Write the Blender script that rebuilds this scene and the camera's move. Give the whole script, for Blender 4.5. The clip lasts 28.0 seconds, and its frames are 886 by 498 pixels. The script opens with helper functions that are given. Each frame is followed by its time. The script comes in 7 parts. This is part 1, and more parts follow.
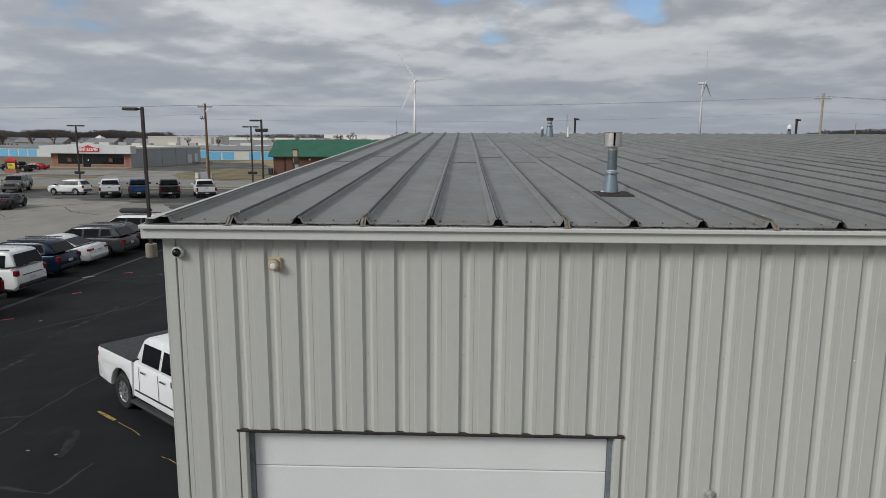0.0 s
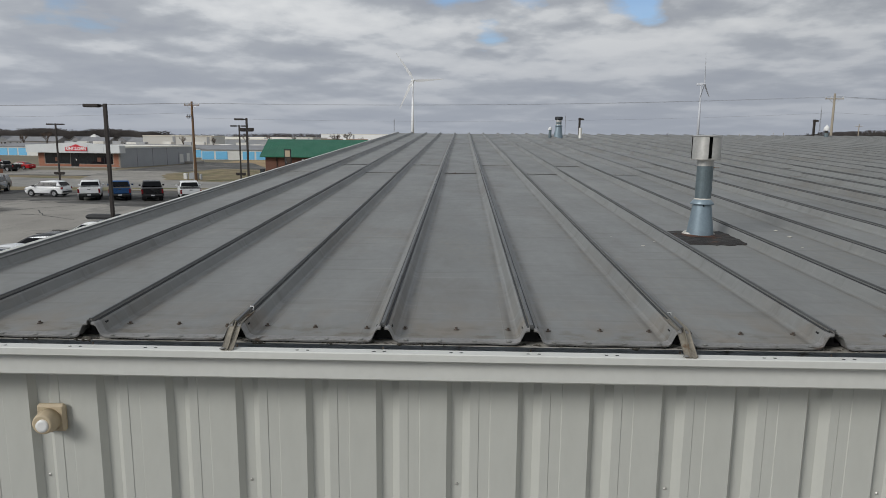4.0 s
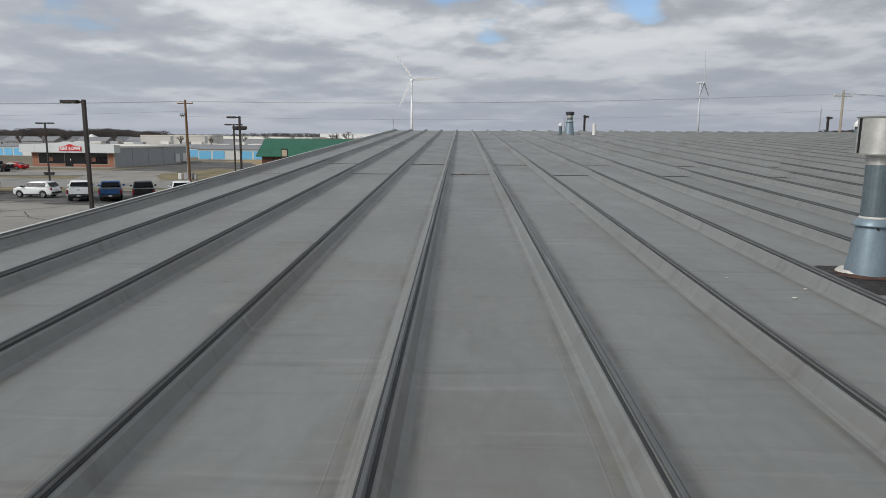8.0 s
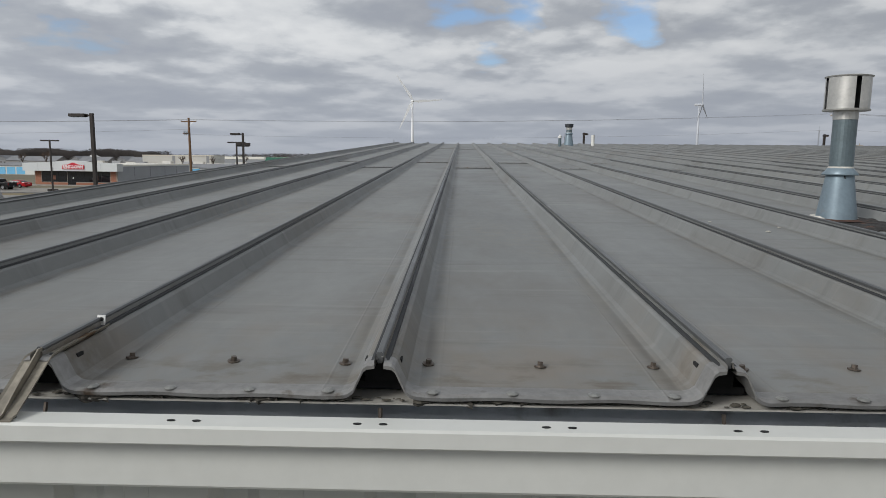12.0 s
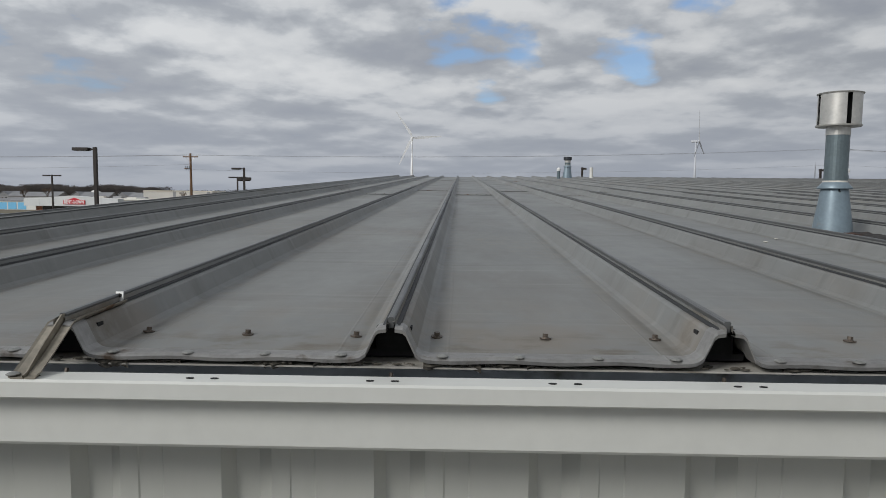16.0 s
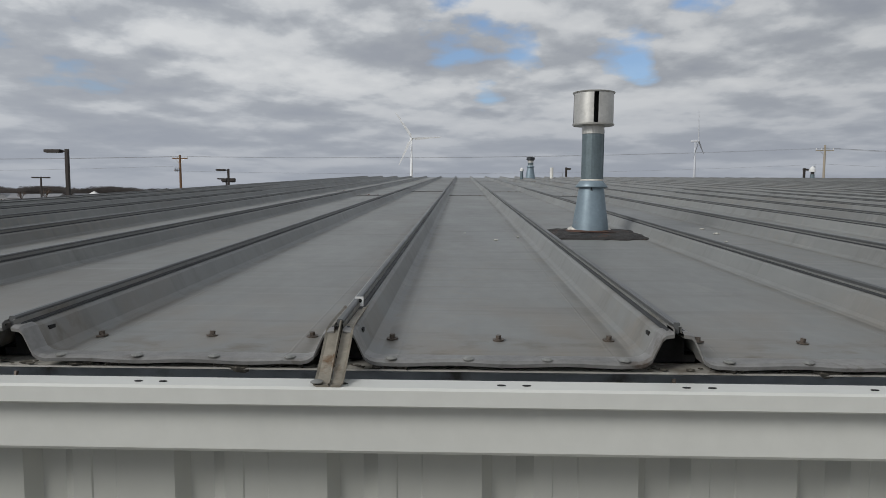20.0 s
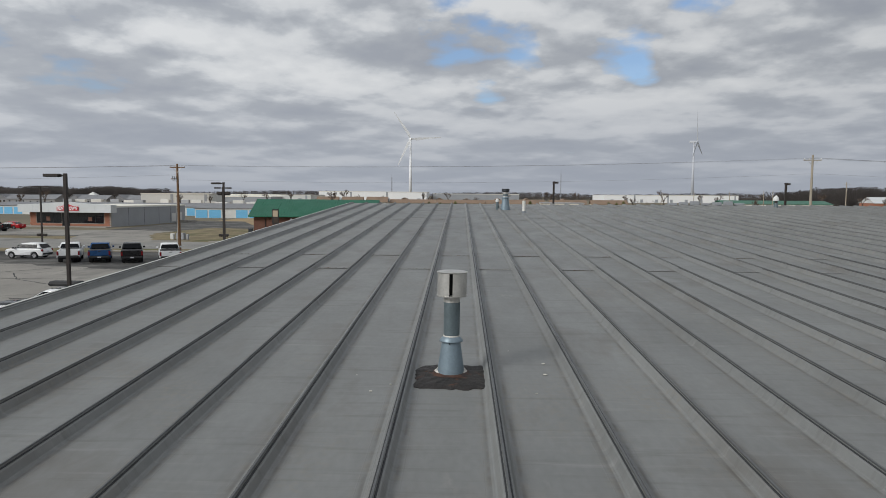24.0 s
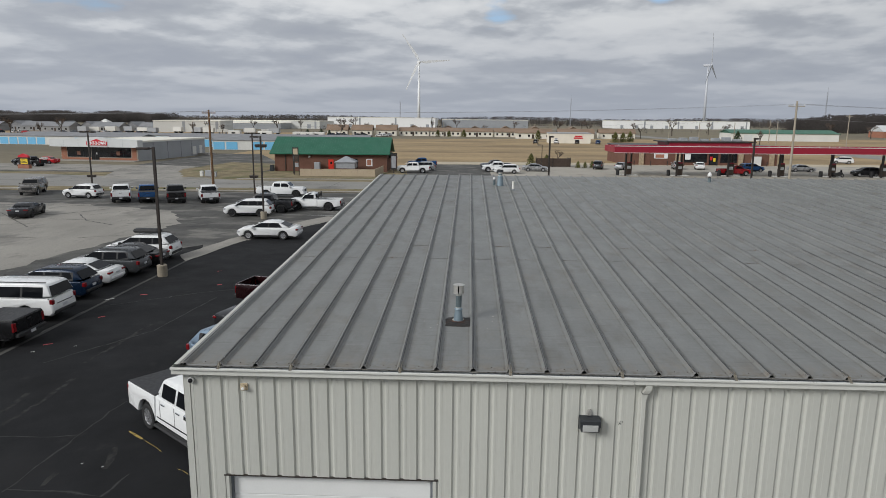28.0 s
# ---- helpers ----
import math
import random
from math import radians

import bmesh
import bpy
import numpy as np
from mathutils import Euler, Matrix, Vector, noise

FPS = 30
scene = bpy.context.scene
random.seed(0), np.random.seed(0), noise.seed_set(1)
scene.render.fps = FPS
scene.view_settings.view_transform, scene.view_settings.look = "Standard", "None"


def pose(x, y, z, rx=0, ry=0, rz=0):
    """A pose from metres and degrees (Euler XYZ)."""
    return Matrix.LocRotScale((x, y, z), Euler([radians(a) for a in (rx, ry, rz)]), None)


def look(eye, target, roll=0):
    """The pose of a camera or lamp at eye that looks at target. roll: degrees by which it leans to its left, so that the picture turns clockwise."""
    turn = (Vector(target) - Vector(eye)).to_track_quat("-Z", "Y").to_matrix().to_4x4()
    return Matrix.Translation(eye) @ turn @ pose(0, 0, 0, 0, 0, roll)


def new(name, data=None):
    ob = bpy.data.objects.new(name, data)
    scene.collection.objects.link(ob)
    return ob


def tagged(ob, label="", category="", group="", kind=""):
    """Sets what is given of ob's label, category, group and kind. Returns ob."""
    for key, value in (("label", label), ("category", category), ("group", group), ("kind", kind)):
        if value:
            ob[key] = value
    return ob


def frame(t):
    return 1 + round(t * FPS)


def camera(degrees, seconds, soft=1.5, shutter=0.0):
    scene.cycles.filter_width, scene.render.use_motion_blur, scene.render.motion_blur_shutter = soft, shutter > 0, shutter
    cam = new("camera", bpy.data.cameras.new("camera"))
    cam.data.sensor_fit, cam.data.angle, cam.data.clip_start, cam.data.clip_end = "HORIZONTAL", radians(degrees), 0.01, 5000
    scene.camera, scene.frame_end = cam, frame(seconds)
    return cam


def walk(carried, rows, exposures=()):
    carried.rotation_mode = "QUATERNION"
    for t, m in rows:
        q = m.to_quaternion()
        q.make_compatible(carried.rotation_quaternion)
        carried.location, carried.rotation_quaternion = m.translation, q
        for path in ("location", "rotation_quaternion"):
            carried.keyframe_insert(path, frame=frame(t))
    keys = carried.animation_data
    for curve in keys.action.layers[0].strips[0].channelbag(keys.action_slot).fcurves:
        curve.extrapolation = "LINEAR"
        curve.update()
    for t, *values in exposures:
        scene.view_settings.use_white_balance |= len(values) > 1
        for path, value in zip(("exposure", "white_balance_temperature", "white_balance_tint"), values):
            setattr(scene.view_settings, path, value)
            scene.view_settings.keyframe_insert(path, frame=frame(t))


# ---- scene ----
cam = camera(67.2, 28.0, 0.8)
PATH = [
    (0, (2.733, -6.031, 6.322), (2.673, -4.059, 5.996), 0.3),
    (0.5, (2.763, -5.657, 6.313), (2.704, -3.685, 5.987), 0.3),
    (1, (2.773, -5.103, 6.298), (2.716, -3.131, 5.973), 0.3),
    (1.5, (2.777, -4.44, 6.289), (2.722, -2.467, 5.964), 0.4),
    (2, (2.772, -3.768, 6.297), (2.715, -1.796, 5.973), 0.4),
    (2.5, (2.766, -3.182, 6.323), (2.71, -1.209, 5.999), 0.5),
    (3, (2.765, -2.919, 6.345), (2.712, -0.947, 6.019), 0.5),
    (3.5, (2.763, -2.768, 6.362), (2.71, -0.795, 6.036), 0.5),
    (5.5, (2.688, -2.311, 6.4), (2.635, -0.338, 6.072), 0.4),
    (6, (2.657, -2.026, 6.401), (2.603, -0.053, 6.073), 0.3),
    (6.5, (2.617, -1.678, 6.413), (2.565, 0.294, 6.086), 0.5),
    (7, (2.585, -1.323, 6.405), (2.531, 0.649, 6.076), 0.4),
    (7.5, (2.617, -0.942, 6.415), (2.563, 1.03, 6.084), 0.4),
    (8, (2.621, -0.761, 6.301), (2.57, 1.211, 5.973), 0.4),
    (9, (2.629, -0.779, 6.249), (2.579, 1.192, 5.917), 0.5),
    (9.5, (2.661, -0.989, 6.239), (2.607, 0.982, 5.904), 0.3),
    (10, (2.625, -1.126, 6.005), (2.574, 0.845, 5.674), 0.6),
    (10.5, (2.609, -1.15, 5.944), (2.559, 0.821, 5.611), 0.5),
    (11, (2.597, -1.145, 5.956), (2.546, 0.826, 5.622), 0.5),
    (11.5, (2.58, -1.143, 5.969), (2.528, 0.836, 5.678), 0.5),
    (13.5, (2.576, -1.28, 5.955), (2.526, 0.704, 5.705), 0.5),
    (14, (2.572, -1.265, 5.879), (2.522, 0.719, 5.628), 0.5),
    (14.5, (2.562, -1.246, 5.837), (2.512, 0.737, 5.586), 0.5),
    (15, (2.557, -1.234, 5.85), (2.507, 0.754, 5.636), 0.5),
    (15.5, (2.563, -1.23, 5.858), (2.512, 0.762, 5.691), 0.5),
    (16, (2.563, -1.229, 5.854), (2.512, 0.764, 5.692), 0.5),
    (16.5, (2.568, -1.221, 5.854), (2.516, 0.772, 5.692), 0.5),
    (17, (2.586, -1.22, 5.853), (2.535, 0.773, 5.695), 0.5),
    (17.5, (2.673, -1.226, 5.858), (2.618, 0.767, 5.696), 0.3),
    (18, (2.826, -1.227, 5.875), (2.772, 0.766, 5.714), 0.4),
    (18.5, (3.041, -1.233, 5.866), (2.987, 0.76, 5.705), 0.3),
    (19, (3.293, -1.233, 5.867), (3.239, 0.76, 5.706), 0.3),
    (19.5, (3.575, -1.229, 5.862), (3.521, 0.764, 5.702), 0.4),
    (20, (3.877, -1.224, 5.856), (3.824, 0.769, 5.696), 0.3),
    (20.5, (4.171, -1.217, 5.852), (4.119, 0.776, 5.693), 0.4),
    (21, (4.434, -1.228, 5.846), (4.381, 0.765, 5.687), 0.4),
    (21.5, (4.59, -1.243, 5.841), (4.537, 0.75, 5.682), 0.4),
    (23.5, (4.644, -1.655, 6.671), (4.592, 0.338, 6.513), 0.5),
    (24, (4.645, -2.357, 6.964), (4.594, -0.364, 6.803), 0.4),
    (24.5, (4.647, -3.375, 6.974), (4.598, -1.383, 6.813), 0.5),
    (25, (4.605, -4.687, 6.946), (4.557, -2.694, 6.784), 0.5),
    (25.5, (4.604, -6.183, 7.256), (4.529, -4.191, 7.094), 0.6),
    (26, (4.653, -7.867, 7.74), (4.579, -5.881, 7.517), 0.6),
    (26.5, (4.693, -9.523, 8.198), (4.619, -7.555, 7.847), 0.5),
    (27, (4.742, -10.288, 8.703), (4.667, -8.327, 8.32), 0.4),
    (27.5, (4.739, -10.505, 9.199), (4.666, -8.544, 8.817), 0.5),
    (28, (4.747, -10.53, 9.682), (4.674, -8.569, 9.297), 0.5),
]
walk(cam, [(t, look(e, g, r)) for t, e, g, r in PATH], [(0, -0.24), (2, -0.30), (3.5, -0.22), (6, -0.10), (9, -0.02), (11, -0.08), (13.5, -0.18), (17, -0.22), (21, -0.26), (24, -0.16), (26, -0.32), (28, -0.08)])

# ---- world, sun and exposure ----
# The sun stands behind the camera to its left, veiled by broken cloud.
SUN_AZ, SUN_EL = radians(229), radians(31)
SUN_DIR = Vector((math.sin(SUN_AZ) * math.cos(SUN_EL), math.cos(SUN_AZ) * math.cos(SUN_EL), math.sin(SUN_EL)))


def link(tree, a, b):
    tree.links.new(a, b)


def build_world():
    world = bpy.data.worlds.new("overcast_sky")
    scene.world = world
    world.use_nodes = True
    t = world.node_tree
    n = t.nodes
    back = n["Background"]
    back.inputs[1].default_value = 0.10
    sky = n.new("ShaderNodeTexSky")
    sky.sky_type, sky.sun_disc = 'NISHITA', False
    sky.sun_elevation, sky.sun_rotation = SUN_EL, SUN_AZ
    sky.air_density, sky.dust_density, sky.ozone_density = 1.0, 1.2, 1.5
    tc = n.new("ShaderNodeTexCoord")
    sep = n.new("ShaderNodeSeparateXYZ")
    link(t, tc.outputs["Generated"], sep.inputs[0])
    # the cloud deck: directions thrown onto a flat layer, flattened near the horizon
    up = n.new("ShaderNodeMath"); up.operation = 'MAXIMUM'; up.inputs[1].default_value = 0.0
    link(t, sep.outputs[2], up.inputs[0])
    low = n.new("ShaderNodeMath"); low.operation = 'ADD'; low.inputs[1].default_value = 0.16
    link(t, up.outputs[0], low.inputs[0])
    px = n.new("ShaderNodeMath"); px.operation = 'DIVIDE'
    py = n.new("ShaderNodeMath"); py.operation = 'DIVIDE'
    link(t, sep.outputs[0], px.inputs[0]); link(t, low.outputs[0], px.inputs[1])
    link(t, sep.outputs[1], py.inputs[0]); link(t, low.outputs[0], py.inputs[1])
    com = n.new("ShaderNodeCombineXYZ")
    link(t, px.outputs[0], com.inputs[0]); link(t, py.outputs[0], com.inputs[1])

    def cloud(scale, detail, rough, off, dist=0.0):
        mp = n.new("ShaderNodeMapping")
        mp.inputs["Location"].default_value = off
        link(t, com.outputs[0], mp.inputs[0])
        tx = n.new("ShaderNodeTexNoise")
        tx.inputs["Scale"].default_value = scale
        tx.inputs["Detail"].default_value = detail
        tx.inputs["Roughness"].default_value = rough
        tx.inputs["Distortion"].default_value = dist
        link(t, mp.outputs[0], tx.inputs["Vector"])
        return tx.outputs["Fac"]

    def ramp(sock, stops):
        r = n.new("ShaderNodeValToRGB")
        e = r.color_ramp.elements
        e[0].position, e[0].color = stops[0][0], (*stops[0][1], 1)
        e[1].position, e[1].color = stops[-1][0], (*stops[-1][1], 1)
        for p, c in stops[1:-1]:
            k = e.new(p)
            k.color = (*c, 1)
        link(t, sock, r.inputs[0])
        return r.outputs[0]

    # puffs: heading round the horizon and height, the rows closing up toward the horizon
    flat_v = n.new("ShaderNodeCombineXYZ")
    link(t, sep.outputs[0], flat_v.inputs[0]); link(t, sep.outputs[1], flat_v.inputs[1])
    nrm = n.new("ShaderNodeVectorMath"); nrm.operation = 'NORMALIZE'
    link(t, flat_v.outputs[0], nrm.inputs[0])
    hs = n.new("ShaderNodeSeparateXYZ")
    link(t, nrm.outputs[0], hs.inputs[0])
    zl = n.new("ShaderNodeMath"); zl.operation = 'ADD'; zl.inputs[1].default_value = 0.09
    link(t, up.outputs[0], zl.inputs[0])
    lg = n.new("ShaderNodeMath"); lg.operation = 'LOGARITHM'; lg.inputs[1].default_value = math.e
    link(t, zl.outputs[0], lg.inputs[0])
    pc = n.new("ShaderNodeCombineXYZ")
    link(t, hs.outputs[0], pc.inputs[0]); link(t, hs.outputs[1], pc.inputs[1]); link(t, lg.outputs[0], pc.inputs[2])

    def heap(lift_, off, scale, detail, rough, tall):
        mp = n.new("ShaderNodeMapping")
        mp.inputs["Scale"].default_value = (4.4, 4.4, tall)
        mp.inputs["Location"].default_value = (off, 0.35 * off, 1.3 + lift_)
        link(t, pc.outputs[0], mp.inputs[0])
        tx = n.new("ShaderNodeTexNoise")
        tx.inputs["Scale"].default_value, tx.inputs["Detail"].default_value, tx.inputs["Roughness"].default_value, tx.inputs["Distortion"].default_value = scale, detail, rough, 0.05
        link(t, mp.outputs[0], tx.inputs["Vector"])
        return tx.outputs["Fac"]

    def madd(a, k, c):
        x = n.new("ShaderNodeMath"); x.operation = 'MULTIPLY_ADD'
        link(t, a, x.inputs[0]); x.inputs[1].default_value = k; link(t, c, x.inputs[2])
        return x.outputs[0]

    def less(a, b_):
        x = n.new("ShaderNodeMath"); x.operation = 'SUBTRACT'
        link(t, a, x.inputs[0]); link(t, b_, x.inputs[1])
        return x.outputs[0]

    # heaped clouds: pale lit crowns over grey flat bases, large heaps with smaller ones on them
    puff_f = heap(0.0, 0.7, 1.0, 8.0, 0.50, 3.3)
    big_edge = less(puff_f, heap(0.26, 0.7, 1.0, 5.0, 0.45, 3.3))
    small = heap(0.0, 2.9, 2.6, 7.0, 0.52, 3.3)
    small_edge = less(small, heap(0.12, 2.9, 2.6, 5.0, 0.45, 3.3))
    band = cloud(0.5, 3.0, 0.5, (3.1, 1.7, 0.0), 0.1)
    lump = madd(big_edge, 1.0, madd(small_edge, 0.45, puff_f))
    shade = n.new("ShaderNodeMix"); shade.data_type = 'FLOAT'
    shade.inputs[0].default_value = 0.2
    link(t, lump, shade.inputs[2]); link(t, band, shade.inputs[3])
    body = ramp(shade.outputs[0], [(0.30, (3.9, 4.2, 4.75)), (0.43, (4.5, 4.8, 5.25)), (0.51, (5.6, 5.9, 6.3)), (0.57, (6.8, 7.05, 7.35)), (0.70, (7.8, 8.0, 8.2))])
    # a few openings in the deck where blue shows
    hole = None
    for hx, hz_, pw in ((-.02, .285, 500.0), (.03, .262, 700.0), (.095, .212, 1500.0), (.225, .208, 900.0), (.265, .19, 2200.0), (.037, .146, 2600.0), (.33, .285, 500.0), (-.64, .27, 300.0), (-1.6, .8, 60.0), (-2.3, -.6, 30.0), (.4, -1.6, 40.0)):
        d = (hx, 1.0, hz_) if hz_ < .5 and hz_ > 0 else (hx, hz_, .6)
        dv = n.new("ShaderNodeVectorMath"); dv.operation = 'DOT_PRODUCT'
        dv.inputs[1].default_value = Vector(d).normalized()
        link(t, tc.outputs["Generated"], dv.inputs[0])
        po = n.new("ShaderNodeMath"); po.operation = 'POWER'; po.inputs[1].default_value = pw
        mx0 = n.new("ShaderNodeMath"); mx0.operation = 'MAXIMUM'; mx0.inputs[1].default_value = 0.0
        link(t, dv.outputs["Value"], mx0.inputs[0]); link(t, mx0.outputs[0], po.inputs[0])
        if hole is None:
            hole = po.outputs[0]
        else:
            ad = n.new("ShaderNodeMath"); ad.operation = 'ADD'
            link(t, hole, ad.inputs[0]); link(t, po.outputs[0], ad.inputs[1])
            hole = ad.outputs[0]
    sc_ = n.new("ShaderNodeMath"); sc_.operation = 'MULTIPLY'; sc_.inputs[1].default_value = 0.42
    link(t, hole, sc_.inputs[0])
    thin = n.new("ShaderNodeMath"); thin.operation = 'SUBTRACT'
    spread = n.new("ShaderNodeMath"); spread.operation = 'MULTIPLY_ADD'; spread.inputs[1].default_value, spread.inputs[2].default_value = 1.25, -0.62
    link(t, madd(small, 1.0, puff_f), spread.inputs[0]); link(t, spread.outputs[0], thin.inputs[0]); link(t, sc_.outputs[0], thin.inputs[1])
    gap = ramp(thin.outputs[0], [(0.0, (0.22, 0.22, 0.22)), (0.27, (1, 1, 1))])
    far_side = n.new("ShaderNodeMapRange")
    far_side.inputs["From Min"].default_value, far_side.inputs["From Max"].default_value = -0.6, 0.75
    far_side.inputs["To Min"].default_value, far_side.inputs["To Max"].default_value = 1.03, 0.83
    link(t, hs.outputs[0], far_side.inputs[0])
    dull = n.new("ShaderNodeVectorMath"); dull.operation = 'SCALE'
    link(t, body, dull.inputs[0]); link(t, far_side.outputs[0], dull.inputs["Scale"])
    body = dull.outputs[0]
    mix = n.new("ShaderNodeMix"); mix.data_type = 'RGBA'
    link(t, gap, mix.inputs[0])
    lift = n.new("ShaderNodeMix"); lift.data_type = 'RGBA'; lift.blend_type = 'MULTIPLY'; lift.inputs[0].default_value = 1.0
    link(t, sky.outputs[0], lift.inputs[6]); lift.inputs[7].default_value = (1.15, 1.3, 1.5, 1)
    link(t, lift.outputs[2], mix.inputs[6]); link(t, body, mix.inputs[7])
    # haze toward the horizon
    hz = n.new("ShaderNodeMapRange")
    hz.inputs["From Min"].default_value, hz.inputs["From Max"].default_value = 0.0, 0.16
    hz.inputs["To Min"].default_value, hz.inputs["To Max"].default_value = 0.85, 0.0
    link(t, sep.outputs[2], hz.inputs[0])
    fin = n.new("ShaderNodeMix"); fin.data_type = 'RGBA'
    link(t, hz.outputs[0], fin.inputs[0]); link(t, mix.outputs[2], fin.inputs[6])
    fin.inputs[7].default_value = (3.7, 4.05, 4.75, 1)
    link(t, fin.outputs[2], back.inputs[0])


build_world()
sun = new("sun", bpy.data.lights.new("sun", 'SUN'))
sun.data.energy, sun.data.angle, sun.data.color = 2.35, radians(20), (1.0, 0.985, 0.955)
sun.matrix_world = look((0, 0, 40), Vector((0, 0, 40)) - SUN_DIR)

# ---- materials ----


def mat(name, color, rough=0.6, metal=0.0, vary=0.12, scale=3.0, fine=40.0, bump=0.0, stain=None, stain_scale=1.0, stain_at=0.58, island=0.0, coat=0.0, stretch=None, spec=0.5, stain2=None, stain2_scale=3.0, stain2_at=0.56):
    """A painted or mineral surface: base colour, broad and fine variation, stains of their own colour, fine relief."""
    m = bpy.data.materials.new(name)
    m.use_nodes = True
    t = m.node_tree
    n = t.nodes
    b = n["Principled BSDF"]
    b.inputs["Roughness"].default_value, b.inputs["Metallic"].default_value = rough, metal
    b.inputs["Coat Weight"].default_value = coat
    b.inputs["Specular IOR Level"].default_value = spec
    geo = n.new("ShaderNodeNewGeometry")
    mp = n.new("ShaderNodeMapping")
    if stretch:
        mp.inputs["Scale"].default_value = stretch
    t.links.new(geo.outputs["Position"], mp.inputs[0])

    def noise_tex(sc, detail, rg=0.55):
        x = n.new("ShaderNodeTexNoise")
        x.inputs["Scale"].default_value, x.inputs["Detail"].default_value, x.inputs["Roughness"].default_value = sc, detail, rg
        t.links.new(mp.outputs[0], x.inputs["Vector"])
        return x.outputs["Fac"]

    def scaled(sock, lo, hi):
        r = n.new("ShaderNodeMapRange")
        r.inputs["From Min"].default_value, r.inputs["From Max"].default_value = 0.3, 0.7
        r.inputs["To Min"].default_value, r.inputs["To Max"].default_value = lo, hi
        t.links.new(sock, r.inputs[0])
        return r.outputs[0]

    def mul(a, bb):
        x = n.new("ShaderNodeMath"); x.operation = 'MULTIPLY'
        t.links.new(a, x.inputs[0]); t.links.new(bb, x.inputs[1])
        return x.outputs[0]

    v = mul(scaled(noise_tex(scale, 5.0), 1 - vary, 1 + vary), scaled(noise_tex(fine, 3.0), 1 - vary * 0.6, 1 + vary * 0.6))
    if island:
        oi = n.new("ShaderNodeObjectInfo")
        r = n.new("ShaderNodeMapRange")
        r.inputs["To Min"].default_value, r.inputs["To Max"].default_value = 1 - island, 1 + island
        t.links.new(oi.outputs["Random"], r.inputs[0])
        v = mul(v, r.outputs[0])
    col = n.new("ShaderNodeMix"); col.data_type = 'RGBA'; col.blend_type = 'MULTIPLY'; col.inputs[0].default_value = 1.0
    col.inputs[6].default_value = (*color, 1)
    cx = n.new("ShaderNodeCombineColor")
    for k in range(3):
        t.links.new(v, cx.inputs[k])
    t.links.new(cx.outputs[0], col.inputs[7])
    out = col.outputs[2]
    if stain:
        s = n.new("ShaderNodeMapRange")
        s.inputs["From Min"].default_value, s.inputs["From Max"].default_value = stain_at, stain_at + 0.1
        t.links.new(noise_tex(stain_scale, 6.0, 0.6), s.inputs[0])
        mx = n.new("ShaderNodeMix"); mx.data_type = 'RGBA'
        t.links.new(s.outputs[0], mx.inputs[0]); t.links.new(out, mx.inputs[6])
        mx.inputs[7].default_value = (*stain, 1)
        out = mx.outputs[2]
    if stain2:
        s = n.new("ShaderNodeMapRange")
        s.inputs["From Min"].default_value, s.inputs["From Max"].default_value = stain2_at, stain2_at + 0.16
        s.inputs["To Max"].default_value = 0.75
        t.links.new(noise_tex(stain2_scale, 8.0, 0.62), s.inputs[0])
        mx = n.new("ShaderNodeMix"); mx.data_type = 'RGBA'
        t.links.new(s.outputs[0], mx.inputs[0]); t.links.new(out, mx.inputs[6])
        mx.inputs[7].default_value = (*stain2, 1)
        out = mx.outputs[2]
    t.links.new(out, b.inputs["Base Color"])
    rr = n.new("ShaderNodeMapRange")
    rr.inputs["From Min"].default_value, rr.inputs["From Max"].default_value = 0.3, 0.7
    rr.inputs["To Min"].default_value, rr.inputs["To Max"].default_value = max(0.02, rough - 0.08), min(1, rough + 0.08)
    t.links.new(noise_tex(scale * 1.7, 4.0), rr.inputs[0])
    t.links.new(rr.outputs[0], b.inputs["Roughness"])
    if bump:
        bp = n.new("ShaderNodeBump")
        bp.inputs["Strength"].default_value, bp.inputs["Distance"].default_value = bump, 0.01
        t.links.new(noise_tex(fine, 4.0), bp.inputs["Height"])
        t.links.new(bp.outputs[0], b.inputs["Normal"])
    return m


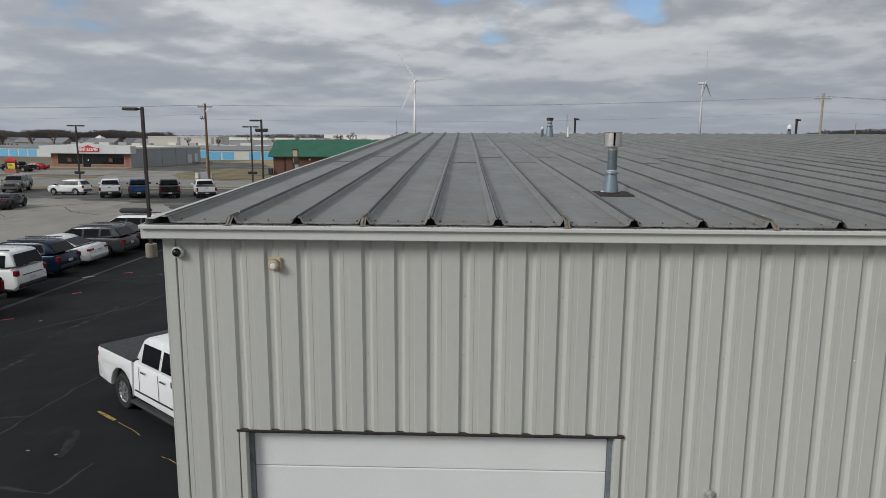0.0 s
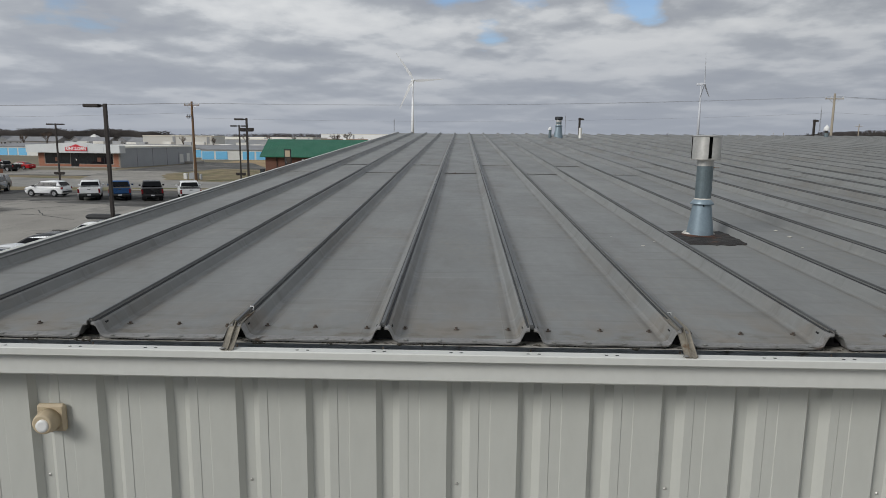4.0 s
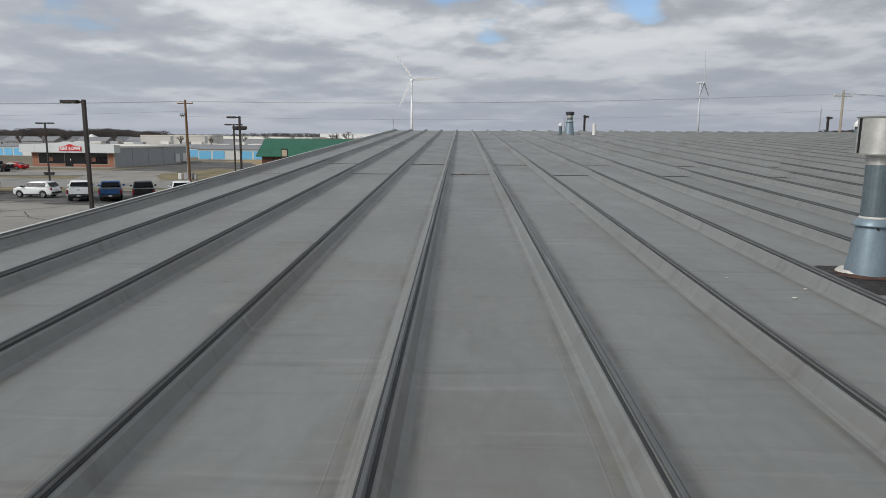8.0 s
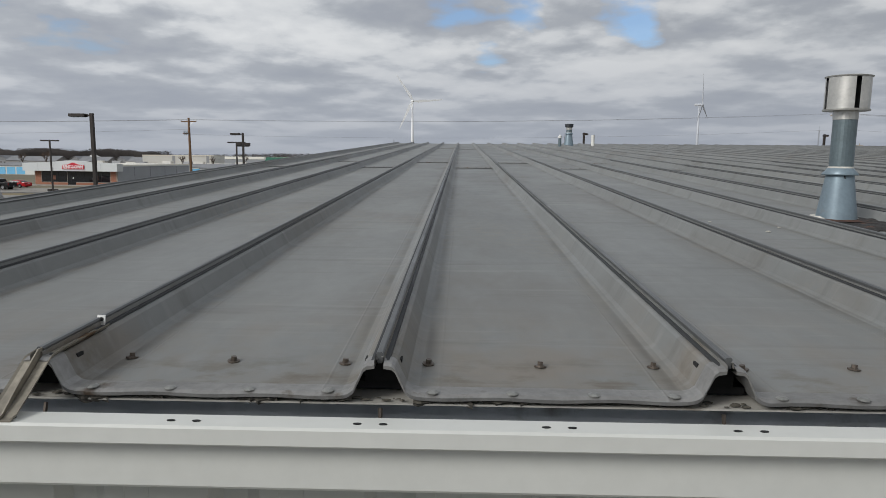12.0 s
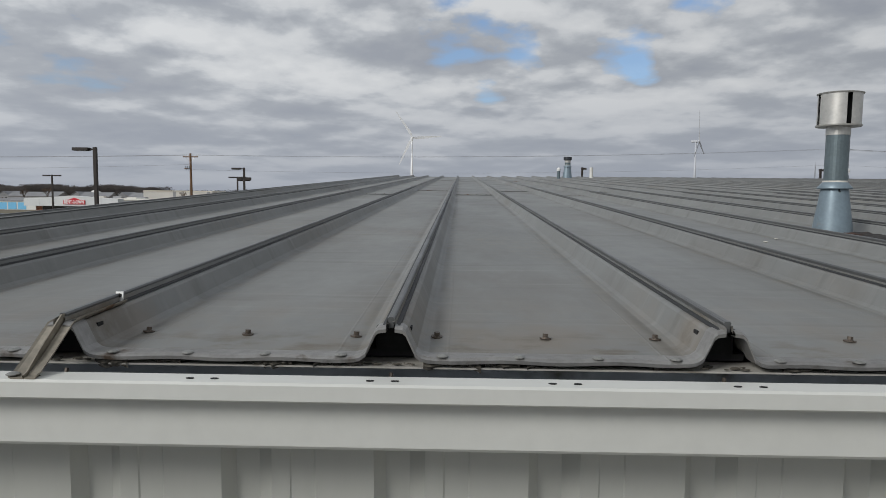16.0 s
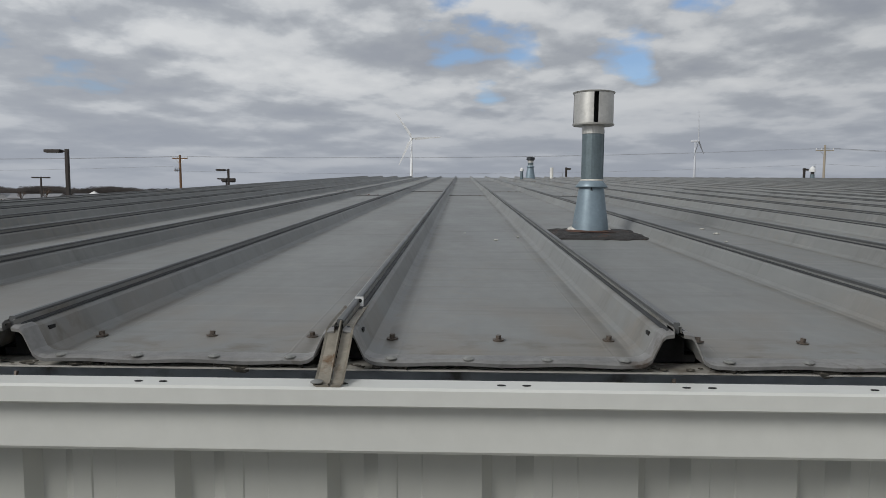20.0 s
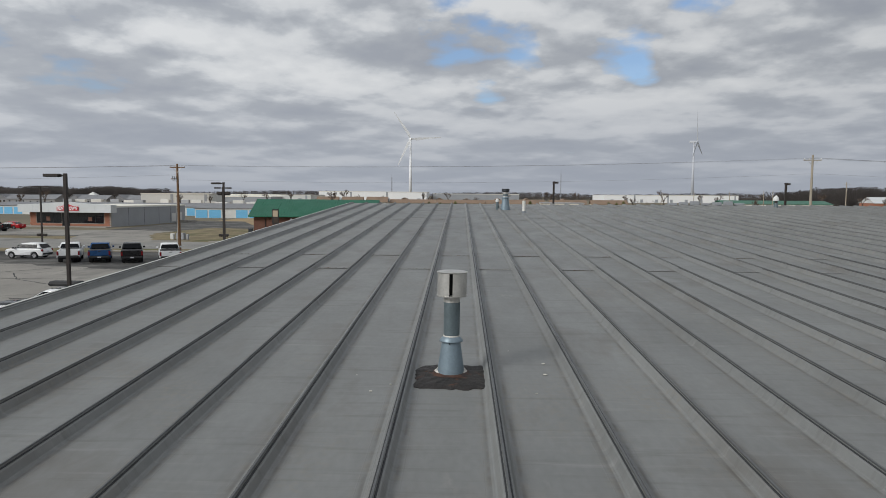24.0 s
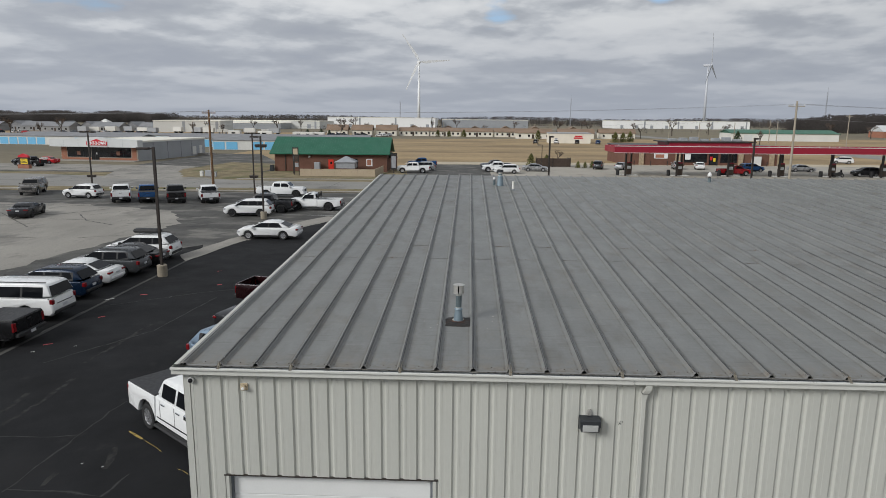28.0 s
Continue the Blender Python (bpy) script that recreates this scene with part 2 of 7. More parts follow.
def eave_grime(m):
    """Tan run-off grime along the low edge of the sheets, and pale scuffs drawn along the slope."""
    t = m.node_tree
    n = t.nodes
    b = n["Principled BSDF"]
    src = b.inputs["Base Color"].links[0].from_socket
    geo = n.new("ShaderNodeNewGeometry")
    sep = n.new("ShaderNodeSeparateXYZ")
    t.links.new(geo.outputs["Position"], sep.inputs[0])

    def tex(scale, stretch, detail=6.0):
        mp = n.new("ShaderNodeMapping")
        mp.inputs["Scale"].default_value = stretch
        t.links.new(geo.outputs["Position"], mp.inputs[0])
        x = n.new("ShaderNodeTexNoise")
        x.inputs["Scale"].default_value, x.inputs["Detail"].default_value, x.inputs["Roughness"].default_value = scale, detail, 0.62
        t.links.new(mp.outputs[0], x.inputs["Vector"])
        return x.outputs["Fac"]

    def rng(sock, a, b_, lo, hi):
        r = n.new("ShaderNodeMapRange")
        r.inputs["From Min"].default_value, r.inputs["From Max"].default_value = a, b_
        r.inputs["To Min"].default_value, r.inputs["To Max"].default_value = lo, hi
        t.links.new(sock, r.inputs[0])
        return r.outputs[0]

    def times(a, b_):
        x = n.new("ShaderNodeMath"); x.operation = 'MULTIPLY'
        t.links.new(a, x.inputs[0]); t.links.new(b_, x.inputs[1])
        return x.outputs[0]

    def over(fac, col):
        nonlocal src
        mx = n.new("ShaderNodeMix"); mx.data_type = 'RGBA'
        t.links.new(fac, mx.inputs[0]); t.links.new(src, mx.inputs[6])
        mx.inputs[7].default_value = (*col, 1)
        src = mx.outputs[2]

    over(times(rng(sep.outputs[1], 0.75, -0.02, 0.0, 1.0), rng(tex(5.0, (1.0, 0.7, 1)), 0.42, 0.66, 0.0, 0.8)), (0.215, 0.185, 0.150))
    over(times(rng(sep.outputs[1], 0.22, 0.05, 0.0, 1.0), rng(tex(11.0, (0.8, 1.3, 1)), 0.50, 0.66, 0.0, 0.8)), (0.128, 0.108, 0.082))
    ph = n.new("ShaderNodeMath"); ph.operation = 'PINGPONG'; ph.inputs[1].default_value = 0.3048
    link(t, sep.outputs[0], ph.inputs[0])
    foot = times(rng(ph.outputs[0], 0.055, 0.07, 0.0, 1.0), rng(ph.outputs[0], 0.14, 0.075, 0.0, 1.0))
    over(times(foot, rng(tex(15.0, (1.0, 0.8, 1), 9.0), 0.46, 0.62, 0.0, 0.6)), (0.215, 0.200, 0.170))
    over(rng(tex(2.6, (0.45, 3.4, 1), 8.0), 0.62, 0.72, 0.0, 0.5), (0.27, 0.27, 0.26))
    # fine rain lines across the pans, and grit lying in patches
    over(rng(tex(2.2, (0.5, 6.0, 1), 9.0), 0.55, 0.70, 0.0, 0.45), (0.125, 0.122, 0.114))
    over(rng(tex(3.1, (0.5, 7.0, 1), 9.0), 0.58, 0.72, 0.0, 0.42), (0.27, 0.268, 0.255))
    over(times(rng(tex(1.1, (1.0, 0.6, 1), 6.0), 0.52, 0.66, 0.0, 1.0), rng(tex(22.0, (1, 1, 1), 6.0), 0.46, 0.64, 0.0, 0.5)), (0.235, 0.215, 0.18))
    # dirty seam where the pan meets the rib
    rim = times(rng(ph.outputs[0], 0.066, 0.074, 0.0, 1.0), rng(ph.outputs[0], 0.098, 0.080, 0.0, 1.0))
    over(times(rim, rng(tex(5.0, (1.0, 0.8, 1), 8.0), 0.40, 0.60, 0.05, 0.5)), (0.088, 0.080, 0.068))
    t.links.new(src, b.inputs["Base Color"])


M_ROOF = mat("galvalume_roof_sheet", (0.205, 0.210, 0.204), 0.52, 0.12, 0.09, 0.9, 14.0, 0.06, (0.25, 0.25, 0.235), 2.2, 0.64, island=0.05, spec=0.42, stretch=(1.6, 0.7, 1), stain2=(0.160, 0.153, 0.140), stain2_scale=1.3, stain2_at=0.53)
eave_grime(M_ROOF)
M_EDGE = mat("weathered_sheet_edge", (0.26, 0.255, 0.245), 0.5, 0.5, 0.2, 6.0, 60.0, 0.1, (0.10, 0.075, 0.055), 9.0, 0.60)
M_RUST = mat("rusty_strap", (0.27, 0.245, 0.20), 0.5, 0.5, 0.25, 12.0, 80.0, 0.1, (0.15, 0.085, 0.04), 16.0, 0.57)
M_WALL = mat("light_stone_wall_sheet", (0.495, 0.50, 0.46), 0.5, 0.0, 0.04, 0.7, 20.0, 0.02, stretch=(1, 1, 0.35))
M_EAVESTRIP = mat("pale_eave_strip", (0.40, 0.385, 0.35), 0.6, 0.0, 0.15, 3.0, 40.0, 0.0, (0.2, 0.18, 0.15), 6.0, 0.55)
M_TRIM = mat("light_stone_trim", (0.515, 0.52, 0.48), 0.45, 0.0, 0.04, 1.0, 30.0, 0.02)
M_GUTTER = mat("white_gutter_paint", (0.60, 0.605, 0.57), 0.4, 0.0, 0.04, 1.2, 25.0)
M_TROUGH = mat("gutter_inside_steel", (0.20, 0.22, 0.24), 0.5, 0.3, 0.25, 3.0, 20.0)
M_SLATE = mat("dark_slate_metal", (0.028, 0.032, 0.037), 0.5, 0.1, 0.1, 4.0, 40.0)
M_RIVET = mat("dull_zinc_rivet", (0.26, 0.26, 0.245), 0.45, 0.5, 0.15, 30.0, 120.0)
# near-black colour that stands in for the shade beside the folded seams
M_SEAMSHADE = mat("seam_groove", (0.04, 0.042, 0.044), 0.6, 0.2, 0.1)
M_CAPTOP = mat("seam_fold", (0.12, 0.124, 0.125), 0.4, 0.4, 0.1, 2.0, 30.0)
M_BLACK = mat("black_foam", (0.012, 0.012, 0.012), 0.9, 0.0, 0.3, 20.0, 90.0)
M_DIRT = mat("roof_debris", (0.075, 0.068, 0.055), 0.95, 0.0, 0.5, 30.0, 120.0, 0.3, (0.20, 0.18, 0.15), 40.0, 0.6)
M_SCREW = mat("zinc_screw", (0.13, 0.108, 0.09), 0.45, 0.6, 0.2, 40.0, 200.0)
M_DOORWHITE = mat("white_door_enamel", (0.74, 0.75, 0.74), 0.4, 0.0, 0.03, 1.5, 30.0)
M_GALV = mat("galvanised_pipe", (0.145, 0.185, 0.20), 0.42, 0.45, 0.14, 9.0, 70.0, 0.04, (0.40, 0.44, 0.45), 13.0, 0.66)
M_GALVLIGHT = mat("galvanised_cone", (0.205, 0.265, 0.305), 0.45, 0.3, 0.12, 8.0, 60.0, 0.03, (0.22, 0.24, 0.25), 11.0, 0.62)
M_ALU = mat("dull_aluminium", (0.52, 0.51, 0.48), 0.4, 0.6, 0.12, 10.0, 60.0, 0.03)
M_TAR = mat("black_roof_tar", (0.022, 0.019, 0.017), 0.7, 0.0, 0.5, 14.0, 60.0, 0.8, (0.10, 0.04, 0.02), 10.0, 0.63)
M_WORN = mat("worn_grey_asphalt", (0.030, 0.030, 0.029), 0.9, 0.0, 0.5, 3.0, 30.0, 0.1, (0.0138, 0.0142, 0.0155), 3.5, 0.47, spec=0.22)
M_OLDBLACK = mat("greyed_asphalt", (0.0165, 0.0168, 0.0175), 0.9, 0.0, 0.4, 0.4, 40.0, 0.2, (0.032, 0.032, 0.031), 0.35, 0.56, spec=0.2)
M_SEALANT = mat("white_sealant", (0.55, 0.53, 0.48), 0.6, 0.0, 0.2, 20.0, 90.0, 0.3)
M_PVC = mat("white_plastic_pipe", (0.72, 0.71, 0.66), 0.5)
M_BEIGE = mat("beige_plastic", (0.50, 0.41, 0.28), 0.5, 0.0, 0.06, 8.0, 60.0)
M_WHITEPL = mat("white_plastic", (0.72, 0.72, 0.70), 0.4, 0.0, 0.04)
M_BRONZE = mat("dark_bronze_metal", (0.035, 0.028, 0.024), 0.5, 0.2, 0.15, 4.0, 40.0)
M_LENS = mat("frosted_lens", (0.42, 0.43, 0.42), 0.25, 0.0, 0.06)
M_ASPHALT = mat("sealed_asphalt", (0.0118, 0.0122, 0.0135), 0.85, 0.0, 0.35, 0.35, 60.0, 0.25, (0.018, 0.018, 0.019), 0.30, 0.54, spec=0.20, stain2=(0.032, 0.032, 0.031), stain2_scale=0.9, stain2_at=0.60)
M_OLDLOT = mat("worn_asphalt_lot", (0.075, 0.073, 0.068), 0.9, 0.0, 0.4, 0.35, 14.0, 0.2, (0.17, 0.163, 0.147), 0.30, 0.52, stain2=(0.026, 0.026, 0.026), stain2_scale=0.55, stain2_at=0.54, stretch=(0.7, 1.0, 1))
M_CONC = mat("pale_concrete_lot", (0.275, 0.26, 0.232), 0.9, 0.0, 0.16, 0.22, 9.0, 0.1, (0.19, 0.182, 0.165), 0.20, 0.54, stain2=(0.105, 0.10, 0.092), stain2_scale=0.45, stain2_at=0.585, stretch=(1.0, 0.55, 1))
M_FORE = mat("forecourt_concrete", (0.36, 0.335, 0.29), 0.9, 0.0, 0.10, 0.18, 12.0, 0.1, (0.27, 0.25, 0.22), 0.25, 0.56)
M_TRACK = mat("gravel_track", (0.46, 0.40, 0.30), 0.95, 0.0, 0.12, 0.3, 8.0, 0.2)
M_ROAD = mat("road_concrete", (0.25, 0.243, 0.225), 0.9, 0.0, 0.10, 0.15, 12.0, 0.1, (0.165, 0.16, 0.15), 0.1, 0.55)
M_KERB = mat("kerb_concrete", (0.33, 0.31, 0.28), 0.9, 0.0, 0.14, 0.8, 20.0, 0.1)
M_GRASS = mat("dormant_lawn", (0.205, 0.165, 0.090), 0.95, 0.0, 0.35, 0.35, 5.0, 0.5, (0.115, 0.115, 0.045), 0.16, 0.52, stain2=(0.10, 0.075, 0.045), stain2_scale=0.5, stain2_at=0.55)
M_FIELD = mat("tan_field", (0.325, 0.235, 0.125), 0.95, 0.0, 0.3, 0.05, 1.2, 0.3, (0.205, 0.145, 0.075), 0.028, 0.53, stretch=(0.45, 1.2, 1), stain2=(0.155, 0.105, 0.055), stain2_scale=0.07, stain2_at=0.54)
M_PLAIN = mat("far_plain", (0.17, 0.145, 0.095), 0.95, 0.0, 0.25, 0.008, 0.3)
M_STRIP = mat("dusty_concrete_strip", (0.085, 0.082, 0.076), 0.9, 0.0, 0.3, 0.8, 20.0, 0.1, (0.05, 0.05, 0.05), 1.5, 0.5)
M_YELLOW = mat("worn_yellow_paint", (0.42, 0.30, 0.07), 0.8, 0.0, 0.25, 9.0, 60.0, 0.1, (0.03, 0.03, 0.03), 12.0, 0.52)
M_PINK = mat("survey_marking_paint", (0.55, 0.09, 0.10), 0.8, 0.0, 0.25, 8.0, 50.0, 0.0, (0.03, 0.03, 0.03), 10.0, 0.56)
M_WHITEPAINT = mat("worn_white_paint", (0.55, 0.55, 0.53), 0.8, 0.0, 0.2, 8.0, 50.0, 0.0, (0.03, 0.03, 0.03), 10.0, 0.58)
M_CRACK = mat("tar_crack_filler", (0.012, 0.012, 0.012), 0.6, 0.0, 0.2)

# ---- small builders ----


def mesh_of(bm, name, material, smooth=False):
    me = bpy.data.meshes.new(name)
    bm.normal_update()
    bm.to_mesh(me)
    bm.free()
    me.materials.append(material)
    if smooth:
        for p in me.polygons:
            p.use_smooth = True
    return me


def put(name, me, parent=None, m=None, label="", category="", group="", kind=""):
    ob = new(name, me)
    if parent is not None:
        ob.parent = parent
    if m is not None:
        ob.matrix_basis = m
    return tagged(ob, label, category, group, kind)


def part(name, bm, material, parent, label="", smooth=False, m=None):
    return put(name, mesh_of(bm, name, material, smooth), parent, m, label)


def thing(name, m, label, category, group="", kind=""):
    return put(name, None, None, m, label, category, group, kind)


def box(bm, x0, y0, z0, x1, y1, z1, bevel=0.0, m=None):
    vs = [bm.verts.new((x, y, z)) for z in (z0, z1) for y in (y0, y1) for x in (x0, x1)]
    fs = [bm.faces.new([vs[i] for i in f]) for f in ((0, 2, 3, 1), (4, 5, 7, 6), (0, 1, 5, 4), (2, 6, 7, 3), (0, 4, 6, 2), (1, 3, 7, 5))]
    if bevel:
        es = list({e for f in fs for e in f.edges})
        r = bmesh.ops.bevel(bm, geom=es, offset=bevel, segments=1, affect='EDGES', profile=0.5)
        vs = list({v for f in r["faces"] for v in f.verts} | {v for v in vs if v.is_valid})
    if m is not None:
        bmesh.ops.transform(bm, matrix=m, verts=vs)
    return bm


def B(*a, bevel=0.0):
    return box(bmesh.new(), *a, bevel=bevel)


def lathe(bm, prof, seg=20, m=None, cap=True):
    """Turns (radius, z) points round the z axis."""
    rings = []
    for r, z in prof:
        rings.append([bm.verts.new((r * math.cos(2 * math.pi * k / seg), r * math.sin(2 * math.pi * k / seg), z)) for k in range(seg)])
    for a, b in zip(rings, rings[1:]):
        for k in range(seg):
            bm.faces.new((a[k], a[(k + 1) % seg], b[(k + 1) % seg], b[k]))
    if cap:
        bm.faces.new(rings[0][::-1])
        bm.faces.new(rings[-1])
    if m is not None:
        bmesh.ops.transform(bm, matrix=m, verts=[v for r in rings for v in r])
    return bm


def rod(bm, a, b, r0, r1=None, seg=8):
    a, b = Vector(a), Vector(b)
    d = b - a
    q = d.to_track_quat('Z', 'Y').to_matrix().to_4x4()
    return lathe(bm, [(r0, 0), (r1 if r1 is not None else r0, d.length)], seg, Matrix.Translation(a) @ q)


def sweep(bm, prof, y0, y1, closed=False, m=None):
    """Extrudes an open or closed (x, z) profile from y0 to y1."""
    a = [bm.verts.new((x, y0, z)) for x, z in prof]
    b = [bm.verts.new((x, y1, z)) for x, z in prof]
    k = len(prof)
    for i in range(k if closed else k - 1):
        j = (i + 1) % k
        bm.faces.new((a[i], a[j], b[j], b[i]))
    if closed:
        bm.faces.new(a[::-1])
        bm.faces.new(b)
    bmesh.ops.recalc_face_normals(bm, faces=bm.faces[:]) if closed else None
    if m is not None:
        bmesh.ops.transform(bm, matrix=m, verts=a + b)
    return bm


def sheet(prof, y0, y1, thick=0.0):
    return sweep(bmesh.new(), prof, y0, y1)

# ---- ground ----


def smooth(t):
    t = min(1.0, max(0.0, t))
    return t * t * (3 - 2 * t)


def ground_z(x, y):
    """The yard falls away from the building."""
    a = 0.12 * smooth((x + 13) / 7) * (1 - smooth((y - 15) / 15))
    b = 0.55 * smooth((2 - y) / 4) * smooth((x + 5) / 4)
    return max(a, b)


def flat(name, pts, z, material, label="", kind="structure", thick=0.0, parent=None, category=""):
    bm = bmesh.new()
    vs = [bm.verts.new((x, y, z)) for x, y in pts]
    f = bm.faces.new(vs)
    if f.normal.z < 0:
        f.normal_flip()
    bm.normal_update()
    if f.normal.z < 0:
        bmesh.ops.reverse_faces(bm, faces=[f])
    if thick:
        r = bmesh.ops.extrude_face_region(bm, geom=[f])
        bmesh.ops.translate(bm, verts=[v for v in r["geom"] if isinstance(v, bmesh.types.BMVert)], vec=(0, 0, thick))
        bmesh.ops.recalc_face_normals(bm, faces=bm.faces[:])
    return put(name, mesh_of(bm, name, material), parent, None, label, category, "", kind)


def ragged(pts, amp, step, seed):
    """A polygon's outline, broken up unevenly."""
    rnd = random.Random(seed)
    out = []
    for a, b in zip(pts, pts[1:] + pts[:1]):
        k = max(1, int(math.dist(a, b) / step))
        out.append(a)
        for i in range(1, k):
            f = i / k
            out.append((a[0] + (b[0] - a[0]) * f + rnd.uniform(-amp, amp), a[1] + (b[1] - a[1]) * f + rnd.uniform(-amp, amp)))
    return out


def grid_sheet(name, x0, x1, y0, y1, step, zf, material, label):
    nx, ny = int((x1 - x0) / step), int((y1 - y0) / step)
    v = [(x0 + (x1 - x0) * i / nx, y0 + (y1 - y0) * j / ny) for j in range(ny + 1) for i in range(nx + 1)]
    f = [(j * (nx + 1) + i, j * (nx + 1) + i + 1, (j + 1) * (nx + 1) + i + 1, (j + 1) * (nx + 1) + i) for j in range(ny) for i in range(nx)]
    me = bpy.data.meshes.new(name)
    me.from_pydata([(x, y, zf(x, y)) for x, y in v], [], f)
    me.materials.append(material)
    return put(name, me, None, None, label, "ground", "", "structure")


flat("ground", [(-4500, -900), (4500, -900), (4500, 4800), (-4500, 4800)], -0.06, M_PLAIN, "dry winter plain reaching to the horizon")
flat("field", [(-58, 104), (400, 104), (400, 420), (-58, 300)], -0.045, M_FIELD, "tan dormant grass field behind the shops")
flat("field_far", [(-340, 215), (-60, 232), (-60, 420), (-340, 420)], -0.045, M_FIELD, "tan dormant field beside the storage units")
# roads and lots, each laid a little over the last
flat("verge", [(-190, 70), (-26, 76), (40, 78), (40, 112), (-26, 116), (-190, 128)], -0.03, M_GRASS, "dormant brown road verge")
flat("old_lot", [(-95, -40), (6, -40), (6, 76), (-24, 75.6), (-95, 73)], -0.02, M_OLDLOT, "worn patched asphalt car park")
flat("concrete_lot", ragged([(-95, 15), (-30, 18), (-24.5, 30), (-23, 40), (-21.5, 49), (-26, 57), (-40, 62), (-95, 63)], .5, 1.2, 1), -0.012, M_CONC, "pale concrete parking lot with cracks")
road = flat("road", [(-190, 72), (-70, 79.5), (-24, 80.5), (60, 82), (200, 84), (200, 96), (60, 94), (-24, 91), (-70, 99), (-190, 103)], -0.012, M_ROAD, "pale concrete highway beside the car park")
flat("drive_entry", [(-53, 92), (-37, 90), (-33, 106), (-58, 106)], -0.006, M_CONC, "concrete drive entry to the shop")
flat("shop_lot", [(-105, 104), (-33, 103), (-30, 118), (-50, 165), (-62, 165), (-62, 121), (-105, 121)], -0.016, M_OLDLOT, "cracked grey lot of the shop")
flat("shop_lot_pale", ragged([(-92, 106), (-36, 105), (-34, 113), (-55, 121), (-92, 122)], .6, 1.5, 3), -0.010, M_CONC, "sun-bleached pale lot before the shop")
flat("lawn", ragged([(-41, 95.5), (-32.4, 95.0), (-32.4, 128), (-46, 132), (-48.5, 112), (-45, 103)], .35, 1.0, 2), 0.0, M_GRASS, "dormant lawn beside the brick building")
flat("side_street", [(-4.5, 92), (9, 93), (8.5, 135), (-9, 135)], -0.008, M_OLDLOT, "dark asphalt side street")
flat("field_track", [(-9, 132), (60, 138), (130, 140), (130, 147), (60, 145), (-9, 141)], -0.002, M_TRACK, "pale gravel track along the field")
flat("forecourt", [(8.5, 94), (120, 96), (130, 140), (9, 138)], -0.004, M_FORE, "pale concrete forecourt of the fuel station")
flat("country_road", [(112, 150), (122, 150), (126, 260), (112, 420), (90, 640), (78, 640), (98, 420), (112, 260)], -0.02, M_ROAD, "pale two-lane country road")
flat("asphalt_edge_strip", [(-14.47, -30), (-14.3, -30), (-14.3, 34), (-13.0, 40.5), (-8.6, 51), (-9.9, 52), (-13.8, 41), (-14.47, 35)], 0.0, M_STRIP, "pale concrete strip along the fresh asphalt")
flat("greyed_asphalt", ragged([(-23, -40), (-14.45, -40), (-14.45, 35), (-15.5, 39), (-20, 33), (-22, 20)], .12, 1.0, 4), -0.004, M_OLDBLACK, "greyed older asphalt under the parked cars")
flat("pale_strip", ragged([(-14.35, 33.0), (-13.0, 40.5), (-8.6, 51.0), (-7.0, 54.2), (-9.2, 54.6), (-10.6, 52.0), (-14.4, 41.5), (-15.6, 35.0)], .1, 1.0, 7), 0.012, M_CONC, "pale worn concrete strip beside the fresh asphalt")
grid_sheet("asphalt", -14.3, 1.0, -40, 41, 0.7, lambda x, y: ground_z(x, y) + 0.004 if x > -14.2 else -0.008, M_ASPHALT, "fresh black sealed asphalt yard")
flat("asphalt_north", [(-12.6, 41), (1, 41), (1, 74), (-8, 74), (-8.6, 51)], 0.003, M_ASPHALT, "black asphalt beside the building")
flat("apron", [(1.0, -40), (62, -40), (62, 0), (1.0, 0)], 0.552, M_CONC, "concrete apron before the doors")
# kerb along the street side of the car park
for a, b in (((-66, 75.4), (-54, 76.2)), ((-38, 76.0), (-2, 76.9))):
    bm = bmesh.new()
    d = Vector((b[0] - a[0], b[1] - a[1], 0))
    box(bm, 0, -0.15, -0.03, d.length, 0.15, 0.12, 0.02, Matrix.Translation((a[0], a[1], 0)) @ d.to_track_quat('X', 'Z').to_matrix().to_4x4())
    put("kerb", mesh_of(bm, "kerb", M_KERB), None, None, "pale concrete kerb along the verge", "kerb", "kerbs", "structure")
flat("sidewalk", [(-32, 93.3), (-5, 95.4), (-5, 96.6), (-32, 94.6)], 0.0, M_KERB, "pale concrete footpath along the lawn")


def crack(pts, w, material, name, label, zoff=0.008):
    bm = bmesh.new()
    rnd = random.Random(len(pts) * 7 + int(abs(pts[0][0]) * 10))
    line = []
    for a, b in zip(pts, pts[1:]):
        k = max(2, int(math.dist(a, b) / 0.35))
        for i in range(k):
            f = i / k
            line.append((a[0] + (b[0] - a[0]) * f + rnd.uniform(-.05, .05), a[1] + (b[1] - a[1]) * f + rnd.uniform(-.05, .05)))
    line.append(pts[-1])
    prev = None
    for i, (x, y) in enumerate(line):
        j = min(i + 1, len(line) - 1)
        dx, dy = (line[j][0] - x, line[j][1] - y) if j > i else (x - line[i - 1][0], y - line[i - 1][1])
        ln = math.hypot(dx, dy) or 1
        ww = w * rnd.uniform(.4, 1.2) / 2
        z = ground_z(x, y) + zoff
        cur = (bm.verts.new((x - dy / ln * ww, y + dx / ln * ww, z)), bm.verts.new((x + dy / ln * ww, y - dx / ln * ww, z)))
        if prev:
            bm.faces.new((prev[0], prev[1], cur[1], cur[0]))
        prev = cur
    put(name, mesh_of(bm, name, material), None, None, label, "marking", name + "s", "structure")


